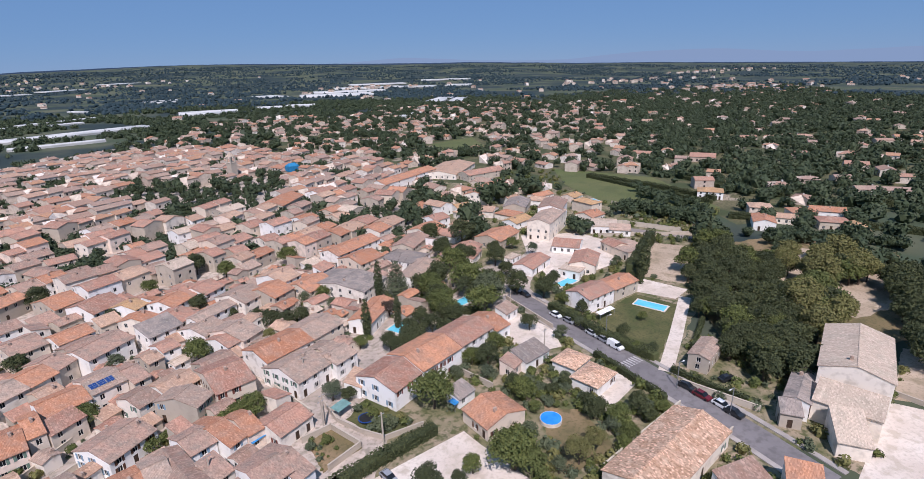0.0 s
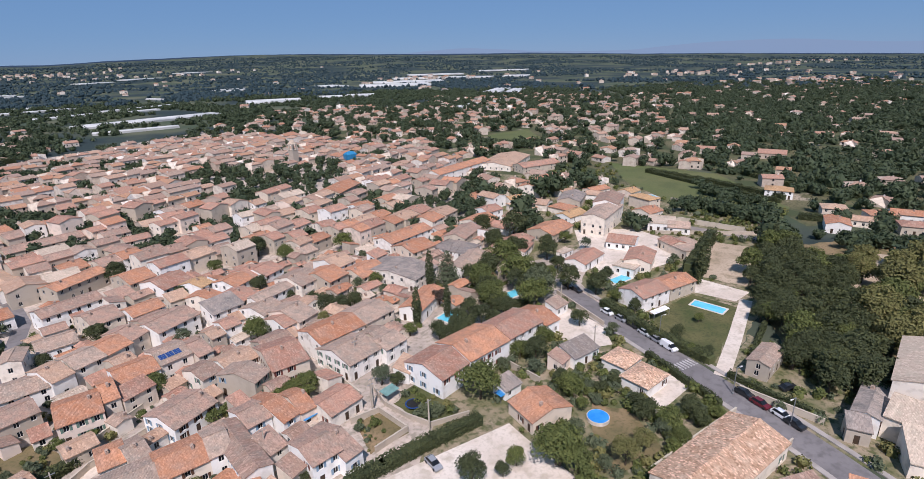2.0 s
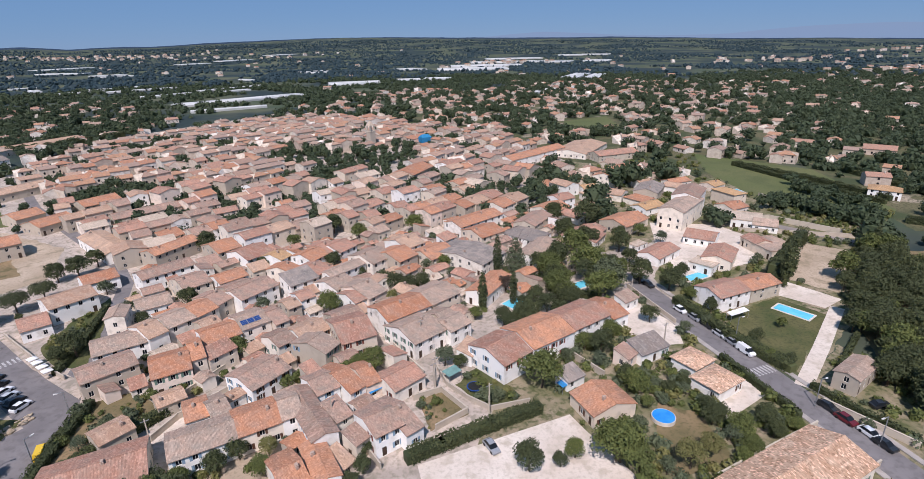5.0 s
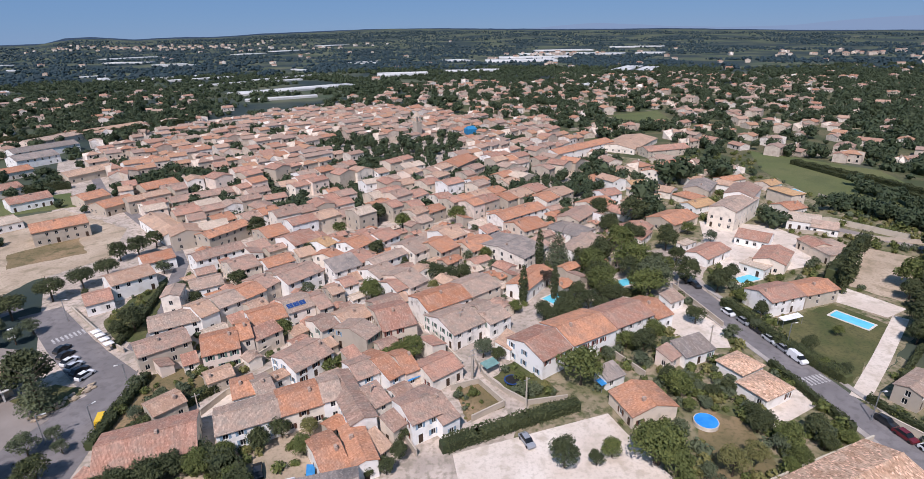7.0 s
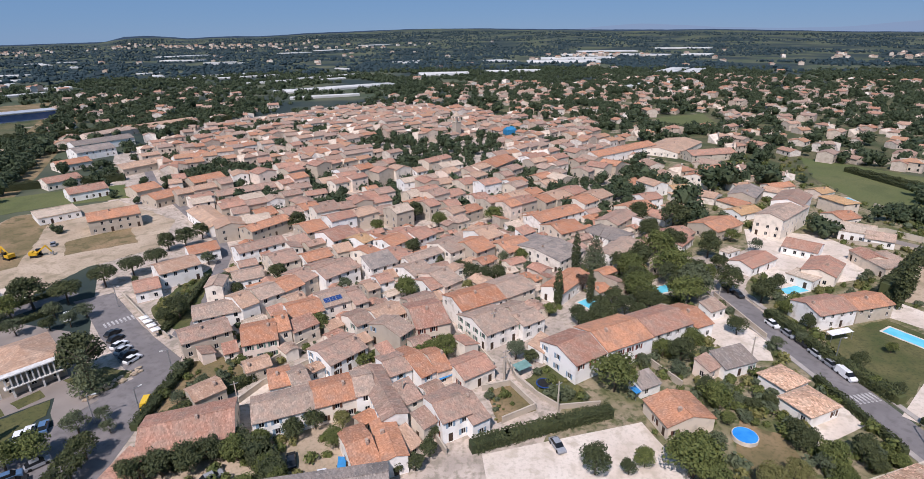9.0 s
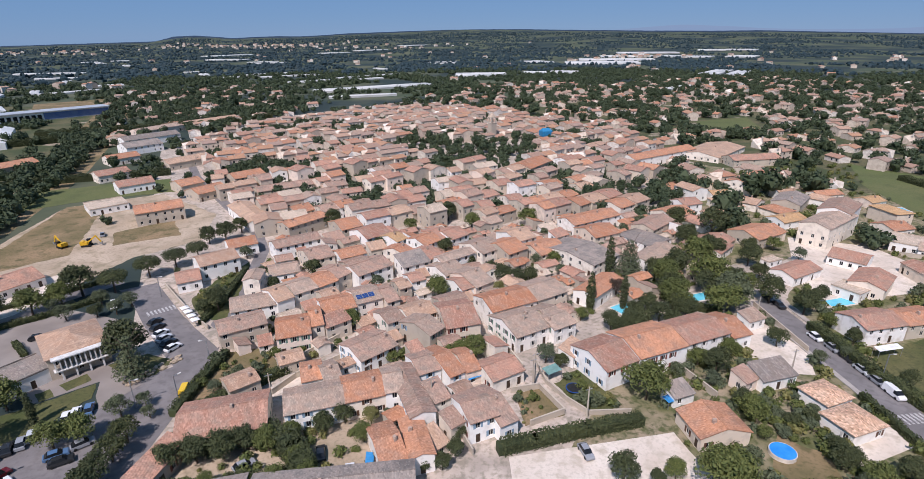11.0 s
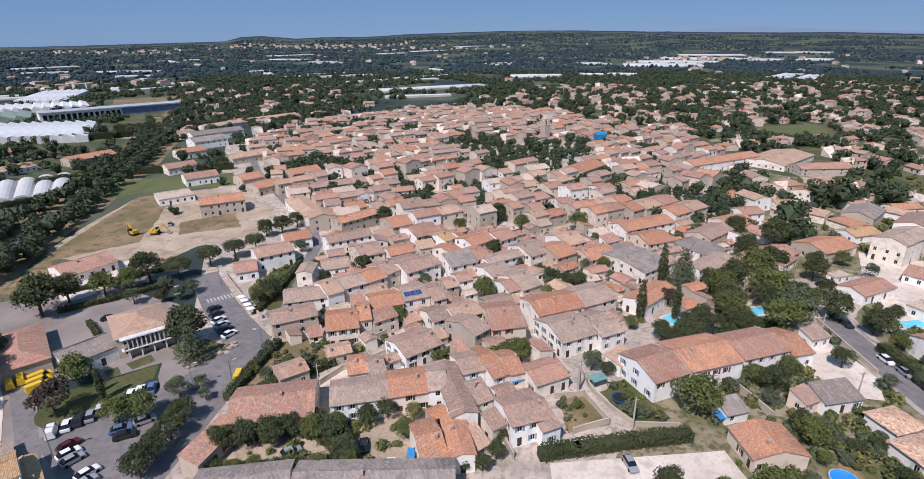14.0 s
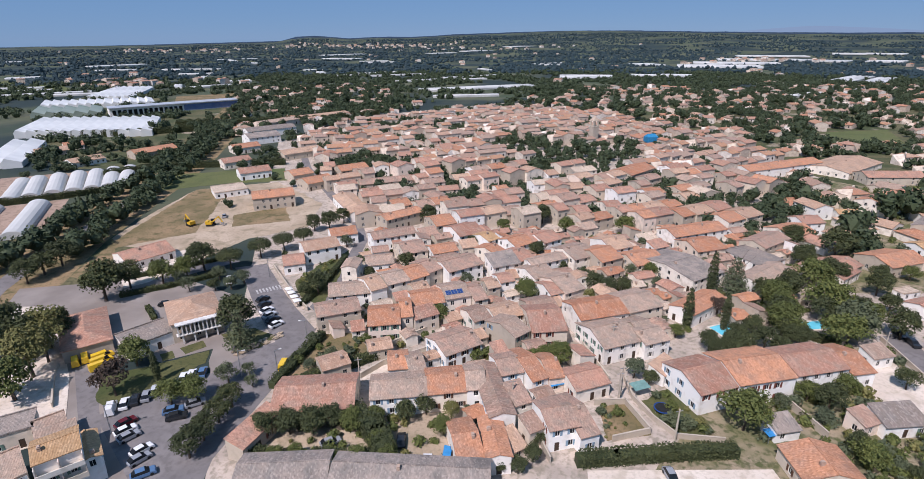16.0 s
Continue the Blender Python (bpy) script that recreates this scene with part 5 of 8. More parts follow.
tree("dark", -136.8, 88.1, 1.51)
tree("dark", -145.0, 74.4, 1.82)
tree("dark", -150.6, 76.8, 1.87)
tree("dark", -61.6, 71.2, 0.97)
tree("dark", -57.8, 73.1, 0.97)
tree("dark", -53.6, 74.5, 1.00)
tree("dark", -50.5, 77.1, 0.88)
tree("round", -45.7, 77.3, 0.94)
tree("round", -42.3, 80.1, 0.79)
tree("dark", -36.5, 83.0, 0.79)
tree("dark", -33.3, 86.2, 0.80)
tree("round", -38.7, 73.8, 0.76)
tree("round", -35.6, 70.9, 0.74)
tree("round", -40.4, 68.6, 0.81)
tree("round", -44.8, 66.7, 0.74)
tree("round", -56.0, 65.2, 0.69)
tree("round", -52.7, 67.4, 0.62)
tree("round", -27.9, 81.3, 0.77)
tree("dry", -27.6, 85.6, 0.71)
tree("dark", -9.5, 79.0, 0.66)
tree("dark", -11.6, 75.4, 0.58)
tree("dark", -9.5, 83.7, 0.57)
tree("dark", -14.8, 74.8, 0.51)
tree("round", -11.5, 111.7, 0.91)
tree("round", -7.9, 112.6, 1.10)
tree("round", -14.5, 109.8, 0.82)
tree("olive", 9.1, 111.4, 1.08)
tree("dark", 12.4, 109.6, 0.63)
tree("round", 30.2, 99.0, 1.62)
tree("round", 45.2, 112.4, 0.92)
tree("dark", 48.7, 110.4, 1.10)
tree("round", 54.2, 117.7, 0.86)
tree("olive", 39.3, 107.6, 0.83)
tree("olive", 46.5, 105.5, 0.83)
tree("round", 50.1, 93.6, 1.09)
tree("dark", 46.5, 160.6, 1.24)
tree("dark", 53.8, 165.2, 1.54)
tree("round", 62.4, 171.4, 2.00)
tree("round", 61.5, 155.3, 2.04)
tree("dark", 47.9, 146.7, 1.39)
tree("olive", 64.8, 145.4, 2.32)
tree("dark", 76.2, 147.3, 1.42)
tree("dark", 80.8, 174.7, 1.40)
tree("cedar", 38.6, 163.2, 1.62)
tree("cypress", 32.3, 162.4, 2.20)
tree("dark", 28.7, 124.9, 0.91)
tree("dark", 34.9, 129.1, 1.04)
tree("dark", 41.1, 132.8, 1.07)
tree("dark", 47.9, 138.2, 0.89)
tree("cypress", 23.1, 138.4, 1.93)
tree("cypress", 32.8, 140.7, 1.70)
tree("purple", 32.3, 148.4, 1.15)
tree("round", 19.9, 132.7, 0.73)
tree("dark", -6.5, 159.7, 0.90)
tree("dark", -2.6, 155.0, 1.05)
tree("dark", 1.9, 153.3, 0.98)
tree("dark", 6.2, 156.1, 0.88)
tree("dry", -3.2, 146.2, 0.73)
tree("round", 14.8, 171.1, 0.89)
tree("dark", -23.5, 178.2, 0.99)
tree("dark", -13.7, 166.8, 0.75)
tree("dark", -48.4, 178.6, 0.88)
tree("dark", -64.8, 155.3, 1.06)
tree("dark", -85.0, 130.6, 1.17)
tree("dark", -87.5, 127.6, 0.82)
tree("dark", -74.0, 144.7, 0.73)
tree("olive", -95.1, 168.9, 1.09)
tree("dark", -112.3, 153.9, 0.42)
tree("olive", -112.5, 131.2, 1.06)
tree("dark", -46.3, 309.0, 1.54)
tree("dark", -38.9, 318.6, 1.57)
tree("dark", -49.1, 285.8, 1.43)
tree("dark", -29.1, 317.6, 1.68)
tree("dark", -17.2, 356.4, 1.74)
tree("dark", -24.6, 379.2, 1.59)
tree("dark", -5.9, 353.2, 1.85)
tree("dark", -76.2, 358.1, 1.53)
tree("dark", -71.6, 380.6, 1.62)
tree("dark", -49.4, 373.0, 1.57)
tree("dark", 10.8, 368.9, 1.29)
tree("dark", -154.7, 311.0, 1.58)
tree("dark", -154.4, 293.9, 1.51)
tree("dark", -139.7, 304.8, 1.41)
tree("dark", -160.0, 285.7, 1.61)
tree("dark", -116.4, 181.6, 1.17)
tree("dark", -111.5, 184.9, 1.32)
tree("dark", -109.7, 194.2, 1.12)
tree("dark", -173.5, 200.9, 0.85)
tree("dark", 86.5, 269.6, 1.99)
tree("round", 122.6, 260.6, 2.83)
tree("round", 114.5, 261.5, 2.21)
tree("dark", 92.1, 229.5, 2.19)
tree("dark", 77.5, 201.8, 1.94)
tree("dark", 91.8, 216.0, 1.84)
tree("dark", 157.8, 144.0, 1.16)
tree("dark", 148.6, 138.7, 0.89)
tree("dark", 132.4, 122.9, 1.26)
tree("dark", 135.3, 131.8, 1.11)
tree("dark", 121.2, 104.8, 1.38)
tree("round", 119.5, 108.1, 1.21)
tree("dark", 143.8, 117.9, 1.50)
tree("dark", 138.0, 115.9, 1.26)
tree("dark", 125.4, 93.3, 1.52)
tree("round", 126.5, 91.6, 1.35)
tree("dark", 119.8, 83.2, 1.49)
tree("dark", 122.7, 81.6, 1.12)
tree("dark", 111.1, 82.7, 1.22)
tree("round", 116.5, 84.2, 0.94)
tree("dark", 156.6, 131.9, 1.33)
tree("dark", 158.8, 139.8, 1.22)
tree("dry", 145.4, 98.1, 1.87)
tree("dry", 142.4, 94.3, 1.64)
tree("dry", 167.7, 108.8, 2.09)
tree("dry", 181.6, 118.3, 1.71)
tree("dry", 189.4, 117.9, 2.08)
tree("round", 198.6, 119.9, 1.74)
tree("round", 144.8, 90.0, 1.64)
tree("round", 141.5, 88.6, 1.24)
tree("dry", 169.1, 121.6, 1.43)
tree("dark", 170.2, 121.2, 1.36)
tree("dry", 189.8, 111.4, 1.74)
tree("dry", 189.4, 106.4, 1.41)
tree("dark", 182.8, 91.8, 1.70)
tree("dark", 185.9, 94.9, 1.73)
tree("dark", 168.2, 80.6, 1.36)
tree("dark", 166.7, 76.7, 1.08)
tree("dark", 203.3, 99.9, 1.62)
tree("dark", 214.8, 102.3, 1.36)
tree("round", 118.7, 76.3, 1.24)
tree("round", 121.0, 78.5, 0.99)
tree("round", 124.0, 97.7, 1.13)
tree("round", 128.6, 102.7, 0.92)
tree("dark", 118.1, 109.4, 1.02)
tree("dark", 122.5, 110.8, 1.05)
tree("round", 38.4, 74.5, 1.57)
tree("round", 40.4, 71.3, 1.11)
tree("dry", 50.4, 70.9, 0.96)
tree("dry", 55.5, 73.2, 0.80)
tree("round", 64.4, 76.6, 1.01)
tree("dark", 61.2, 81.5, 0.85)
tree("dark", 71.4, 79.6, 0.88)
tree("round", 63.9, 72.6, 0.74)
tree("olive", 72.7, 78.2, 0.73)
tree("dark", 49.9, 98.0, 0.77)
tree("round", 132.1, 195.4, 1.85)
tree("dark", 82.9, 141.1, 1.22)
tree("round", 101.7, 114.9, 0.52)
tree("dark", 67.9, 123.2, 0.87)
tree("olive", 74.4, 116.2, 0.76)
tree("dark", 167.1, 214.3, 1.44)
tree("dark", 146.5, 279.7, 1.88)
tree("round", 148.5, 268.8, 1.83)
tree("round", 133.4, 269.0, 1.69)
tree("dark", 97.0, 234.3, 1.62)
tree("dark", 86.4, 215.8, 1.33)
tree("cypress", 171.1, 162.2, 2.17)
tree("round", 175.0, 167.3, 0.43)
tree("cypress", 165.0, 152.9, 2.08)
tree("round", 172.3, 165.2, 0.34)
tree("cypress", 172.5, 157.2, 2.15)
tree("cypress", 181.4, 164.4, 1.80)
tree("cypress", 126.6, 143.8, 2.20)
tree("cypress", 119.4, 137.5, 2.20)
tree("dark", 21.1, 74.9, 1.01)
tree("round", 30.5, 76.8, 0.75)
tree("round", 37.9, 74.9, 1.49)
tree("dark", 27.1, 75.0, 0.52)
tree("olive", -62.5, 98.7, 0.78)
tree("olive", -65.6, 93.0, 0.71)
tree("shrub", -71.2, 105.0, 1.55)
tree("shrub", -59.2, 101.3, 1.46)
tree("shrub", -69.7, 95.5, 1.24)
tree("shrub", 17.2, 96.4, 1.59)
tree("shrub", 19.5, 96.3, 1.40)
tree("shrub", 16.5, 101.5, 1.23)
tree("shrub", 5.7, 96.9, 0.99)
tree("shrub", 2.3, 96.0, 0.98)
tree("shrub", -43.1, 96.4, 0.94)
tree("shrub", -40.8, 112.7, 1.14)
tree("shrub", -52.3, 110.9, 1.16)
tree("shrub", -58.0, 108.9, 1.40)
tree("shrub", -44.0, 115.0, 1.05)
tree("shrub", -27.9, 108.3, 1.74)
tree("shrub", -25.5, 110.6, 1.54)
tree("shrub", -25.0, 89.8, 0.77)
tree("shrub", 60.8, 98.0, 1.33)
tree("shrub", 60.8, 92.6, 1.30)
tree("shrub", 54.3, 98.1, 1.31)
tree("shrub", 45.4, 89.7, 1.22)
tree("shrub", 55.7, 94.9, 1.29)
tree("shrub", 76.2, 78.3, 1.28)
tree("shrub", 38.2, 86.4, 1.17)
tree("shrub", 87.8, 101.0, 1.49)
tree("shrub", 82.2, 119.1, 1.19)
hedge([(-1.1, 80.6), (5.8, 83.3), (16.2, 87.3), (27.3, 91.1)], 2.6, 2.4)
hedge([(-67.6, 85.7), (-60.0, 93.6), (-51.2, 104.5)], 2.2, 2.2)
hedge([(-70.2, 85.4), (-70.9, 97.1), (-70.6, 108.1)], 2.2, 2.0)
hedge([(76.8, 103.2), (78.7, 89.4), (79.9, 80.5)], 1.4, 1.8)
hedge([(89.8, 89.2), (93.3, 78.8), (97.2, 70.2)], 1.2, 1.8)
hedge([(81.2, 133.1), (84.4, 112.0), (89.7, 95.7)], 3.0, 2.4)
hedge([(-6.1, 118.4), (-1.0, 113.2)], 1.5, 1.6)
hedge([(38.1, 164.1), (48.5, 144.9), (59.5, 138.6)], 2.0, 2.2)
hedge([(-89.9, 158.3), (-85.9, 134.7), (-85.7, 122.4)], 1.5, 1.8)
hedge([(-63.6, 65.7), (-52.7, 66.9), (-37.3, 70.3)], 2.0, 2.0)
hedge([(101.2, 94.4), (117.8, 107.3)], 1.0, 1.6)
hedge([(205.8, 296.4), (215.1, 244.1), (224.5, 208.8)], 2.0, 2.2)
hedge([(210.7, 184.2), (241.5, 158.1), (262.9, 128.0)], 3.0, 3.0)
car(84.4, 104.8, -80, "white", True)
car(83.7, 109.1, -80, "grey")
car(82.9, 113.5, -80, "silver")
car(82.3, 118.5, -80, "black")
car(81.1, 122.8, -79, "grey")
car(79.5, 127.8, -76, "white")
car(78.2, 145.2, -80, "black")
car(76.9, 149.5, -81, "black")
car(88.1, 82.4, -76, "black")
car(88.6, 78.2, -78, "red")
car(89.9, 73.7, -81, "white")
car(90.1, 70.5, -79, "black")
car(-99.2, 69.0, 129, "white", True)
car(-97.8, 71.1, 128, "white")
car(-96.7, 72.9, 127, "black")
car(-95.4, 74.6, 126, "grey")
car(-95.0, 76.7, 125, "silver")
car(-92.4, 82.4, 122, "white")
car(-91.4, 83.9, 121, "white")
car(-89.6, 85.4, 121, "blue")
car(-85.8, 72.2, 39, "blue")
car(-83.6, 70.8, 38, "black")
car(-83.0, 75.5, 48, "grey")
car(-92.3, 66.3, 72, "red")
car(-90.4, 64.4, 64, "white")
car(-88.3, 63.2, 67, "grey")
car(-82.7, 60.9, 70, "white")
car(-81.2, 58.9, 69, "grey")
car(-77.6, 56.2, 50, "blue")
car(-99.0, 122.0, 73, "black")
car(-96.4, 119.2, 72, "black")
car(-93.5, 116.2, 71, "white")
car(-91.0, 114.0, 71, "silver")
car(-88.5, 111.9, 70, "black")
car(-86.0, 109.9, 69, "white")
car(-123.1, 80.5, 143, "yellow", True)
car(-122.2, 82.4, 143, "yellow", True)
car(-115.4, 80.7, 65, "yellow", True)
car(-117.1, 82.6, 66, "yellow", True)
car(-118.7, 84.3, 66, "yellow", True)
car(-117.9, 130.6, 125, "white", True)
car(-72.6, 93.4, 107, "yellow", True)
car(-125.2, 111.5, 29, "black")
car(-165.4, 187.3, 127, "grey")
car(15.2, 81.6, -70, "grey")
car(-35.2, 76.9, 110, "black")
car(-28.2, 72.4, 105, "white", True)
car(-48.4, 72.7, 45, "grey")
car(99.3, 81.1, -2, "black")
pool(110.9, 122.0, -59, 9.4, 4.2)
pool(34.0, 141.3, 38, 8, 5)
pool(57.7, 149.9, 24, 8, 4)
pool(96.7, 149.1, 21, 8, 4)
pool(170.6, 242.9, 1, 9, 6)
pool(-67.9, 181.5, -2, 8, 4)
hedge([(-64.6, 74.2), (-56.7, 77.7), (-47.5, 81.1)], 4, 4)
hedge([(-47.3, 80.6), (-40.0, 76.3), (-35.8, 71.0)], 4, 4)
hedge([(-48.9, 66.9), (-41.3, 68.6), (-35.6, 70.6)], 3.5, 3)
hedge([(205.8, 296.4), (222.2, 252.5), (230.7, 212.8)], 3, 3)
hedge([(271.0, 192.6), (281.4, 173.7), (300.0, 164.5)], 2.5, 3)
hedge([(256.1, 269.7), (256.7, 222.8), (268.3, 201.2)], 2, 2.5)
hedge([(-383.8, 396.0), (-329.1, 424.3), (-261.8, 456.7), (-234.5, 503.0)], 5, 6)
hedge([(-460.3, 321.2), (-394.6, 342.4), (-350.4, 380.4)], 4, 5)
hedge([(-284.3, 232.8), (-259.3, 261.3), (-200.5, 286.9)], 4, 4)
hedge([(-32.3, 98.5), (-33.3, 97.1)], 2, 2.5)
tree("dark", 160.7, 140.4, 1.46)
tree("dark", 160.1, 137.4, 1.07)
tree("round", 163.8, 152.2, 1.68)
tree("round", 167.5, 149.3, 1.77)
tree("dark", 124.8, 83.9, 1.42)
tree("dark", 128.9, 90.9, 1.18)
tree("dark", 112.4, 89.5, 1.26)
tree("dark", 118.6, 93.4, 1.09)
tree("dark", 160.3, 118.9, 1.38)
tree("round", 177.0, 126.7, 1.18)
tree("round", 118.5, 97.2, 1.61)
tree("round", 129.2, 102.8, 1.29)
tree("dark", 151.7, 123.7, 1.42)
tree("dark", 159.5, 124.7, 1.10)
tree("round", 112.9, 82.2, 1.29)
tree("round", 109.5, 81.5, 1.06)
tree("dark", 150.1, 120.6, 1.33)
tree("dark", 143.7, 119.5, 1.23)
tree("dark", 109.5, 88.9, 1.19)
tree("round", 114.5, 93.3, 1.12)
tree("round", 124.8, 94.3, 1.35)
tree("round", 129.5, 95.0, 1.08)
tree("round", 157.5, 127.6, 1.47)
tree("round", 164.9, 135.0, 1.46)
tree("round", 129.5, 113.1, 1.34)
tree("dark", 136.5, 118.5, 1.39)
tree("dark", 109.5, 80.0, 1.51)
tree("dark", 106.7, 77.3, 1.28)
tree("dark", 113.7, 82.5, 1.29)
tree("dark", 116.0, 85.8, 0.94)
tree("dark", 126.7, 111.0, 1.37)
tree("dark", 122.4, 105.5, 1.39)
tree("dark", 117.1, 96.7, 1.15)
tree("dark", 125.4, 99.2, 0.90)
tree("dark", 129.0, 112.4, 1.27)
tree("dark", 126.0, 110.3, 1.12)
tree("round", 170.9, 129.5, 1.31)
tree("dark", 163.5, 121.8, 1.18)
tree("dark", 144.9, 135.9, 1.66)
tree("round", 141.7, 138.4, 1.72)
tree("dark", 140.8, 105.8, 1.43)
tree("dark", 148.4, 108.3, 1.21)
tree("dark", 164.1, 145.1, 1.57)
tree("dark", 154.8, 137.8, 1.50)
tree("dark", 152.9, 115.4, 1.26)
tree("round", 158.9, 119.1, 1.01)
tree("dark", 116.1, 86.7, 1.49)
tree("dark", 120.3, 87.1, 1.18)
tree("dark", 149.4, 131.5, 1.44)
tree("dark", 141.2, 129.4, 1.47)
tree("dark", 124.4, 115.4, 1.44)
tree("dark", 124.7, 112.3, 1.49)
tree("dark", 158.3, 127.4, 1.25)
tree("dark", 152.3, 124.8, 1.00)
tree("dark", 146.5, 126.0, 1.55)
tree("dark", 154.3, 128.2, 1.24)
tree("dark", 152.6, 122.9, 1.28)
tree("round", 152.9, 126.2, 1.01)
tree("dark", 126.0, 85.1, 1.38)
tree("dark", 128.6, 84.1, 1.16)
tree("dry", 134.1, 84.1, 1.71)
tree("round", 136.2, 82.9, 1.25)
tree("dry", 184.2, 105.9, 1.68)
tree("round", 180.9, 106.8, 1.67)
tree("round", 186.5, 108.0, 1.71)
tree("round", 197.7, 112.3, 1.71)
tree("round", 154.7, 92.9, 1.52)
tree("dark", 150.8, 94.1, 1.57)
tree("round", 158.8, 103.1, 1.86)
tree("round", 156.6, 105.3, 1.52)
tree("dry", 207.3, 129.0, 1.56)
tree("dry", 193.6, 124.6, 1.40)
tree("dry", 177.9, 127.9, 1.57)
tree("dry", 170.8, 123.9, 1.45)
tree("round", 170.5, 109.1, 1.47)
tree("dark", 174.5, 111.0, 1.42)
tree("dry", 141.8, 86.5, 1.36)
tree("dry", 150.8, 88.8, 1.42)
tree("dry", 143.9, 86.8, 1.68)
tree("dry", 148.4, 88.9, 1.34)
tree("dry", 161.7, 102.8, 1.40)
tree("dry", 164.9, 106.1, 1.07)
tree("dry", 197.8, 121.9, 1.82)
tree("dry", 203.3, 128.8, 1.54)
tree("round", 197.3, 124.0, 1.50)
tree("round", 186.0, 119.3, 1.27)
tree("dry", 170.4, 114.2, 1.41)
tree("dark", 169.1, 110.4, 1.10)
tree("round", 173.4, 109.2, 1.56)
tree("round", 172.4, 111.1, 1.41)
tree("dry", 193.6, 128.4, 1.82)
tree("dry", 190.4, 120.7, 1.37)
tree("round", 149.1, 95.1, 1.37)
tree("round", 152.1, 100.0, 1.34)
tree("round", 194.6, 114.0, 1.94)
tree("dark", 184.9, 112.0, 1.55)
tree("dry", 194.9, 126.5, 1.50)
tree("dark", 198.1, 123.6, 1.42)
tree("dry", 198.3, 116.5, 1.64)
tree("dark", 203.5, 114.7, 1.59)
tree("dark", 210.3, 94.1, 1.73)
tree("dark", 221.1, 97.2, 1.72)
tree("dark", 182.0, 85.3, 1.53)
tree("dark", 190.8, 90.2, 1.37)
tree("dark", 189.0, 89.6, 1.51)
tree("dark", 192.3, 87.4, 1.52)
tree("dark", 167.0, 75.4, 1.54)
tree("dark", 168.9, 76.0, 1.56)
tree("dark", 162.0, 68.1, 1.74)
tree("round", 173.4, 72.5, 1.31)
tree("dark", 186.1, 88.2, 1.49)
tree("dark", 191.8, 88.0, 1.22)
tree("dark", 168.9, 83.3, 1.31)
tree("dark", 168.4, 81.4, 1.30)
tree("dark", 210.9, 112.1, 1.45)
tree("round", 201.3, 110.9, 1.24)
tree("dark", 172.1, 75.0, 1.30)
tree("round", 164.1, 73.3, 1.13)
tree("dark", 150.3, 66.1, 1.59)
tree("dark", 146.0, 63.2, 1.60)
tree("dark", 196.1, 97.8, 1.57)
tree("dark", 189.5, 98.2, 1.61)
tree("dark", 158.1, 72.4, 1.67)
tree("dark", 152.8, 70.2, 1.43)
tree("dark", 171.7, 80.6, 1.66)
tree("dark", 174.9, 85.1, 1.56)
tree("dark", 166.8, 75.0, 1.61)
tree("round", 169.1, 72.7, 1.35)
tree("dark", 204.0, 91.4, 1.76)
tree("dark", 214.1, 95.7, 1.92)
tree("dark", 176.6, 88.3, 1.43)
tree("dark", 179.1, 88.0, 1.02)
tree("round", 199.7, 149.0, 1.15)
tree("dark", 202.1, 154.6, 1.00)
tree("round", 211.6, 143.3, 1.00)
tree("dark", 217.6, 152.3, 1.04)
tree("round", 193.5, 148.1, 1.04)
tree("dark", 191.4, 142.4, 0.85)
tree("round", 216.8, 137.8, 1.10)
tree("round", 219.5, 142.2, 0.93)
tree("round", 203.6, 149.6, 1.17)
tree("round", 206.7, 150.3, 1.00)
tree("dark", 202.2, 150.1, 0.99)
tree("dark", 198.0, 145.6, 0.88)
tree("round", 232.7, 126.8, 0.94)
tree("round", 241.1, 129.9, 0.78)
tree("dark", 193.6, 142.6, 0.95)
tree("dark", 192.2, 141.2, 0.85)
tree("dark", 209.1, 148.7, 1.19)
tree("dark", 205.6, 152.2, 0.91)
tree("dark", 221.0, 130.5, 1.19)
tree("dark", 229.6, 134.4, 1.23)
tree("round", 233.8, 121.3, 1.21)
tree("round", 232.5, 125.8, 1.03)
tree("round", 229.6, 129.8, 1.03)
tree("round", 239.9, 142.5, 1.09)
tree("dark", 237.1, 125.7, 1.14)
tree("dark", 236.8, 124.4, 0.85)
tree("round", 214.7, 136.2, 1.18)
tree("round", 218.6, 142.4, 1.02)
tree("round", 204.0, 144.0, 1.24)
tree("round", 224.8, 153.9, 1.16)
tree("round", 195.8, 141.5, 1.21)
tree("round", 182.8, 135.1, 1.14)
tree("dark", 33.3, 126.9, 1.17)
tree("dark", 50.2, 137.3, 0.89)
tree("dark", 47.4, 140.3, 1.01)
tree("dark", 48.4, 138.3, 0.89)
tree("dark", 34.4, 132.3, 1.06)
tree("dark", 39.3, 138.6, 1.05)
tree("dark", 43.8, 130.6, 0.90)
tree("dark", 49.5, 137.1, 0.89)
tree("dark", 27.5, 128.4, 0.92)
tree("dark", 33.4, 124.1, 1.11)
tree("round", 54.0, 165.8, 1.22)
tree("round", 62.4, 141.7, 1.51)
tree("round", 48.3, 155.9, 1.64)
tree("round", 47.0, 141.7, 1.63)
tree("round", 58.9, 139.0, 1.59)
tree("dark", 68.5, 181.1, 1.13)
tree("dark", 59.4, 151.2, 1.33)
tree("dark", 64.3, 147.8, 1.32)
tree("round", 48.8, 150.7, 1.54)
tree("dark", 64.1, 144.8, 1.19)
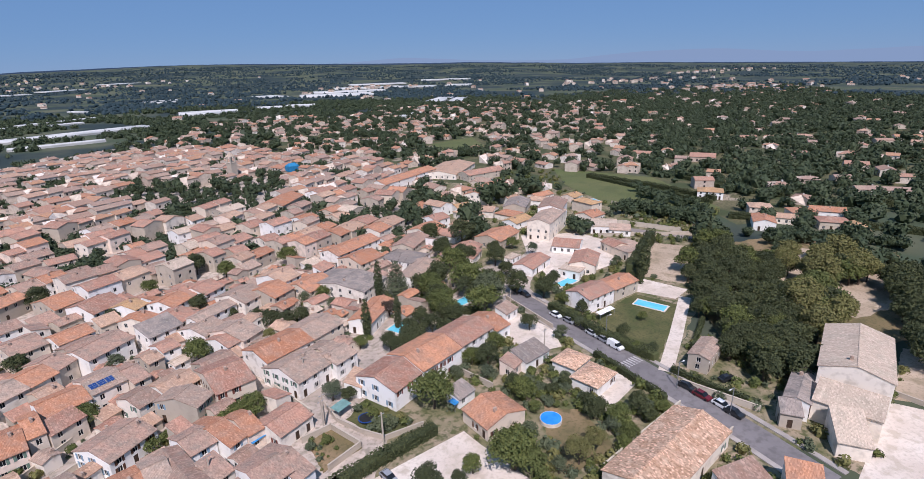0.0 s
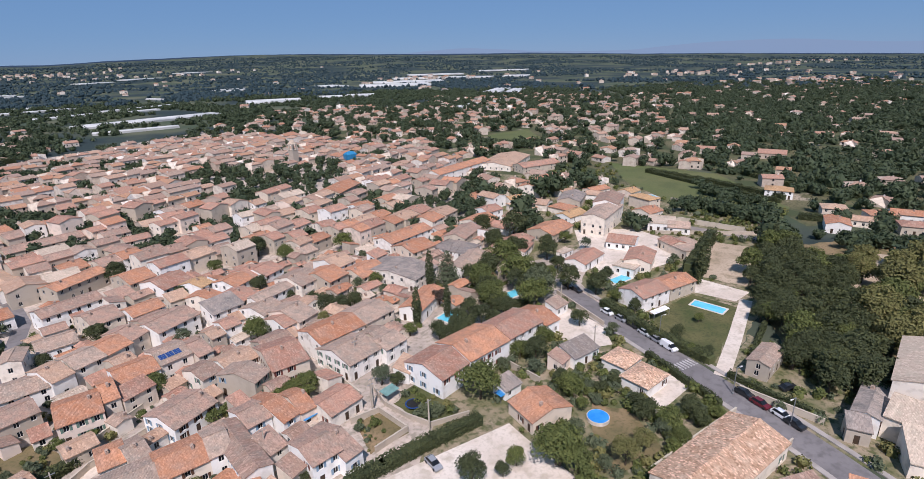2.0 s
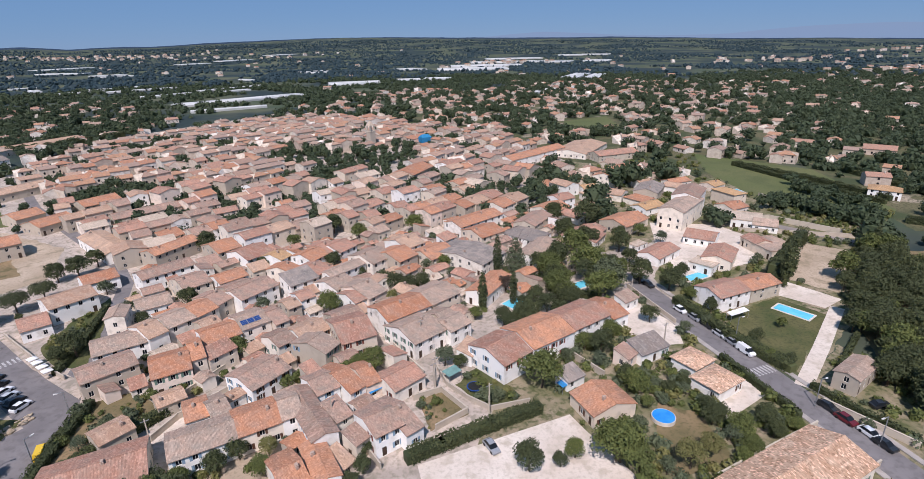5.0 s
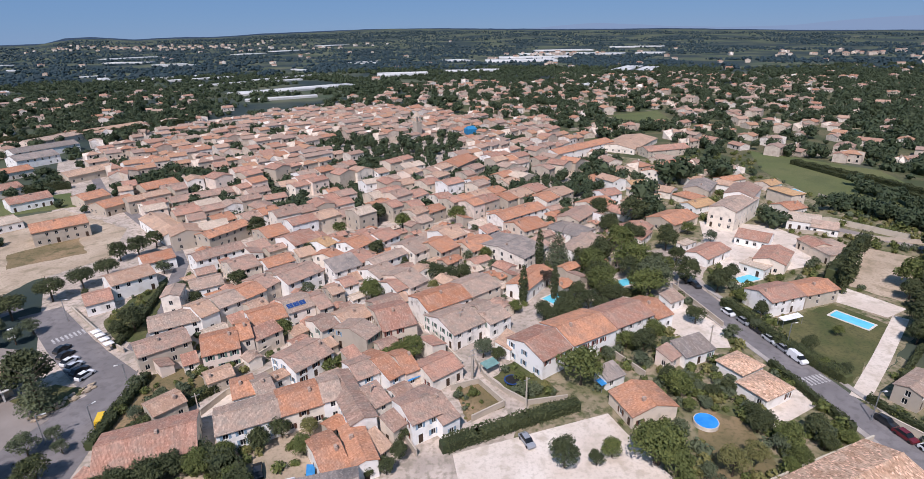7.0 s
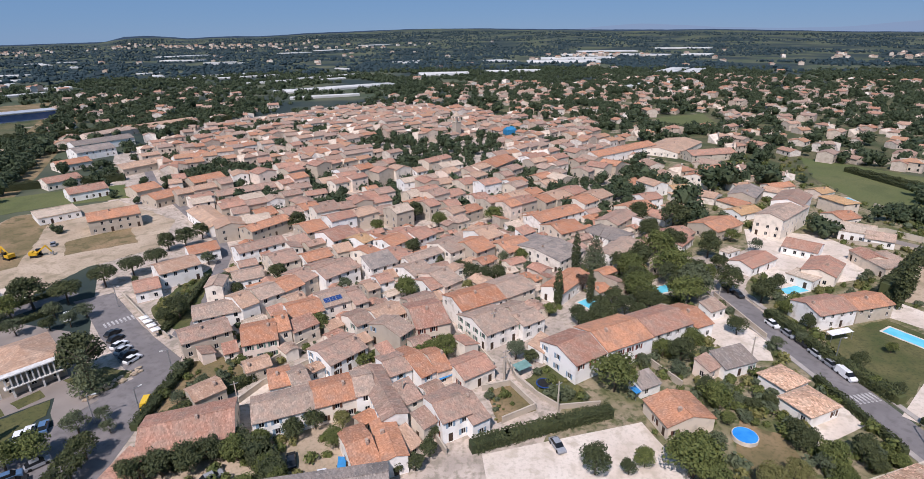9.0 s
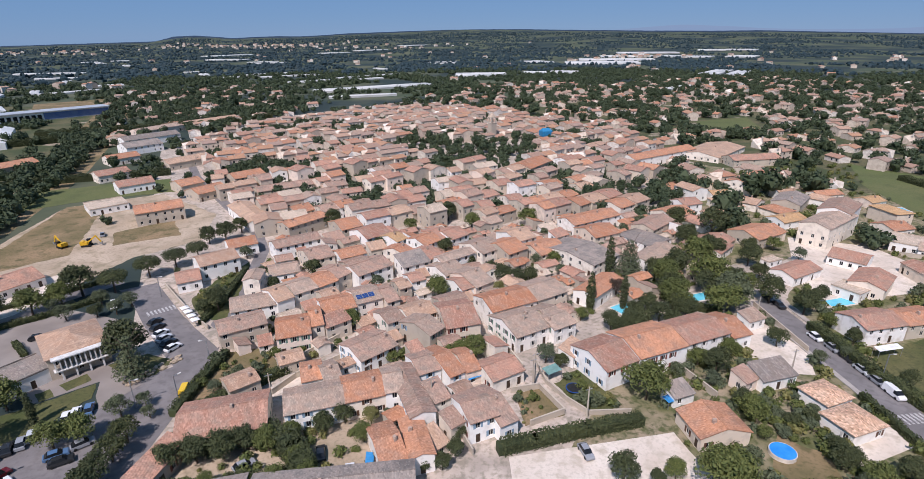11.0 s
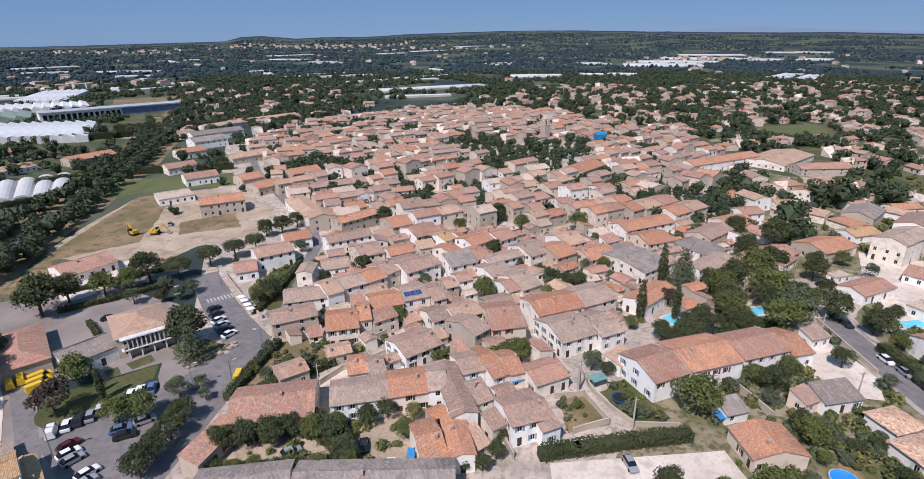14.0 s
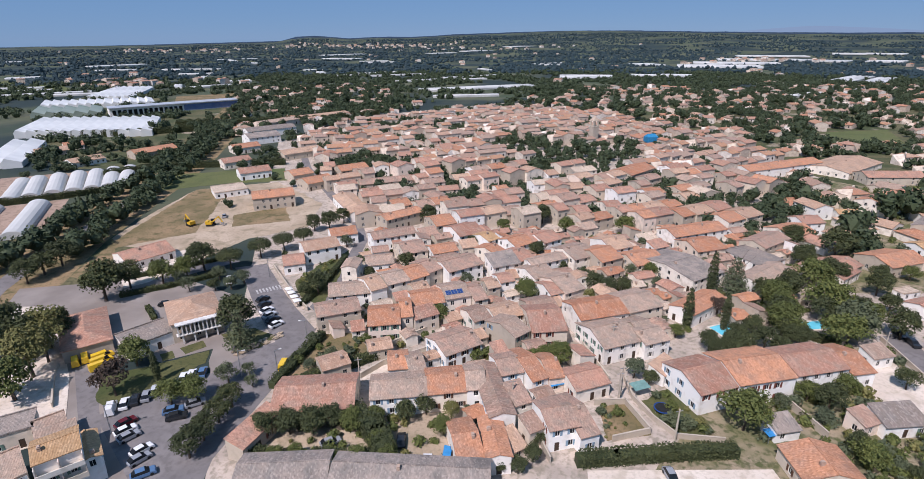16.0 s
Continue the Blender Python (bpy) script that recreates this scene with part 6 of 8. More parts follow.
tree("round", 71.1, 152.5, 1.31)
tree("dry", -144.5, 75.4, 1.82)
tree("dark", 64.4, 192.6, 1.25)
tree("dark", 101.0, 261.4, 1.39)
tree("dark", 70.0, 183.0, 1.28)
tree("dark", 85.2, 209.4, 1.46)
tree("dark", 75.3, 218.6, 1.24)
tree("dark", 72.7, 182.1, 1.14)
tree("dark", 68.1, 181.0, 1.13)
tree("dark", 94.7, 244.5, 1.30)
tree("dark", 81.7, 218.6, 1.34)
tree("dark", 66.0, 193.3, 1.33)
tree("dark", 67.2, 212.3, 1.44)
tree("dark", 92.0, 212.9, 1.41)
tree("dark", -117.9, 124.0, 0.70)
tree("olive", -113.6, 126.0, 0.97)
tree("olive", -132.9, 125.5, 0.88)
tree("olive", -122.2, 131.2, 1.10)
tree("olive", -125.2, 121.2, 1.07)
tree("shrub", 178.4, 223.8, 0.96)
tree("shrub", 171.6, 211.3, 1.37)
tree("shrub", 175.4, 214.3, 1.40)
tree("shrub", 175.4, 211.5, 1.16)
tree("shrub", 181.8, 217.1, 1.19)
tree("shrub", 182.5, 212.9, 1.18)
tree("shrub", 182.1, 209.7, 1.40)
tree("shrub", 182.0, 207.0, 1.16)
tree("shrub", 180.9, 202.7, 1.14)
tree("shrub", 180.9, 199.7, 1.59)
tree("shrub", 183.9, 200.3, 1.37)
tree("shrub", 183.7, 198.7, 0.91)
tree("shrub", 184.5, 196.8, 1.59)
tree("shrub", 182.5, 191.0, 1.56)
tree("shrub", 186.4, 192.1, 1.35)
tree("shrub", 190.0, 194.9, 1.37)
tree("shrub", 191.9, 193.7, 1.15)
tree("shrub", 187.3, 187.3, 1.34)
tree("shrub", 188.1, 185.8, 1.34)
tree("shrub", 190.6, 185.8, 1.57)
tree("shrub", 193.4, 186.4, 1.36)
tree("shrub", 190.2, 179.2, 1.10)
tree("shrub", 62.0, 101.5, 1.02)
tree("shrub", 58.1, 92.5, 0.96)
tree("shrub", 56.1, 96.6, 1.09)
tree("shrub", 56.1, 88.4, 0.83)
tree("shrub", 54.5, 89.3, 1.04)
tree("shrub", 55.7, 99.2, 0.99)
tree("shrub", 54.9, 95.1, 0.86)
tree("shrub", 63.7, 97.3, 1.12)
tree("shrub", 49.6, 97.4, 0.75)
tree("shrub", 53.3, 100.0, 0.99)
tree("shrub", 57.4, 102.6, 1.02)
tree("shrub", 57.5, 93.0, 1.29)
tree("shrub", 61.3, 94.8, 0.99)
tree("shrub", 55.1, 90.0, 1.05)
tree("dark", 206.9, 247.6, 1.24)
tree("round", 201.3, 236.7, 1.42)
tree("dark", 201.9, 233.1, 1.52)
tree("dark", 203.4, 230.0, 1.29)
tree("round", 208.9, 233.4, 1.10)
tree("dark", 198.3, 217.3, 1.55)
tree("round", 202.8, 219.5, 1.37)
tree("round", 205.7, 220.6, 1.48)
tree("round", 205.9, 215.8, 1.05)
tree("dark", 205.0, 211.0, 1.14)
tree("dark", 205.9, 209.4, 1.04)
tree("round", 210.4, 210.7, 1.05)
tree("dark", 210.7, 206.6, 1.14)
tree("dark", 207.7, 201.0, 0.92)
tree("dark", 206.8, 197.0, 1.11)
tree("dark", 200.7, 189.1, 1.17)
tree("round", 194.5, 159.2, 0.98)
tree("dark", 208.0, 143.4, 1.35)
tree("olive", 258.4, 177.8, 1.70)
tree("olive", 227.2, 136.5, 1.78)
tree("olive", 218.5, 171.6, 1.51)
tree("olive", 240.3, 128.7, 1.83)
tree("dark", 305.6, 156.8, 1.92)
tree("round", 227.5, 190.3, 1.36)
tree("round", 288.9, 148.2, 1.37)
tree("dark", 224.9, 138.1, 1.12)
tree("dark", 246.1, 148.3, 1.62)
tree("olive", 234.2, 163.3, 1.55)
tree("dark", 207.9, 143.7, 1.26)
tree("round", 264.4, 152.3, 1.82)
tree("olive", 281.9, 168.7, 2.18)
tree("round", 253.3, 152.4, 1.56)
tree("olive", 221.8, 155.6, 1.36)
tree("dark", 220.6, 138.9, 1.02)
tree("dark", 63.1, 82.1, 0.69)
tree("dark", 62.1, 85.1, 0.66)
tree("olive", 62.7, 76.3, 0.89)
tree("dark", 71.1, 76.2, 0.70)
tree("round", 61.1, 71.1, 0.57)
tree("dark", 61.4, 93.7, 0.55)
tree("dark", 57.6, 92.8, 0.54)
tree("round", 43.5, 91.7, 0.56)
tree("round", 50.6, 88.5, 0.56)
tree("olive", 43.8, 79.9, 1.04)
tree("olive", 45.6, 70.3, 0.72)
tree("olive", 40.8, 90.7, 0.60)
tree("round", 76.7, 77.1, 0.54)
tree("dark", 91.4, 98.4, 0.52)
tree("dark", 90.0, 108.9, 0.65)
tree("olive", 82.2, 119.2, 0.66)
tree("dark", 119.4, 140.7, 0.68)
tree("olive", 123.1, 155.6, 0.77)
tree("dark", 90.9, 148.9, 0.90)
tree("round", 86.5, 134.2, 0.72)
tree("dark", 87.6, 125.9, 0.75)
tree("olive", 99.4, 179.1, 1.06)
tree("round", 95.4, 189.5, 0.92)
tree("dark", 84.7, 183.7, 1.10)
tree("dark", 79.2, 161.9, 1.06)
tree("dark", 69.8, 156.4, 1.14)
tree("dark", -203.1, 275.3, 0.84)
tree("round", -219.4, 271.2, 1.10)
tree("round", -216.8, 291.1, 0.89)
tree("dark", -230.4, 305.8, 0.80)
tree("round", -269.3, 326.4, 0.88)
tree("dark", -164.8, 240.6, 0.72)
tree("dark", -228.7, 276.9, 0.88)
tree("dark", -238.4, 307.8, 0.81)
tree("round", -173.2, 262.7, 0.77)
tree("dark", -205.9, 286.1, 0.86)
tree("round", -183.5, 251.5, 0.88)
tree("round", -168.4, 274.9, 1.13)
tree("dark", -234.9, 314.1, 0.96)
tree("dark", -244.9, 300.0, 1.35)
tree("round", -174.2, 269.9, 0.68)
tree("dark", -209.9, 260.8, 0.94)
tree("round", -205.6, 266.3, 0.71)
tree("dark", -228.5, 314.6, 1.22)
tree("round", -167.1, 257.1, 0.86)
tree("round", -217.5, 305.2, 1.05)
tree("dark", -213.6, 295.1, 1.27)
tree("round", -222.8, 334.6, 1.12)
tree("round", -212.0, 281.0, 1.23)
tree("round", -199.1, 312.1, 0.90)
tree("dark", -182.9, 277.0, 0.93)
tree("round", -166.1, 268.8, 0.78)
tree("dark", -342.2, 259.8, 1.19)
tree("dark", -346.8, 274.5, 1.07)
tree("dark", -281.5, 266.3, 1.08)
tree("dark", -283.5, 304.8, 1.30)
tree("dark", -372.5, 271.5, 1.60)
tree("dark", -286.0, 262.9, 1.22)
tree("dark", -328.3, 297.0, 1.54)
tree("dark", -356.5, 253.7, 1.67)
tree("dark", -321.6, 300.9, 1.53)
tree("dark", -380.0, 292.7, 1.33)
tree("dark", -347.3, 295.3, 1.42)
tree("dark", -281.9, 285.4, 1.26)
tree("dark", -346.8, 249.8, 1.19)
tree("dark", -314.9, 236.6, 1.10)
tree("dark", -349.8, 281.8, 1.09)
tree("dark", -306.0, 300.6, 1.49)
tree("dark", -333.8, 250.6, 1.31)
tree("dark", -269.5, 281.7, 1.09)
tree("dark", -324.3, 257.2, 1.15)
tree("dark", -294.1, 286.8, 1.14)
tree("dark", -363.8, 264.9, 1.72)
tree("dark", -337.9, 292.9, 1.09)
tree("dark", -293.9, 255.2, 1.35)
tree("dark", -379.1, 303.0, 1.18)
tree("dark", -280.9, 264.7, 1.48)
tree("dark", -340.4, 305.8, 1.43)
tree("dark", -367.9, 260.0, 1.72)
tree("dark", -365.8, 319.4, 1.34)
tree("dark", -372.8, 288.1, 1.63)
tree("dark", -287.3, 299.1, 1.44)
tree("dark", -355.4, 245.9, 1.20)
tree("dark", -369.2, 303.3, 1.49)
tree("dark", -348.6, 288.6, 1.41)
tree("dark", -319.6, 268.4, 1.31)
tree("dark", -319.2, 249.3, 1.27)
tree("dark", -351.1, 305.5, 1.45)
tree("dark", -270.1, 288.4, 1.24)
tree("dark", -310.6, 316.3, 1.23)
tree("dark", -265.9, 282.1, 1.22)
tree("dark", -346.4, 263.4, 1.36)
tree("dark", -267.1, 275.3, 1.47)
tree("dark", -321.6, 261.4, 1.15)
tree("dark", -263.0, 280.5, 1.34)
tree("dark", -283.9, 290.0, 0.99)
tree("dark", -365.7, 270.0, 1.10)
tree("dark", -268.4, 268.5, 1.32)
tree("dark", -297.0, 316.6, 1.36)
tree("dark", -281.5, 265.1, 1.35)
tree("dark", -299.7, 274.6, 1.41)
tree("dark", -284.6, 283.4, 1.54)
tree("dark", -301.3, 306.0, 1.49)
tree("dark", -283.8, 279.9, 1.52)
tree("dark", -276.5, 268.2, 1.34)
tree("dark", -337.0, 479.8, 1.62)
tree("dark", -267.5, 545.8, 1.89)
tree("dark", -342.3, 642.2, 1.50)
tree("dark", -271.7, 552.7, 1.49)
tree("dark", -263.2, 566.6, 1.29)
tree("dark", -243.3, 547.5, 1.65)
tree("dark", -264.2, 559.6, 1.49)
tree("dark", -245.8, 479.5, 1.49)
tree("dark", -352.5, 503.7, 1.70)
tree("dark", -257.6, 463.9, 1.65)
tree("dark", -369.4, 646.9, 2.05)
tree("dark", -378.9, 545.8, 1.60)
tree("dark", -376.0, 647.7, 1.80)
tree("dark", -291.2, 578.1, 2.01)
tree("dark", -320.8, 626.1, 1.45)
tree("dark", -344.1, 540.7, 1.77)
tree("dark", -377.7, 519.5, 1.55)
tree("dark", -338.6, 488.3, 1.64)
tree("dark", -354.2, 606.2, 1.45)
tree("dark", -251.2, 475.3, 1.30)
tree("dark", -329.6, 612.2, 2.15)
tree("dark", -306.7, 479.2, 1.37)
tree("dark", -358.2, 578.8, 1.64)
tree("dark", -254.4, 526.7, 1.41)
tree("dark", -309.6, 487.1, 1.39)
tree("dark", -268.3, 608.3, 1.83)
tree("dark", -312.9, 471.2, 1.76)
tree("dark", -270.4, 513.8, 1.40)
tree("dark", -276.0, 497.8, 1.57)
tree("dark", -239.9, 512.7, 1.17)
tree("dark", -309.8, 488.3, 1.20)
tree("dark", -315.3, 648.9, 2.23)
tree("dark", -322.9, 505.5, 1.65)
tree("dark", -368.0, 635.0, 1.77)
tree("dark", -282.4, 475.2, 1.53)
tree("dark", -395.0, 609.1, 1.75)
tree("dark", -388.6, 557.1, 2.10)
tree("dark", -253.4, 582.3, 1.75)
tree("dark", -327.2, 570.3, 2.04)
tree("dark", -366.8, 633.2, 2.01)
tree("dark", -306.0, 557.3, 1.31)
tree("dark", -230.2, 544.2, 1.83)
tree("dark", -231.8, 516.8, 1.56)
tree("dark", -436.0, 598.8, 2.04)
tree("dark", -315.0, 343.3, 1.45)
tree("dark", -355.2, 403.7, 1.86)
tree("dark", -340.4, 374.2, 1.92)
tree("dark", -356.1, 380.7, 1.80)
tree("dark", -315.7, 366.5, 1.67)
tree("dark", -332.6, 336.5, 1.47)
tree("dark", -329.0, 362.4, 1.86)
tree("dark", -361.1, 369.4, 1.43)
tree("dark", -347.4, 387.0, 1.62)
tree("dark", -359.9, 390.5, 1.65)
tree("dark", -378.6, 369.1, 1.83)
tree("dark", -316.5, 377.0, 1.87)
tree("dark", -381.9, 378.9, 1.67)
tree("dark", -318.0, 384.6, 1.55)
tree("dark", -327.8, 370.3, 1.54)
tree("dark", -357.2, 249.9, 1.36)
tree("dark", -323.4, 216.1, 0.95)
tree("dark", -321.9, 239.6, 1.12)
tree("dark", -335.2, 233.0, 1.14)
tree("dark", -365.3, 253.2, 1.39)
tree("dark", -321.8, 231.1, 1.24)
tree("dark", -342.8, 240.7, 1.16)
tree("dark", -319.7, 237.0, 1.11)
tree("dark", -42.9, 298.5, 1.38)
tree("dark", -41.1, 297.8, 1.27)
tree("dark", -76.4, 389.6, 1.38)
tree("dark", -48.4, 344.6, 1.22)
tree("dark", -22.6, 368.5, 1.80)
tree("dark", 2.9, 407.0, 1.41)
tree("dark", -5.5, 333.6, 1.52)
tree("dark", 6.3, 336.0, 1.18)
tree("dark", -47.9, 402.2, 1.83)
tree("dark", -55.8, 424.9, 1.49)
tree("dark", -38.1, 315.6, 1.00)
tree("dark", -8.2, 390.7, 1.36)
tree("dark", -41.1, 356.2, 1.13)
tree("dark", -54.8, 370.9, 1.18)
tree("dark", -142.5, 286.9, 1.12)
tree("round", -150.2, 287.0, 1.36)
tree("dark", -129.6, 298.4, 1.03)
tree("dark", -142.5, 286.9, 1.12)
tree("dark", -140.0, 298.3, 1.27)
tree("round", -160.6, 299.4, 1.19)
tree("dark", -145.4, 305.7, 1.18)
tree("dark", -134.7, 303.3, 1.16)
tree("round", -156.7, 285.7, 1.14)
tree("dark", 155.2, 524.6, 1.89)
tree("round", 102.7, 452.0, 1.29)
tree("dark", 88.1, 449.4, 1.27)
tree("round", 119.7, 448.2, 1.45)
tree("round", 138.9, 454.8, 1.65)
tree("round", 127.1, 545.0, 1.74)
tree("dark", 139.2, 443.5, 1.61)
tree("dark", 135.5, 511.4, 1.65)
tree("round", 117.1, 516.3, 2.01)
tree("round", 124.9, 505.6, 1.98)
tree("round", 151.1, 520.5, 2.25)
tree("round", 126.6, 489.0, 1.75)
tree("dark", 133.8, 562.8, 1.80)
tree("round", 124.8, 563.0, 1.79)
tree("round", 102.1, 510.3, 1.80)
tree("dark", 111.4, 500.1, 1.42)
tree("dark", 100.1, 519.7, 1.46)
tree("dark", 117.2, 553.3, 1.95)
tree("round", 108.4, 437.4, 1.56)
tree("dark", 138.7, 573.4, 1.63)
tree("round", 104.6, 306.4, 1.25)
tree("dark", 63.9, 271.4, 1.18)
tree("round", 61.8, 250.3, 1.19)
tree("dark", 80.9, 277.3, 1.02)
tree("round", 55.4, 270.5, 0.98)
tree("dark", 66.7, 256.0, 1.22)
tree("round", 92.1, 277.0, 1.34)
tree("round", 87.3, 281.8, 1.35)
tree("round", 73.7, 253.9, 1.31)
tree("dark", 72.4, 264.3, 1.36)
tree("dark", 90.9, 296.3, 1.20)
tree("dark", 86.6, 268.1, 1.00)
tree("round", 86.5, 260.6, 0.97)
tree("dark", 68.7, 248.2, 1.10)
tree("dark", 44.7, 418.1, 1.31)
tree("dark", 38.4, 453.6, 1.58)
tree("dark", 69.8, 441.3, 1.39)
tree("dark", 57.5, 421.3, 1.33)
tree("dark", 46.6, 425.6, 1.34)
tree("dark", 30.1, 405.3, 1.27)
tree("dark", 74.7, 525.8, 1.65)
tree("dark", 71.4, 514.6, 1.62)
tree("dark", 62.5, 499.2, 1.57)
tree("dark", 71.9, 444.4, 1.40)
tree("dark", 71.1, 497.1, 1.74)
tree("dark", 48.9, 525.2, 1.28)
tree("dark", -249.9, 481.6, 1.69)
tree("dark", -183.7, 451.5, 1.69)
tree("dark", -145.3, 560.1, 1.60)
tree("dark", -118.1, 581.2, 1.64)
tree("dark", -251.0, 451.4, 1.43)
tree("dark", -190.3, 432.3, 1.15)
tree("dark", -197.3, 428.4, 1.63)
tree("dark", -257.4, 472.8, 1.49)
tree("dark", -177.7, 469.6, 1.22)
tree("dark", -116.0, 580.5, 1.84)
tree("dark", 127.0, 94.0, 1.24)
tree("dark", 133.6, 97.1, 1.59)
tree("dark", 113.0, 84.2, 1.24)
tree("dark", 156.3, 130.8, 1.62)
tree("dark", 155.8, 119.5, 1.29)
tree("dark", 138.9, 126.6, 1.44)
tree("dark", 118.4, 91.2, 1.19)
tree("dark", 122.0, 83.7, 1.57)
tree("dark", 164.3, 126.5, 1.42)
tree("dark", 137.3, 94.2, 1.24)
tree("dark", 113.4, 73.5, 1.51)
tree("dark", 124.0, 105.5, 1.46)
tree("dark", 145.9, 101.5, 1.63)
tree("dark", 120.0, 91.5, 1.20)
tree("dark", 155.2, 130.8, 1.62)
tree("dark", 117.7, 74.5, 1.49)
tree("dark", 114.7, 86.7, 1.48)
tree("dark", 155.7, 146.3, 1.23)
tree("dark", 128.0, 102.0, 1.58)
tree("dark", 135.4, 120.4, 1.53)
tree("dark", 143.8, 131.0, 1.21)
tree("dark", 137.9, 106.0, 1.60)
tree("dark", 130.7, 91.5, 1.43)
tree("dark", 106.9, 87.3, 1.17)
hedge([(-143.2, 112.2), (-133.3, 122.3), (-124.6, 134.1)], 1.5, 1.6)
hedge([(-152.3, 123.0), (-143.3, 132.9), (-132.3, 146.7)], 1.2, 1.4)
hedge([(-121.2, 103.2), (-128.9, 108.3)], 1.2, 1.6)

tree("dry", -127.7, 73.6, 2.0)
tree("dry", -135.9, 84.3, 1.8)
tree("round", -123.0, 66.0, 1.9)
tree("cypress", -100.6, 82.9, 0.75)

# ---- the rest of the village: rows of houses along the lanes ----
def inside(x, y, poly):
    c = False
    for (ax, ay), (bx, by) in zip(poly, poly[1:] + poly[:1]):
        if (ay > y) != (by > y) and x < (bx - ax) * (y - ay) / (by - ay) + ax:
            c = not c
    return c


def clear_of_trees(x, y):
    return all((x - t[0]) ** 2 + (y - t[1]) ** 2 > 30 for t in TREES) and all((x - t[0]) ** 2 + (y - t[1]) ** 2 > 42 for t in SPOTS)



def free(x, y, rad):
    """Whether a disc is clear of the houses that stand already."""
    for sx, sy, yaw, L, D in SITES:
        if abs(sx - x) > 40 or abs(sy - y) > 40:
            continue
        c, s = math.cos(radians(yaw)), math.sin(radians(yaw))
        u, v = (x - sx) * c + (y - sy) * s, -(x - sx) * s + (y - sy) * c
        if abs(u) < L / 2 + rad and abs(v) < D / 2 + rad:
            return False
    return True


CORE = [(-232, 352), (-225, 470), (-124, 585), (-25, 560), (66, 445), (105, 345), (70, 224), (26, 198), (-26, 172), (-93, 182), (-137, 232)]
PLAZA = [(-45, 325), (-95, 360), (-75, 385), (-5, 395), (25, 350), (-10, 330)]
TONE_PICK = (ORANGE, TERRACOTTA, TERRACOTTA, BROWN, BROWN, GREY, PALE, ORANGE, TERRACOTTA, PALE, CHALK)


def village_rows():
    """Terraces: houses wall to wall in short blocks, each block with its own depth, height and slight turn."""
    r = random.Random(11)
    yaw0 = 40
    c, s = math.cos(radians(yaw0)), math.sin(radians(yaw0))
    v = -50
    while v < 720:
        u, left = -420, 0
        while u < 520:
            if left <= 0:
                left, D0, h0, turn, shift = r.randrange(3, 8), r.uniform(8, 11.5), r.choice((5, 5.5, 6, 6.4, 6.8)), r.uniform(-9, 9), r.uniform(-2, 2)
                gap = True
            left -= 1
            L = r.uniform(5.5, 11)
            x, y = (u + L / 2) * c - (v + shift) * s, (u + L / 2) * s + (v + shift) * c
            y += 5 * math.sin(u * 0.02 + v * 0.03)
            if inside(x, y, CORE) and not inside(x, y, PLAZA) and r.random() < 0.93 and free(x, y, 3.4) and clear_of_trees(x, y):
                yaw = yaw0 + 9 * noise.noise(Vector((x * 0.012, y * 0.012, 4))) + turn
                h = h0 + r.uniform(-0.9, 0.9) - (1.6 if r.random() < 0.12 else 0)
                if x * x + y * y < 315 ** 2:
                    cross = r.random() < 0.13
                    house(x, y, yaw + 90 * cross, *((D0, L + 0.2) if cross else (L + 0.3, D0)), h + 0.5 * cross, r.choice(TONE_PICK), detail=0.5, slope=0.27)
                else:
                    cross = r.random() < 0.15
                    far_house(x, y, yaw + 90 * cross, *((D0, L + 0.2) if cross else (L + 0.3, D0)), h + 0.5 * cross, slope=0.27)
            elif inside(x, y, CORE) and free(x, y, 2.0):
                tree(r.choice(("dark", "round", "round")), x, y, r.uniform(0.8, 1.4))
            u += L
            if left <= 0:
                u += r.choice((0, 2.5, 4))
        v += r.uniform(10.4, 12.4)


# ---- sheds, annexes and shrubs in the gaps between the near houses ----
NEAR_TOWN = [(-60, 92), (-72, 112), (-92, 178), (-30, 200), (70, 226), (62, 160), (14, 128), (0, 105), (-14, 78), (-30, 90)]


def near_line(x, y, gap):
    for pts, w in STRIPS:
        for (ax, ay), (bx, by) in zip(pts[:-1], pts[1:]):
            L2 = (bx - ax) ** 2 + (by - ay) ** 2
            t = max(0, min(1, ((x - ax) * (bx - ax) + (y - ay) * (by - ay)) / L2))
            if math.hypot(x - ax - t * (bx - ax), y - ay - t * (by - ay)) < w / 2 + gap:
                return True
    return False


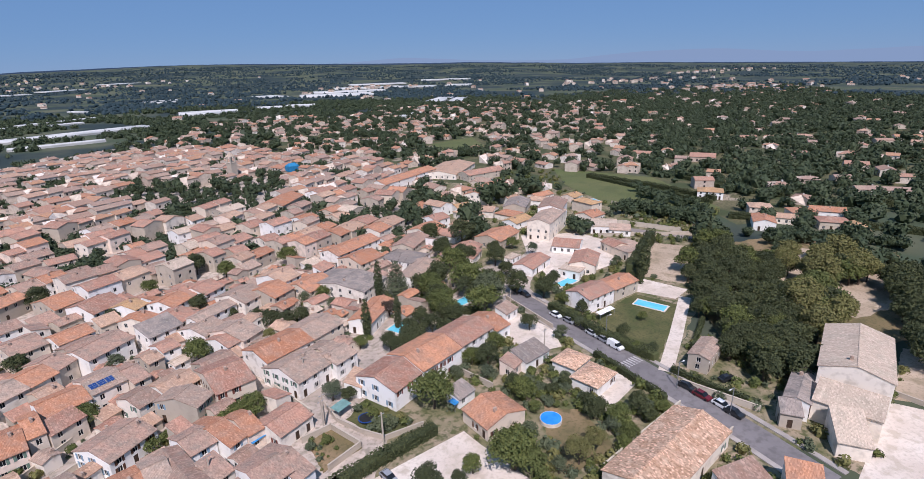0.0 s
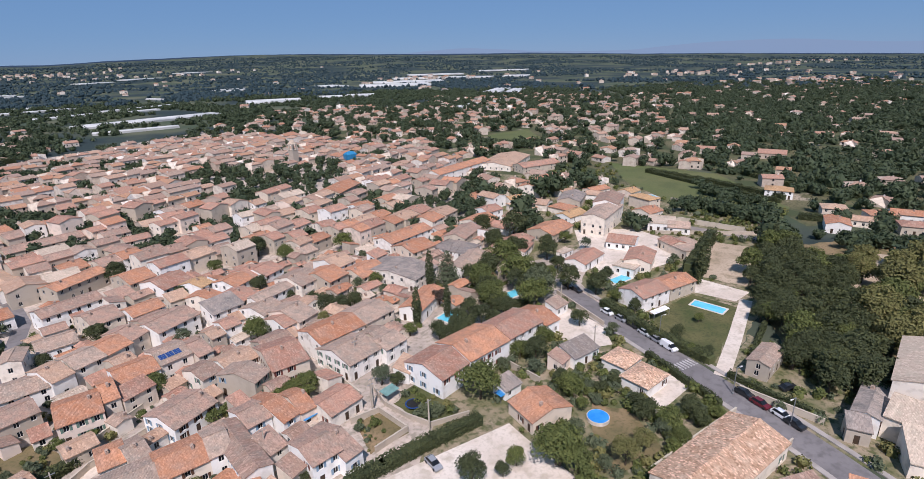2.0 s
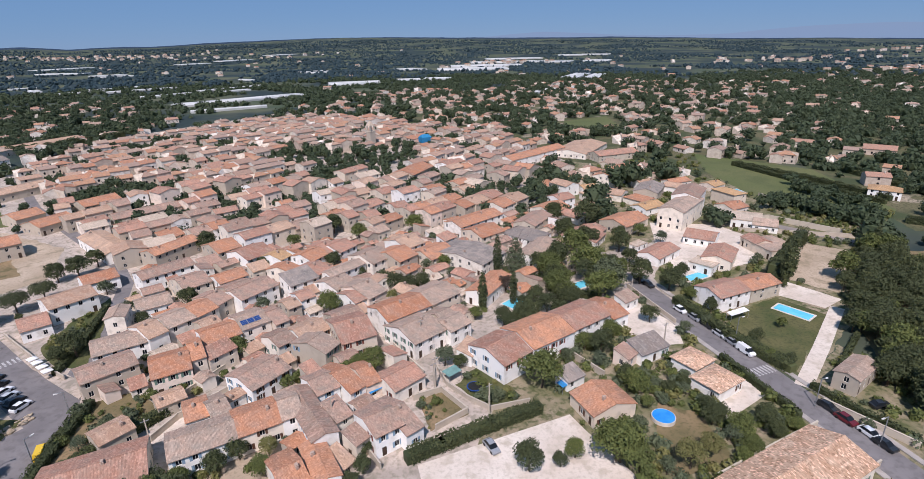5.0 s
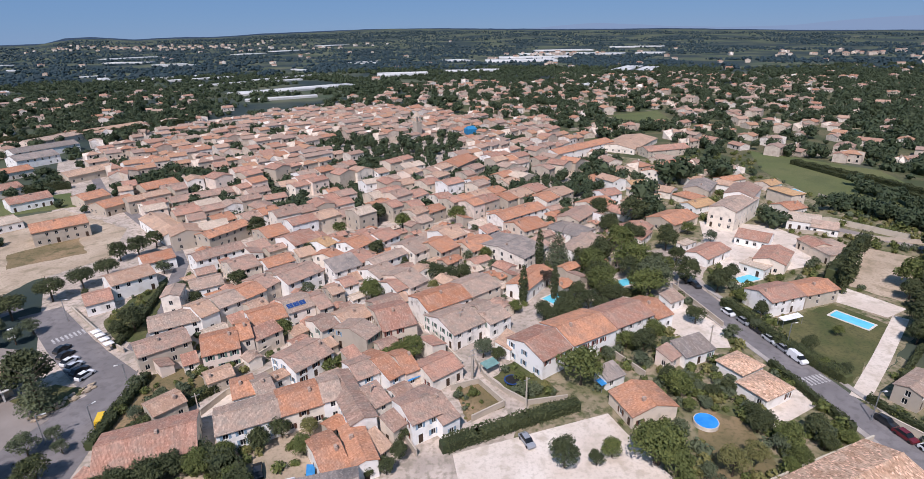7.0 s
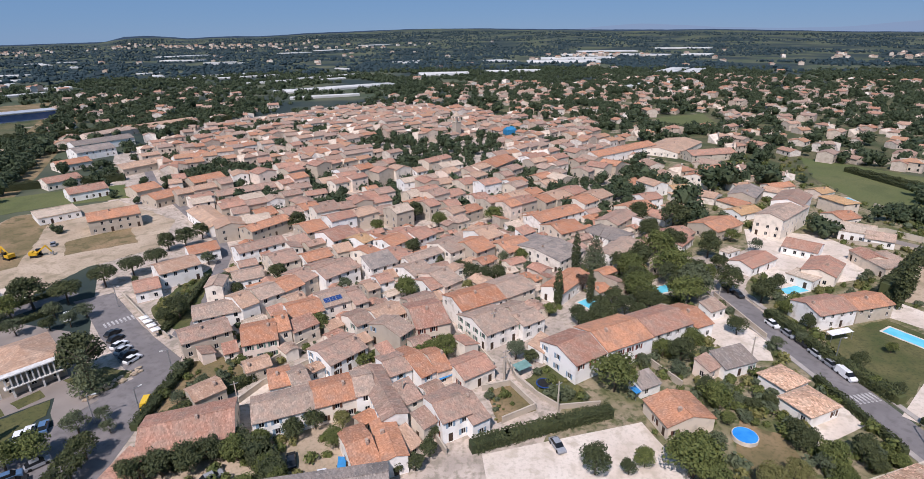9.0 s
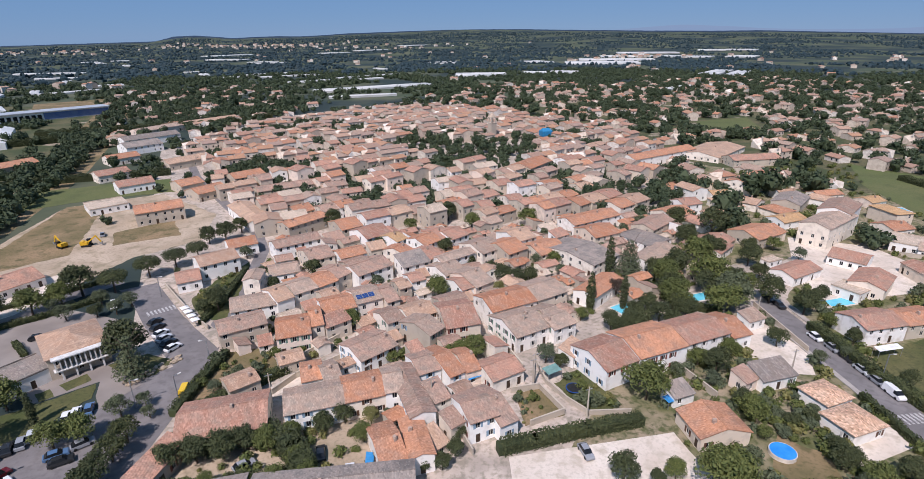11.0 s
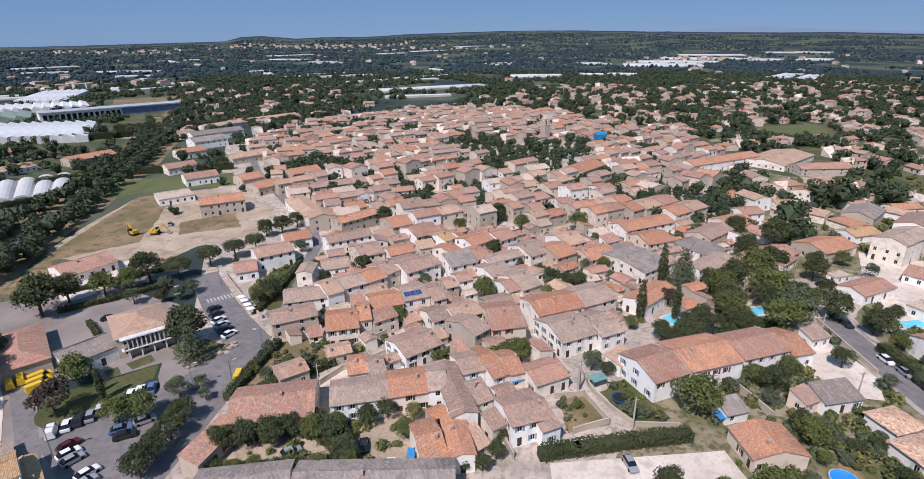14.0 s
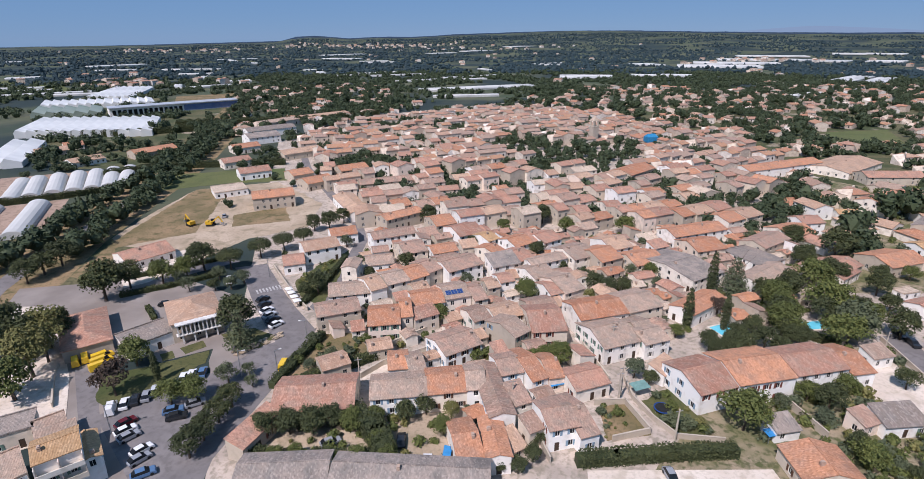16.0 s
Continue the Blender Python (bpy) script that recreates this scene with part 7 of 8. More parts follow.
def infill():
    r = random.Random(31)
    n = 0
    for k in range(5200):
        x, y = r.uniform(-95, 72), r.uniform(74, 228)
        if not inside(x, y, NEAR_TOWN) or any(inside(x, y, p) for p in PATCHES) or near_line(x, y, 2.6):
            continue
        if any((x - a) ** 2 + (y - b) ** 2 < (c + 1.5) ** 2 for a, b, c in TREES):
            continue
        if n < 170 and free(x, y, 2.0):
            big = free(x, y, 3.0)
            L, D = (r.uniform(4.6, 7.5), r.uniform(4.2, 6.0)) if big else (r.uniform(3.2, 4.6), r.uniform(2.8, 3.8))
            house(x, y, 38 + r.uniform(-8, 8) + r.choice((0, 0, 0, 90)), L, D, r.choice((2.6, 3, 3.6, 4.6)) if big else r.choice((2.4, 2.8)), r.choice(TONE_PICK), r.choice(("gable", "gable", "shed")), detail=0.5, name="annexe")
            n += 1
        elif r.random() < 0.16 and free(x, y, 0.9):
            tree(r.choice(("shrub", "shrub", "olive")), x, y, r.uniform(0.6, 1.1))


infill()
village_rows()
SUBURBS = (([(62, 205), (75, 175), (95, 180), (112, 195), (165, 215), (168, 280), (150, 300), (105, 335), (75, 300), (70, 240)], 12.0, 0.92),
           ([(66, 445), (-25, 560), (60, 800), (330, 980), (620, 860), (330, 420), (250, 300), (150, 260), (105, 345)], 19, 0.62),
           ([(640, 860), (700, 1100), (1300, 1000), (900, 500), (330, 150), (205, 175), (250, 300)], 34, 0.40),
           ([(-560, 720), (-401, 850), (-225, 600), (-244, 480), (-260, 350), (-235, 300), (-150, 262), (-330, 390)], 24, 0.6),
           ([(-124, 585), (-25, 560), (60, 800), (110, 900), (-40, 840), (-110, 680)], 18, 0.66))
FIELDS = [[(190, 345), (245, 280), (228, 198), (190, 178), (165, 209), (172, 290)], [(150, 500), (216, 530), (210, 455), (140, 438)]]

for plot, top, soil in ((SUBURBS[0][0], 0.021, GARDEN), (SUBURBS[1][0], 0.012, GARDENLAND), (SUBURBS[2][0], 0.007, GARDENLAND)):
    patch("gardens", plot, soil, top, "lawns, dry grass and gravel drives between villas", "gardens")


def suburbs():
    r = random.Random(23)
    for poly, step, dens in SUBURBS:
        xs, ys = [p[0] for p in poly], [p[1] for p in poly]
        y = min(ys)
        while y < max(ys):
            x = min(xs)
            while x < max(xs):
                px, py = x + r.uniform(-0.4, 0.4) * step, y + r.uniform(-0.4, 0.4) * step
                if inside(px, py, poly) and not any(inside(px, py, f) for f in FIELDS) and free(px, py, 7 if step > 14 else 5):
                    if r.random() < dens:
                        a = (r.choice((40, 130, 20, 110)) + r.uniform(-8, 8), r.uniform(9, 15), r.uniform(7.5, 10), r.choice((3, 3, 3.3, 5.5)))
                        if px * px + py * py < 300 ** 2:
                            house(px, py, *a, r.choice((ORANGE, ORANGE, PALE, TERRACOTTA, PALE, YELLOW)), kind=r.choice(("gable", "hip")), wall=r.choice((STUCCO, WHITE)), detail=0.5, name="villa")
                        else:
                            far_house(px, py, a[0], a[1] * 0.85, a[2], a[3])
                            if r.random() < 0.65:
                                k = radians(a[0])
                                far_house(px + 4.5 * math.cos(k) - 3.5 * math.sin(k), py + 4.5 * math.sin(k) + 3.5 * math.cos(k), a[0] + 90, r.uniform(6, 9), r.uniform(5, 7), a[3] * 0.85)
                    for k in range(7 if step > 30 else 4 if step > 14 else 1):
                        qx, qy = px + r.uniform(-0.6, 0.6) * step, py + r.uniform(-0.6, 0.6) * step
                        if free(qx, qy, 2.5) and not any(inside(qx, qy, f) for f in FIELDS):
                            tree(r.choice(("dark", "dark", "round", "cypress", "dark")), qx, qy, r.uniform(0.8, 1.8))
                x += step
            y += step


suburbs()

# ---- villa walls, orchard and the shrubs of the gardens ----
garden_wall([(143.1, 199.4), (158.1, 198.1), (177.2, 171.6)], 2.2, 0.3, label="long grey rendered garden wall")
strip("villa_lane", [(141, 193), (156, 190), (173, 167)], 5, YARDGREY, 0.074, "worn grey lane behind the villas", "road")
hedge([(119.5, 143.5), (128.2, 150.3), (140.9, 161.8), (152, 171)], 3.2, 6.0, label="tall dark conifer hedge beside the riding ground")
house(147.5, 186.0, -35, 9.0, 5.0, 2.8, GREY, "shed", wall=WHITE)


def shrubberies():
    """Bushes and small fruit trees of the gardens, too many to count."""
    r = random.Random(41)
    beds = (([(29.6, 114.1), (46.3, 133.9), (71.4, 142.4), (78.0, 108.4), (85.8, 65.8), (83.2, 52.5), (61.5, 49.4), (36, 62), (41, 71), (34, 88)], 230, 1.25),
            ([(86.9, 88.5), (90.5, 62.6), (98.0, 45.7), (144.4, 67.9), (120.7, 73.0), (111.5, 89.6), (109.9, 104.9)], 60, 1.1),
            ([(117.7, 198.7), (177.7, 169.5), (124.5, 115.4), (88.8, 90.6), (83.8, 116.9), (82.5, 150.3)], 120, 1.2),
            ([(159.7, 200.3), (171.5, 216.4), (196.5, 190.7), (179.4, 173.9)], 60, 0.9),
            ([(98.3, 296.3), (136.5, 333.6), (198.9, 330.2), (222.1, 200.5), (179.9, 168.4), (133.0, 189.4), (105.1, 203.0)], 150, 1.5),
            ([(-73.3, 99.7), (-72.0, 108.9), (-63.1, 112.1), (-52.6, 104.1), (-63.9, 89.6)], 22, 0.9),
            ([(2.0, 99.2), (8.8, 101.0), (12.1, 92.5), (3.7, 88.1)], 16, 0.6),
            ([(10.6, 103.2), (18.6, 111.2), (24.8, 96.7), (17.2, 92.9)], 16, 0.9),
            ([(-97.0, 137.0), (-96.4, 151.1), (-92.9, 166.2), (-84.7, 144.2), (-79.8, 124.1)], 30, 1.0),
            ([(-69.2, 77.1), (-44.5, 86.3), (-24.4, 89.9), (-21.1, 73.6), (-59.9, 62.5)], 45, 1.0),
            (NEAR_TOWN, 260, 0.9))
    bare = [PATCH_OF[n] for n in ("pool_lawn", "orange_yard", "court", "terrace", "sand_lot", "white_path", "house_yard", "meadow")]
    sets = ([], [], [])
    for poly, n, size in beds:
        xs, ys = [q[0] for q in poly], [q[1] for q in poly]
        made = tries = 0
        while made < n and tries < n * 12:
            tries += 1
            x, y = r.uniform(min(xs), max(xs)), r.uniform(min(ys), max(ys))
            if not inside(x, y, poly) or any(inside(x, y, q) for q in bare) or near_line(x, y, 1.2) or any(math.hypot(x - a, y - b) < c for a, b, c in WATERS):
                continue
            q = size * r.uniform(0.45, 1.25)
            if free(x, y, q * 0.9):
                sets[r.choice((0, 0, 1, 2))].append((x, y, 0.0, q))
                made += 1
    for spots, seed, leaf, label in zip(sets, (51, 52, 53), (LEAF, LEAFOLIVE, LEAFDRY), ("green bushes in the village gardens", "grey-green bushes in the village gardens", "dry yellowish bushes in the village gardens")):
        woods("garden_bushes", spots, 1, seed, label, leaf, 70)


# ---- greenhouses and sheds on the plain ----
CLEAR = [(-510, 600, 60, 60, 40)]


def tunnel(x, y, yaw, L, w, h):
    V, F = [], []
    k = 9
    for i in range(7):
        a = -L / 2 + L * i / 6
        for j in range(k):
            t = math.pi * j / (k - 1)
            V.append((a, -math.cos(t) * w / 2, math.sin(t) * h + 0.02))
    F = [(i * k + j, i * k + j + 1, (i + 1) * k + j + 1, (i + 1) * k + j) for i in range(6) for j in range(k - 1)] + [tuple(range(k)), tuple(range(6 * k + k - 1, 6 * k - 1, -1))]
    CLEAR.append((x, y, L / 2, w, yaw))
    base = thing("polytunnel", pose(x, y, 0, 0, 0, yaw), "long white plastic-film polytunnel greenhouse", "greenhouse", "polytunnels")
    put("film", mesh_of("film", V, F, [GHOUSE], smooth=False), base)
    return base


def glasshouse(x, y, yaw, L, W, n, h=2.4, z=0.0):
    """A block of n saw-tooth bays."""
    V, F = [], []
    n = max(n, int(W / 9))
    w = W / n
    for i in range(n):
        a = -W / 2 + i * w
        m = len(V)
        for q in (-L / 2, L / 2):
            V += [(q, a + 0.1, 0), (q, a + w - 0.1, 0), (q, a + w - 0.1, h), (q, a + w / 2, h + w * 0.11), (q, a + 0.1, h)]
        F += [(m, m + 5, m + 9, m + 4), (m + 4, m + 9, m + 8, m + 3), (m + 3, m + 8, m + 7, m + 2), (m + 2, m + 7, m + 6, m + 1), (m, m + 4, m + 3, m + 2, m + 1), (m + 5, m + 6, m + 7, m + 8, m + 9)]
    CLEAR.append((x, y, L / 2 + 4, W / 2 + 4, yaw))
    base = thing("greenhouse", pose(x, y, z or hill(x, y), 0, 0, yaw), "wide block of white glazed greenhouse bays", "greenhouse", "greenhouses")
    put("glazing", mesh_of("glazing", V, F, [GHOUSE]), base)


def bay_block(x, y, along, run, yaw, L, n, h, label, arch=False, material=None):
    """A greenhouse of n parallel bays, each L long and turned to yaw, set side by side over a run in direction along; lit slopes long, the others steep."""
    base = thing("greenhouse", pose(x, y, 0), label, "greenhouse", "greenhouses")
    w = run / n * abs(math.sin(radians(yaw - along)))
    prof = [(-w / 2, 0), (-w / 2, h), (w * 0.30, h + w * 0.27), (w / 2, h), (w / 2, 0)]
    if arch:
        prof = [(-w / 2, 0)] + [(-w / 2 * math.cos(math.pi * k / 6), h + w * 0.22 * math.sin(math.pi * k / 6)) for k in range(7)] + [(w / 2, 0)]
    k = len(prof)
    V = [(q, a * 0.985, z) for q in (-L / 2, L / 2) for a, z in prof]
    F = [(i, i + 1, k + i + 1, k + i) for i in range(k - 1)] + [tuple(range(k))[::-1], tuple(range(k, 2 * k))]
    me = mesh_of("bay", V, F, [material or GHWHITE])
    for i in range(n):
        d = (i - (n - 1) / 2) * run / n
        put("bay", me, base, pose(d * math.cos(radians(along)), d * math.sin(radians(along)), 0, 0, 0, yaw))
    CLEAR.append((x, y, run / 2 + 8, L / 2 + 8, along))
    return base


GHGREEN = plain_mat("shaded_greenhouse_film", (0.30, 0.34, 0.28), 0.5, (0.22, 0.27, 0.22), 0.06)
NURSERYBLUE = plain_mat("blue_cladding", (0.10, 0.15, 0.30), 0.5, (0.16, 0.21, 0.34), 0.2)
bay_block(-446, 366, 20, 108, 130, 88, 12, 4.5, "white saw-tooth greenhouse of twelve bays")
bay_block(-566, 440, 27, 66, 137, 62, 5, 3.6, "low greenhouse under grey-green shading film", material=GHGREEN)
bay_block(-606, 512, 34, 118, 138, 60, 13, 4.0, "white greenhouse with many small pitched bays")
bay_block(-687, 622, 20, 56, 125, 160, 6, 4.0, "long white greenhouse of six bays")
bay_block(-394, 262, 30, 22, 134, 84, 2, 3.5, "white glazed greenhouse beside the tunnels")


def packing_hall(x, y, yaw, L, W, h):
    """A long hall of the nursery: pale roof, columns and dark bays along its front, a blue end."""
    base = thing("packing_hall", pose(x, y, 0, 0, 0, yaw), "long pale packing hall with a blue end and columns", "hall")
    put("wall", boxes_mesh("wall", [(-L / 2, -W / 2, -0.3, L / 2, W / 2, h)], WHITE), base)
    put("roof", boxes_mesh("roof", [(-L / 2 - 0.6, -W / 2 - 2.0, h, L / 2 + 0.6, W / 2 + 0.6, h + 0.7)], METALROOF), base)
    put("blue_end", boxes_mesh("blue_end", [(L * 0.05, -W / 2 - 0.4, 0.8, L / 2 - 1, -W / 2 - 0.05, h - 1)], NURSERYBLUE), base)
    gate = boxes_mesh("gate", [(-1.6, -0.25, 0, 1.6, -0.05, h - 2.2)], GLASS)
    for k in range(14):
        put("gate", gate, base, pose(-L / 2 + 4 + k * L * 0.53 / 14, -W / 2, 0))
    CLEAR.append((x, y, L / 2 + 6, W / 2 + 8, yaw))


packing_hall(-474, 492, 54, 128, 20, 8)
for spot in ((-66, 1080, 6, 99, 75, 4), (40, 1120, 0, 45, 60, 3), (98, 1135, -10, 55, 55, 3), (225, 1490, -5, 190, 120, 9), (290, 1650, -5, 210, 110, 9),
             (380, 1820, -5, 220, 110, 9), (450, 1990, -5, 200, 90, 7), (215, 790, 50, 117, 14, 2), (383, 1110, 58, 150, 36, 3), (304, 870, 66, 90, 17, 2),
             (415, 1080, 60, 130, 32, 3), (-504, 1120, 43, 112, 14, 2), (-443, 1060, 38, 114, 14, 2), (-354, 935, 44, 100, 14, 2), (-280, 1050, 49, 143, 14, 2),
             (-209, 815, 37, 183, 34, 4), (-197, 700, 25, 88, 10, 1), (-932, 1740, -9, 140, 50, 4), (-706, 2150, 50, 121, 50, 4), (-600, 2300, 60, 160, 50, 4),
             (-470, 2600, 60, 180, 60, 4), (520, 1780, 60, 97, 150, 6), (700, 2100, -16, 90, 80, 4), (800, 2100, -30, 110, 80, 4), (680, 1760, -30, 80, 100, 5),
             (58, 1560, 29, 60, 90, 4), (-1380, 1250, 70, 149, 40, 3), (-802, 585, 48, 130, 12, 1), (-649, 745, 62, 80, 12, 1), (-1069, 2000, 62, 188, 50, 4),
             (-1176, 840, 49, 60, 36, 3), (-1036, 1150, 15, 144, 22, 2), (-1210, 1090, 40, 90, 14, 1), (-900, 1010, 30, 70, 12, 1)):
    glasshouse(*spot)
tunnel(-301, 194, 136, 45, 8.6, 3.2)
tunnel(-297, 201, 138, 45, 8.6, 3.2)
tunnel(-292, 209, 138, 45, 8.6, 3.2)
tunnel(-285.5, 215.5, 137, 46, 8.6, 3.2)
tunnel(-280, 222, 136, 46, 8.6, 3.2)
tunnel(-275, 228.5, 135, 47, 8.6, 3.2)
tunnel(-270, 234.5, 133, 45, 8.6, 3.2)
tunnel(-247, 160, 133, 52, 9.5, 3.4)
tunnel(-262, 149, 133, 52, 9.5, 3.4)
hedge([(-290, 166), (-282.7, 173.3), (-274.7, 181.5), (-261.5, 195.6), (-250.5, 213.5)], 1.6, 3.2, label="dark clipped windbreak hedge before the tunnels")
patch("tunnel_plot", [(-271, 130), (-222, 148), (-262, 192), (-284, 170)], TILLED, 0.012, "tilled pinkish-brown soil between the tunnels", "ground")
patch("tunnel_plot", [(-318, 170), (-284, 174), (-252, 214), (-262, 256), (-300, 246), (-340, 214)], TILLED, 0.015, "dry soil between the polytunnels", "ground")
patch("nursery_ground", [(-262, 262), (-330, 240), (-420, 290), (-580, 410), (-700, 540), (-720, 640), (-560, 730), (-450, 600), (-335, 430), (-285, 330)], GARDENLAND, 0.005, "worn grass, tracks and soil round the nursery", "ground")
patch("strip_field", [(-1150, 775), (-1060, 800), (-760, 620), (-880, 590)], FIELD, 0.3, "striped green and ochre crop field", "ground")


def far_greenhouses():
    """Small blocks strewn over the plain."""
    r = random.Random(5)
    for k in range(20):
        az, d = radians(r.uniform(6, 58)), r.uniform(900, 2400)
        px, py = -math.sin(az) * d, math.cos(az) * d
        glasshouse(px, py, r.choice((40, 45, 130)) + r.uniform(-8, 8), r.uniform(40, 110), r.uniform(9, 22), 2, 2.2)


far_greenhouses()


# ---- far woods and hedgerows ----
def ico(sub):
    bm = bmesh.new()
    bmesh.ops.create_icosphere(bm, subdivisions=sub, radius=1)
    v = np.array([x.co[:] for x in bm.verts])
    f = np.array([[q.index for q in x.verts] for x in bm.faces])
    bm.free()
    return v, f


def woods(name, spots, sub, seed, label, leaf, sprays=0):
    """Uneven leafy clumps: a rough core of a few faces each, under a coat of leaf sprays where they stand near."""
    r = np.random.RandomState(seed)
    v0, f0 = ico(sub)
    S = np.array(spots)
    n = len(S)
    tall = r.uniform(0.75, 1.3, size=n)
    core = 0.8 if sprays else 1.0
    q = v0[None] * (1 + 0.25 * r.normal(size=(n, len(v0), 1))) * core * S[:, 3, None, None]
    q[:, :, 2] *= tall[:, None]
    V = (q + (S[:, None, :3] + np.stack([np.zeros(n), np.zeros(n), S[:, 3] * 0.6], 1)[:, None])).reshape(-1, 3)
    F = (f0[None] + (np.arange(n) * len(v0))[:, None, None]).reshape(-1, 3).tolist()
    if sprays:
        d = r.normal(size=(n, sprays, 3))
        d /= np.linalg.norm(d, axis=2)[..., None]
        d[..., 2] = np.where(d[..., 2] < -0.3, -d[..., 2], d[..., 2])
        p = d * (S[:, 3, None, None] * (0.8 + 0.35 * r.rand(n, sprays, 1)))
        p[..., 2] *= tall[:, None]
        p += (S[:, :3] + np.stack([np.zeros(n), np.zeros(n), S[:, 3] * 0.6], 1))[:, None]
        nr = d + 0.7 * r.normal(size=d.shape)
        nr /= np.linalg.norm(nr, axis=2)[..., None]
        a = np.cross(nr, r.normal(size=d.shape))
        a /= np.linalg.norm(a, axis=2)[..., None]
        b = np.cross(nr, a)
        w = 0.24 * S[:, 3, None, None] * (0.6 + 0.8 * r.rand(n, sprays, 1))
        W = np.stack([p - a * w, p - b * w * 0.7, p + a * w, p + b * w * 0.7], 2).reshape(-1, 3)
        k = len(V)
        V = np.concatenate([V, W])
        F += (np.arange(n * sprays * 4).reshape(-1, 4) + k).tolist()
    me = mesh_of(name, V.tolist(), F, [leaf])
    tagged(new(name, me), label, "trees", kind="stuff")


def scatter():
    r = random.Random(3)
    near, far = [], []
    keep_out = [CORE, SUBURBS[0][0], SUBURBS[1][0], SUBURBS[4][0]] + FIELDS + [[(-260, 352), (-330, 100), (-60, 20), (200, 20), (260, 130), (230, 300), (105, 345), (60, 445)]] + [
        [(-330, 110), (-480, 640), (-430, 640), (-240, 300), (-120, 250), (-150, 100)]]

    def blocked(x, y, m=0):
        if any(inside(x, y, p) for p in keep_out):
            return True
        for cx, cy, a, b, yaw in CLEAR:
            if abs(cx - x) < 260 and abs(cy - y) < 260:
                c, s = math.cos(radians(yaw)), math.sin(radians(yaw))
                u, v = (x - cx) * c + (y - cy) * s, -(x - cx) * s + (y - cy) * c
                if abs(u) < a + m and abs(v) < b + m:
                    return True
        return False

    tries = 0
    while len(near) < 9000 and tries < 90000:
        tries += 1
        az, d = radians(r.uniform(-68, 66)), math.sqrt(r.uniform(230 ** 2, 1250 ** 2))
        x, y = -math.sin(az) * d, math.cos(az) * d
        g = noise.noise(Vector((x * 0.008, y * 0.008, 1))) + 0.6 * noise.noise(Vector((x * 0.03, y * 0.03, 2)))
        if g < (-0.12 if x < 0 else -0.42) or blocked(x, y) or not free(x, y, 3):
            continue
        near.append((x, y, hill(x, y), r.uniform(2.0, 4.6)))
    tries = 0
    while len(far) < 22000 and tries < 110000:
        tries += 1
        az, d = radians(r.uniform(-68, 66)), 1200 + 2700 * r.random() ** 1.2
        x, y = -math.sin(az) * d, math.cos(az) * d
        g = noise.noise(Vector((x * 0.0035, y * 0.0035, 1))) + 0.7 * noise.noise(Vector((x * 0.012, y * 0.012, 2)))
        if g < (-0.28 if x < 250 else -0.04) or blocked(x, y, 10):
            continue
        far.append((x, y, hill(x, y) - 1, r.uniform(2.4, 5.2)))
    near += SPOTS
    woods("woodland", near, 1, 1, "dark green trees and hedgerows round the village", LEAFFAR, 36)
    woods("far_woodland", far, 1, 2, "dark distant woods on the plain", LEAFHAZED)


def far_hamlets():
    r = random.Random(9)
    for cx, cy, n, sp in ((-1500, 2600, 60, 240), (-1150, 2750, 40, 200), (1900, 1900, 24, 160), (1055, 985, 34, 70), (1100, 1500, 26, 150), (420, 1750, 20, 120), (-560, 2500, 22, 200), (-780, 760, 20, 90), (-2100, 2300, 40, 260)):
        for k in range(n):
            x, y = cx + r.gauss(0, sp), cy + r.gauss(0, sp * 0.5)
            far_house(x, y, r.uniform(0, 180), r.uniform(10, 18), r.uniform(8, 11), r.choice((5, 7)), z=hill(x, y) + 1.5)
    for k in range(150):
        az, d = radians(r.uniform(-62, 62)), r.uniform(450, 2200)
        x, y = -math.sin(az) * d, math.cos(az) * d
        if not inside(x, y, CORE) and free(x, y, 8) and not any(abs(q[0] - x) < 90 and abs(q[1] - y) < 90 for q in CLEAR):
            far_house(x, y, r.uniform(0, 180), r.uniform(10, 17), r.uniform(8, 11), r.choice((3.5, 6)), z=hill(x, y) + 0.3)


shrubberies()
far_hamlets()
far_flush()
scatter()

# ---- landmarks ----
def church_tower(x, y):
    base = thing("church_tower", pose(x, y, 0, 0, 0, 40), "pale stone church bell tower with a short spire", "tower")
    put("shaft", boxes_mesh("shaft", [(-2.4, -2.4, 0, 2.4, 2.4, 13.0)], STONE), base)
    put("cornice", boxes_mesh("cornice", [(-2.6, -2.6, 13, 2.6, 2.6, 13.4)], STONE), base)
    for a in (-1.8, 1.8):
        for b in (-1.8, 1.8):
            put("pillar", boxes_mesh("pillar", [(a - 0.45, b - 0.45, 13.4, a + 0.45, b + 0.45, 17)], STONE), base)
    put("belfry_slab", boxes_mesh("belfry_slab", [(-2.4, -2.4, 17, 2.4, 2.4, 17.5)], STONE), base)
    V = [(-2.2, -2.2, 17.5), (2.2, -2.2, 17.5), (2.2, 2.2, 17.5), (-2.2, 2.2, 17.5), (0, 0, 21)]
    put("spire", mesh_of("spire", V, [(0, 1, 4), (1, 2, 4), (2, 3, 4), (3, 0, 4), (3, 2, 1, 0)], [CHALK]), base)


church_tower(-16.2, 403.0)


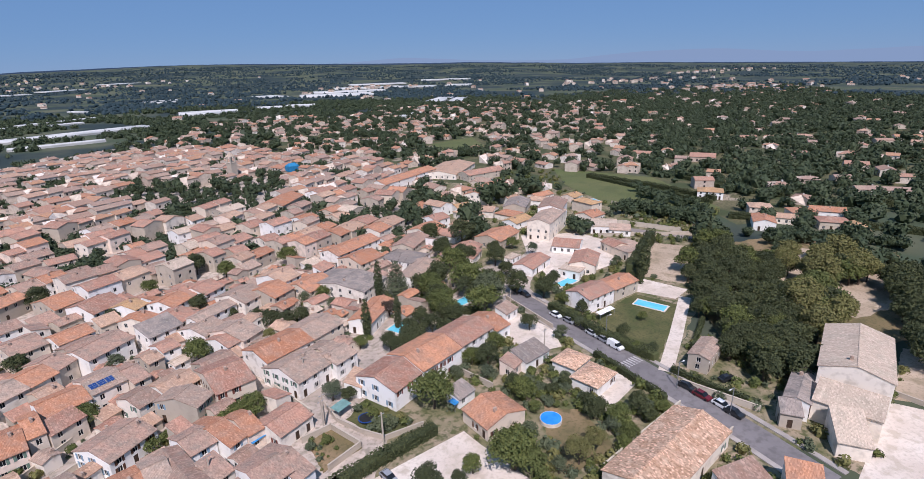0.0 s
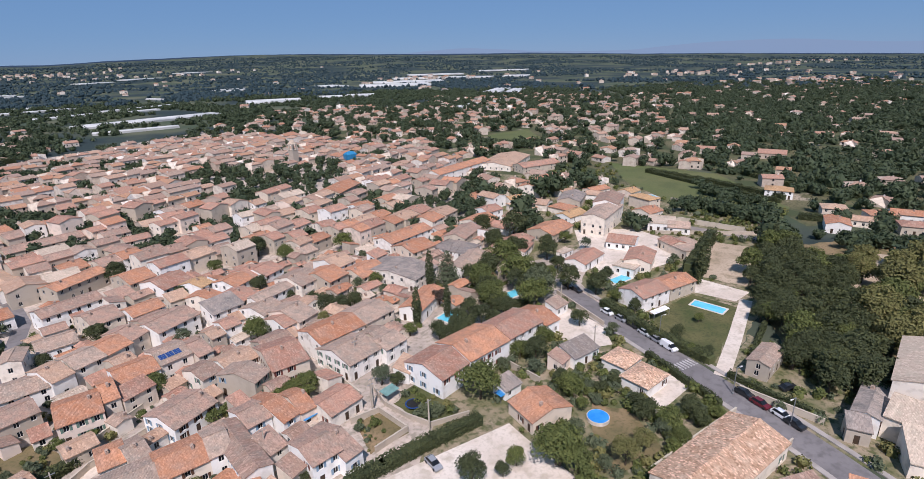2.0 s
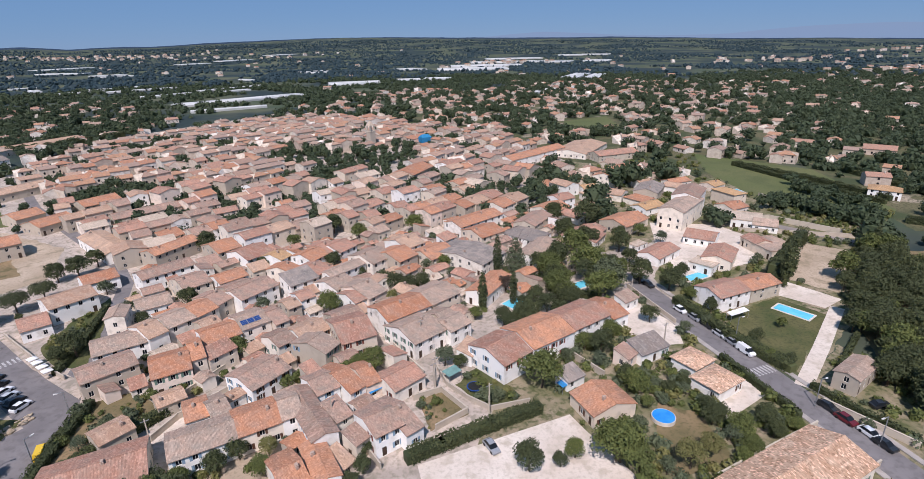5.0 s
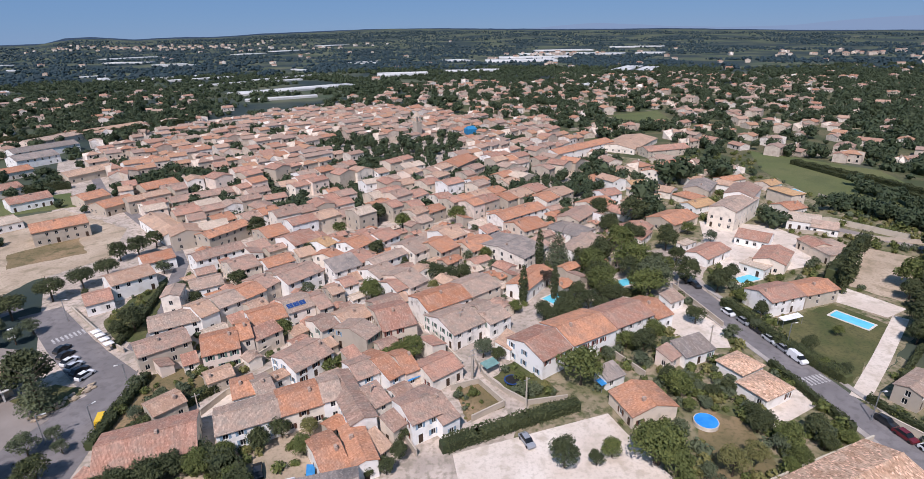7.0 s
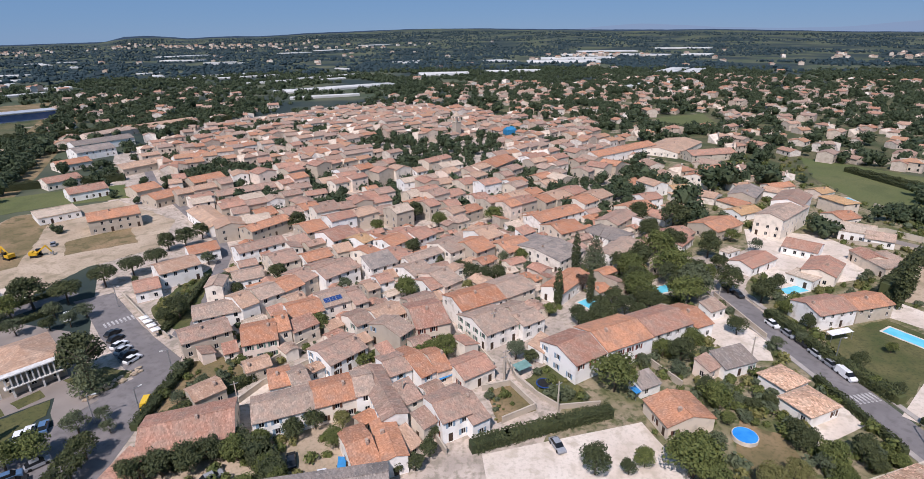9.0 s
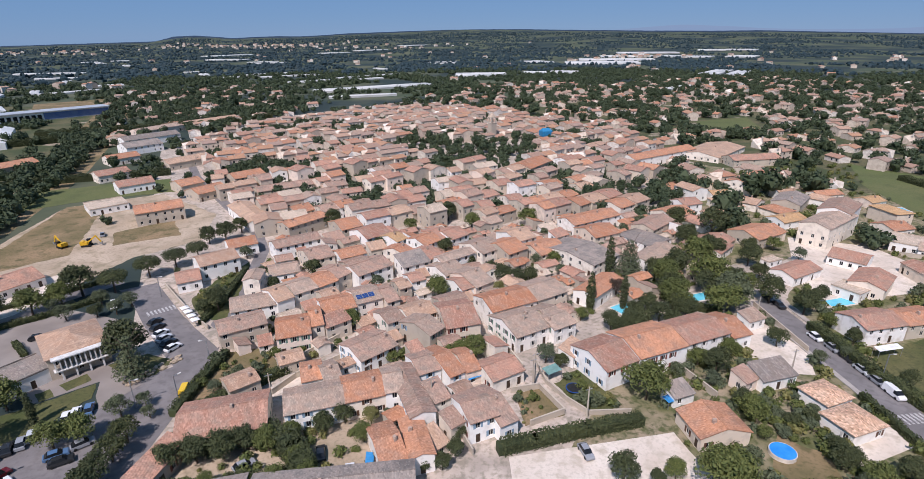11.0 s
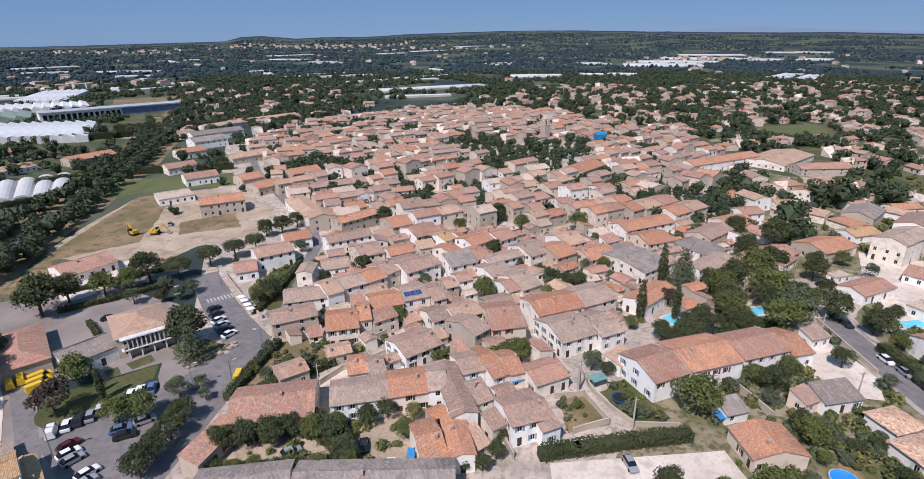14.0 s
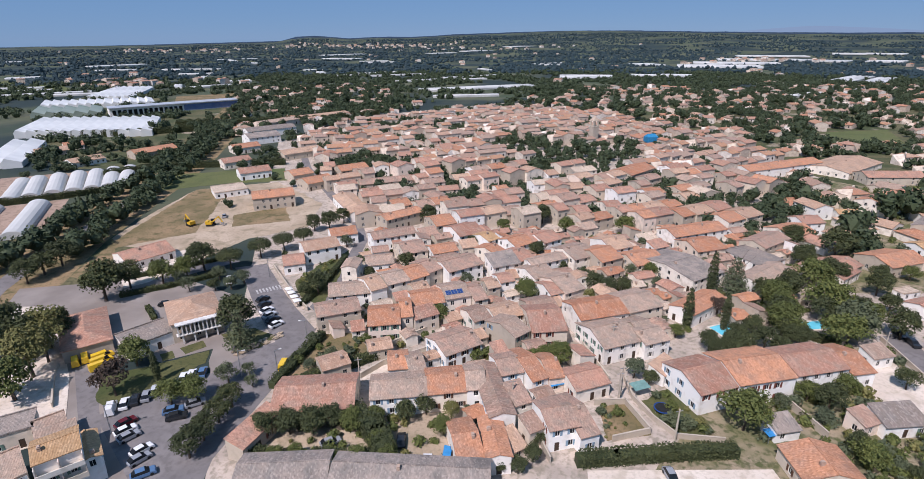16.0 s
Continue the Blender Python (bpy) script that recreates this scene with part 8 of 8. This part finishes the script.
def round_pool(x, y, r_):
    base = thing("round_pool", pose(x, y, 0), "bright blue round above-ground pool with a pale rim", "pool")
    for nm, ra, z0, z1, mt in (("rim", r_ + 0.15, -0.1, 0.9, COPING), ("water", r_, 0.2, 0.94, BLUE)):
        bm = bmesh.new()
        bmesh.ops.create_cone(bm, cap_ends=True, segments=28, radius1=ra, radius2=ra, depth=z1 - z0, matrix=pose(0, 0, (z0 + z1) / 2))
        part(nm, bm, mt, base)


def street_lamp(x, y, yaw, h=7.0):
    base = thing("street_lamp", pose(x, y, 0, 0, 0, yaw), "tall grey steel street lamp with one arm", "street lamp", "street lamps")
    put("pole", boxes_mesh("pole", [(-0.07, -0.07, 0, 0.07, 0.07, h), (-0.14, -0.14, 0, 0.14, 0.14, 0.5)], STEEL), base)
    put("arm", boxes_mesh("arm", [(0, -0.04, h - 0.1, 1.2, 0.04, h)], STEEL), base)
    put("lamp_head", boxes_mesh("lamp_head", [(0.9, -0.14, h - 0.16, 1.7, 0.14, h - 0.02)], FRAMEWHITE), base)


def utility_pole(x, y, h=8.0):
    base = thing("utility_pole", pose(x, y, 0, 0, 0, 30), "weathered concrete utility pole with crossarm", "pole", "utility poles")
    put("pole", boxes_mesh("pole", [(-0.13, -0.13, 0, 0.13, 0.13, h * 0.6), (-0.1, -0.1, h * 0.6, 0.1, 0.1, h)], STONE), base)
    put("crossarm", boxes_mesh("crossarm", [(-0.8, -0.05, h - 0.6, 0.8, 0.05, h - 0.48)], STEEL), base)


def crosswalk(x, y, yaw, n, w=3.0):
    base = thing("crosswalk", pose(x, y, 0, 0, 0, yaw), "worn white zebra crossing painted on the asphalt", "crosswalk", kind="structure")
    for k in range(n):
        put("stripe", boxes_mesh("stripe", [(-w / 2, -0.25, 0.05, w / 2, 0.25, 0.095)], PAINT), base, pose(0, (k - n / 2) * 1.0, 0))


def parasol(x, y, yaw):
    base = thing("parasol", pose(x, y, 0.06, 0, 0, yaw), "square white canvas parasol over a cafe terrace", "parasol", "parasols")
    put("pole", boxes_mesh("pole", [(-0.04, -0.04, 0, 0.04, 0.04, 2.7), (-0.35, -0.35, 0, 0.35, 0.35, 0.12)], STEEL), base)
    V = [(a, b, z) for z in (2.3,) for a, b in ((-1.05, -1.05), (1.05, -1.05), (1.05, 1.05), (-1.05, 1.05))] + [(0, 0, 2.8)] + [(a, b, 2.12) for a, b in ((-1.05, -1.05), (1.05, -1.05), (1.05, 1.05), (-1.05, 1.05))]
    put("canopy", mesh_of("canopy", V, [(0, 1, 4), (1, 2, 4), (2, 3, 4), (3, 0, 4), (5, 6, 1, 0), (6, 7, 2, 1), (7, 8, 3, 2), (8, 5, 0, 3)], [CANVAS]), base)


def solar_panel(m):
    base = thing("solar_panel", m, "dark blue solar panel on a tiled roof", "solar panel", "solar panels")
    put("frame", boxes_mesh("frame", [(-0.85, -0.95, 0, 0.85, 0.95, 0.05)], STEEL), base)
    B = [(-0.8 + i * 0.8 + 0.02, -0.9 + j * 0.6 + 0.02, 0.05, -0.8 + (i + 1) * 0.8 - 0.02, -0.9 + (j + 1) * 0.6 - 0.02, 0.06) for i in range(2) for j in range(3)]
    for b in B:
        put("cell", boxes_mesh("cell", [b], SOLAR), base)


def colonnade(x, y, yaw, L, h, n):
    base = thing("colonnade", pose(x, y, 0, 0, 0, yaw), "row of white concrete fins along the town hall front", "colonnade")
    put("canopy", boxes_mesh("canopy", [(-L / 2, -0.9, h, L / 2, 0.9, h + 0.3)], FRAMEWHITE), base)
    put("ledge", boxes_mesh("ledge", [(-L / 2, -0.9, 2.6, L / 2, 0.9, 2.85)], FRAMEWHITE), base)
    fin = boxes_mesh("fin", [(-0.14, -0.7, 2.85, 0.14, 0.5, h)], FRAMEWHITE)
    for k in range(n):
        put("fin", fin, base, pose(-L / 2 + L * (k + 0.5) / n, 0, 0))
    post = boxes_mesh("post", [(-0.18, -0.18, 0, 0.18, 0.18, 2.6)], FRAMEWHITE)
    for k in range(4):
        put("post", post, base, pose(-L / 2 + L * (k + 0.5) / 4, -0.5, 0))


def digger(x, y, yaw):
    base = thing("excavator", pose(x, y, 0.05, 0, 0, yaw), "yellow tracked excavator on the building site", "excavator")
    for s in (-1, 1):
        put("track", boxes_mesh("track", [(-1.7, s * 1.0 - 0.25, 0, 1.7, s * 1.0 + 0.25, 0.75)], RUBBER), base)
    put("body", boxes_mesh("body", [(-1.9, -1.2, 0.85, 0.7, 1.2, 1.9), (-1.9, -1.2, 1.9, -0.7, 1.2, 2.2)], DIGYELLOW), base)
    put("cab", boxes_mesh("cab", [(0.1, 0.2, 0.9, 1.5, 1.15, 2.8)], GLASS), base)
    V, F = [], []
    box_into(V, F, 0, -0.2, -0.25, 4.2, 0.2, 0.25)
    put("boom", mesh_of("boom", V, F, [DIGYELLOW]), base, pose(0.6, -0.4, 1.6, 0, -38, 0))
    V, F = [], []
    box_into(V, F, 0, -0.16, -0.2, 3.0, 0.16, 0.2)
    put("stick", mesh_of("stick", V, F, [DIGYELLOW]), base, pose(3.8, -0.4, 4.1, 0, 62, 0))
    put("bucket", boxes_mesh("bucket", [(4.7, -0.9, 0.6, 5.6, 0.1, 1.5)], STEEL), base)


def wrapped_tower(x, y):
    base = thing("wrapped_scaffold", pose(x, y, 0, 0, 0, 25), "scaffold round a roof, wrapped in bright blue sheeting", "scaffold")
    V, F = [], []
    box_into(V, F, -4, -3, 4.5, 4, 3, 8.2)
    V += [(-4, -3, 8.2), (4, -3, 8.2), (4, 3, 8.2), (-4, 3, 8.2), (-2.5, 0, 10.2), (2.5, 0, 10.2)]
    F += [(8, 9, 13, 12), (10, 11, 12, 13), (9, 10, 13), (11, 8, 12)]
    put("sheeting", mesh_of("sheeting", V, F, [CRANEBLUE]), base)
    for sx in (-3.8, 0, 3.8):
        for sy in (-2.8, 2.8):
            put("standard", boxes_mesh("standard", [(sx - 0.05, sy - 0.05, 0, sx + 0.05, sy + 0.05, 4.6)], STEEL), base)


def awning(x, y, yaw, L, W, h, material, label):
    base = thing("awning", pose(x, y, 0, 0, 0, yaw), label, "awning")
    V = [(-L / 2, -W / 2, h - 0.3), (L / 2, -W / 2, h - 0.3), (L / 2, W / 2, h), (-L / 2, W / 2, h)]
    V += [(a, b, c - 0.04) for a, b, c in V]
    put("sheet", mesh_of("sheet", V, [(0, 1, 2, 3), (7, 6, 5, 4), (0, 4, 5, 1), (1, 5, 6, 2), (2, 6, 7, 3), (3, 7, 4, 0)], [material]), base)
    for sx in (-1, 1):
        for sy in (-1, 1):
            put("post", boxes_mesh("post", [(sx * (L / 2 - 0.1) - 0.04, sy * (W / 2 - 0.1) - 0.04, 0, sx * (L / 2 - 0.1) + 0.04, sy * (W / 2 - 0.1) + 0.04, h - (0.3 if sy < 0 else 0.04))], STEEL), base)


def trampoline(x, y):
    base = thing("trampoline", pose(x, y, 0.05), "round black garden trampoline", "trampoline")
    for nm, ra, z0, z1, mt in (("frame_pad", 1.9, 0.75, 0.85, SOLAR), ("mat", 1.6, 0.8, 0.87, RUBBER)):
        bm = bmesh.new()
        bmesh.ops.create_cone(bm, cap_ends=True, segments=24, radius1=ra, radius2=ra, depth=z1 - z0, matrix=pose(0, 0, (z0 + z1) / 2))
        part(nm, bm, mt, base)
    for k in range(5):
        a = k * 2 * math.pi / 5
        put("leg", boxes_mesh("leg", [(-0.03, -0.03, 0, 0.03, 0.03, 0.76)], STEEL), base, pose(1.75 * math.cos(a), 1.75 * math.sin(a), 0))


def rockery(x, y, yaw):
    r = np.random.RandomState(6)
    v0, f0 = ico(1)
    V, F = [], []
    for k in range(60):
        q = v0 * (1 + 0.2 * r.normal(size=(len(v0), 1))) * r.uniform(0.25, 0.55) * np.array([1.3, 1, 0.7])
        F += (f0 + len(V)).tolist()
        V += (q + [r.uniform(-7, 7), r.uniform(-1.4, 1.4), 0.2]).tolist()
    ob = new("rockery", mesh_of("rockery", V, F, [EARTH]))
    ob.matrix_basis = pose(x, y, 0.05, 0, 0, yaw)
    tagged(ob, "low rockery of brown stones beside the lawn", "rocks", kind="stuff")


def balconies(base, L, D):
    for z in (2.7, 5.3):
        b = put("balcony", boxes_mesh("balcony", [(-L / 2, -D / 2 - 1.5, z, L / 2, -D / 2, z + 0.16)], COPING), base, None, "pale concrete balcony")
        put("railing", boxes_mesh("railing", [(-L / 2, -D / 2 - 1.5, z + 0.16, L / 2, -D / 2 - 1.4, z + 1.1)], STUCCO), b)
        for x in (-L / 2 + 0.1, 0, L / 2 - 0.1):
            put("divider", boxes_mesh("divider", [(x - 0.08, -D / 2 - 1.38, z + 0.16, x + 0.08, -D / 2 - 0.01, z + 2.4)], STUCCO), b)


round_pool(52.2, 84.5, 2.3)
street_lamp(-93.0, 63.4, 40)
street_lamp(86.0, 83.4, 10)
street_lamp(85.3, 110.4, 10)
street_lamp(-71.8, 89.7, 60)
street_lamp(-80.2, 87.3, 30)
street_lamp(-72.7, 104.2, 200)
street_lamp(89.3, 70.8, 190)
street_lamp(-107.6, 137.8, 0)
utility_pole(5.7, 101.2)
utility_pole(16.6, 91.6)
utility_pole(67.6, 135.2)
utility_pole(64.8, 109.3)
utility_pole(-51.0, 90.9)
utility_pole(-16.0, 92.3)
utility_pole(6.2, 103.4)
utility_pole(3.9, 121.1)
crosswalk(84.3, 97.3, -77, 6)
crosswalk(-101.7, 129.6, -44, 8)
parasol(-93.3, 127.5, 50)
parasol(-91.2, 125.6, 50)
parasol(-88.8, 123.4, 50)
parasol(-86.5, 121.3, 50)
solar_panel(pose(-41.7, 133.5, 0, 0, 0, 35) @ pose(-2.40, -2.96, 6.58, 16.7))
solar_panel(pose(-41.7, 133.5, 0, 0, 0, 35) @ pose(-0.65, -2.96, 6.58, 16.7))
solar_panel(pose(-41.7, 133.5, 0, 0, 0, 35) @ pose(1.10, -2.96, 6.58, 16.7))
colonnade(-101.5, 98.7, 49, 11.0, 5.6, 11)
digger(-163.2, 176.1, 20)
digger(-171.7, 173.9, 160)
wrapped_tower(23.6, 397.8)
awning(-7.9, 102.1, 35, 3.6, 2.6, 2.4, TARP, "blue canvas awning beside a house")
awning(34.6, 97.2, 30, 2.4, 2.0, 2.2, TARP, "blue plastic sheet over a lean-to")
awning(-25.1, 74.7, 100, 5, 1.5, 1.6, TARP, "long blue tarpaulin over stored wood")
awning(10.2, 105.4, 35, 4.0, 2.6, 2.6, DULLGREEN, "pale green garden shelter")
awning(92.6, 120.8, 17, 7, 1.8, 2.7, CANVAS, "long white terrace awning")
awning(-53.4, 138.5, 45, 5, 4, 3, CANVAS, "white shade sail over a courtyard")
trampoline(14.9, 100.8)
garden_wall([(7.1, 109.8), (8.8, 103.1), (12.9, 97.2), (17.2, 92.9), (26.1, 94.1)], 1.2)
garden_wall([(0.8, 98.9), (7.2, 101.0), (12.1, 92.8), (4.8, 88.4)], 1.5)
garden_wall([(40.1, 111.4), (45.6, 100.4)], 1.8)
garden_wall([(-52.5, 94.0), (-49.5, 100.5), (-41.5, 108.7)], 1.5)
garden_wall([(81.7, 77.7), (67.8, 72.9), (53.9, 67.8)], 1.4)
garden_wall([(84.9, 66.2), (71.7, 61.3)], 1.6)
garden_wall([(88.1, 83.8), (96.0, 68.9)], 1.6)
garden_wall([(71.0, 145.1), (74.5, 121.1)], 1.5)
garden_wall([(-110.6, 144.5), (-89.5, 125.3), (-82.1, 119.7)], 1.4)
garden_wall([(39.3, 156.5), (44.2, 145.4)], 2)
garden_wall([(134.9, 188.5), (176.6, 171.9)], 1.5)
garden_wall([(177.5, 232.6), (189.5, 181.5)], 1.6)
garden_wall([(-53.2, 105.4), (-43.4, 120.1)], 1.5)
garden_wall([(-11.7, 89.6), (-6.2, 79.3)], 1.6)
garden_wall([(-9.6, 96.0), (-14.4, 105.8)], 1.8)
garden_wall([(-3.4, 121.9), (3.6, 108.3)], 1.5)
garden_wall([(-112.5, 66.3), (-122.6, 74.7), (-126.3, 78.8)], 1.2)
garden_wall([(128.6, 62.5), (130.8, 55.1)], 1.2)
rockery(-84.9, 100.2, 62)
balconies(flats, 7.0, 7.0)
kerb([(70.5, 148.0), (74.7, 120.6), (78.6, 98.3), (81.2, 81.9), (83.3, 68.2), (84.2, 60.3), (85.2, 48.3)], 1.3)
kerb([(80.2, 149.5), (84.3, 122.2), (88.3, 99.9), (90.9, 83.4), (93.0, 69.6), (94.0, 61.2), (95.0, 49.1)], 1.3)
patch("avenue_ground", [(-166.4, 84.8), (-256.4, 138.6), (-247.8, 162.9), (-196.7, 163.4), (-129.8, 131.7), (-131.7, 113.4), (-146.5, 95.9)], GARDENLAND, 0.006, "dry grass and worn earth under the avenue trees", "ground")
patch("flats_yard", [(-136.3, 84.3), (-113.4, 80.0), (-74.6, 53.7), (-85.9, 50.2)], YARDGREY, 0.0065, "worn grey yard beside the flats", "yard")

for key, ob in PROTO.items():
    if key not in _used:
        for o in (*ob.children_recursive, ob):
            bpy.data.objects.remove(o)
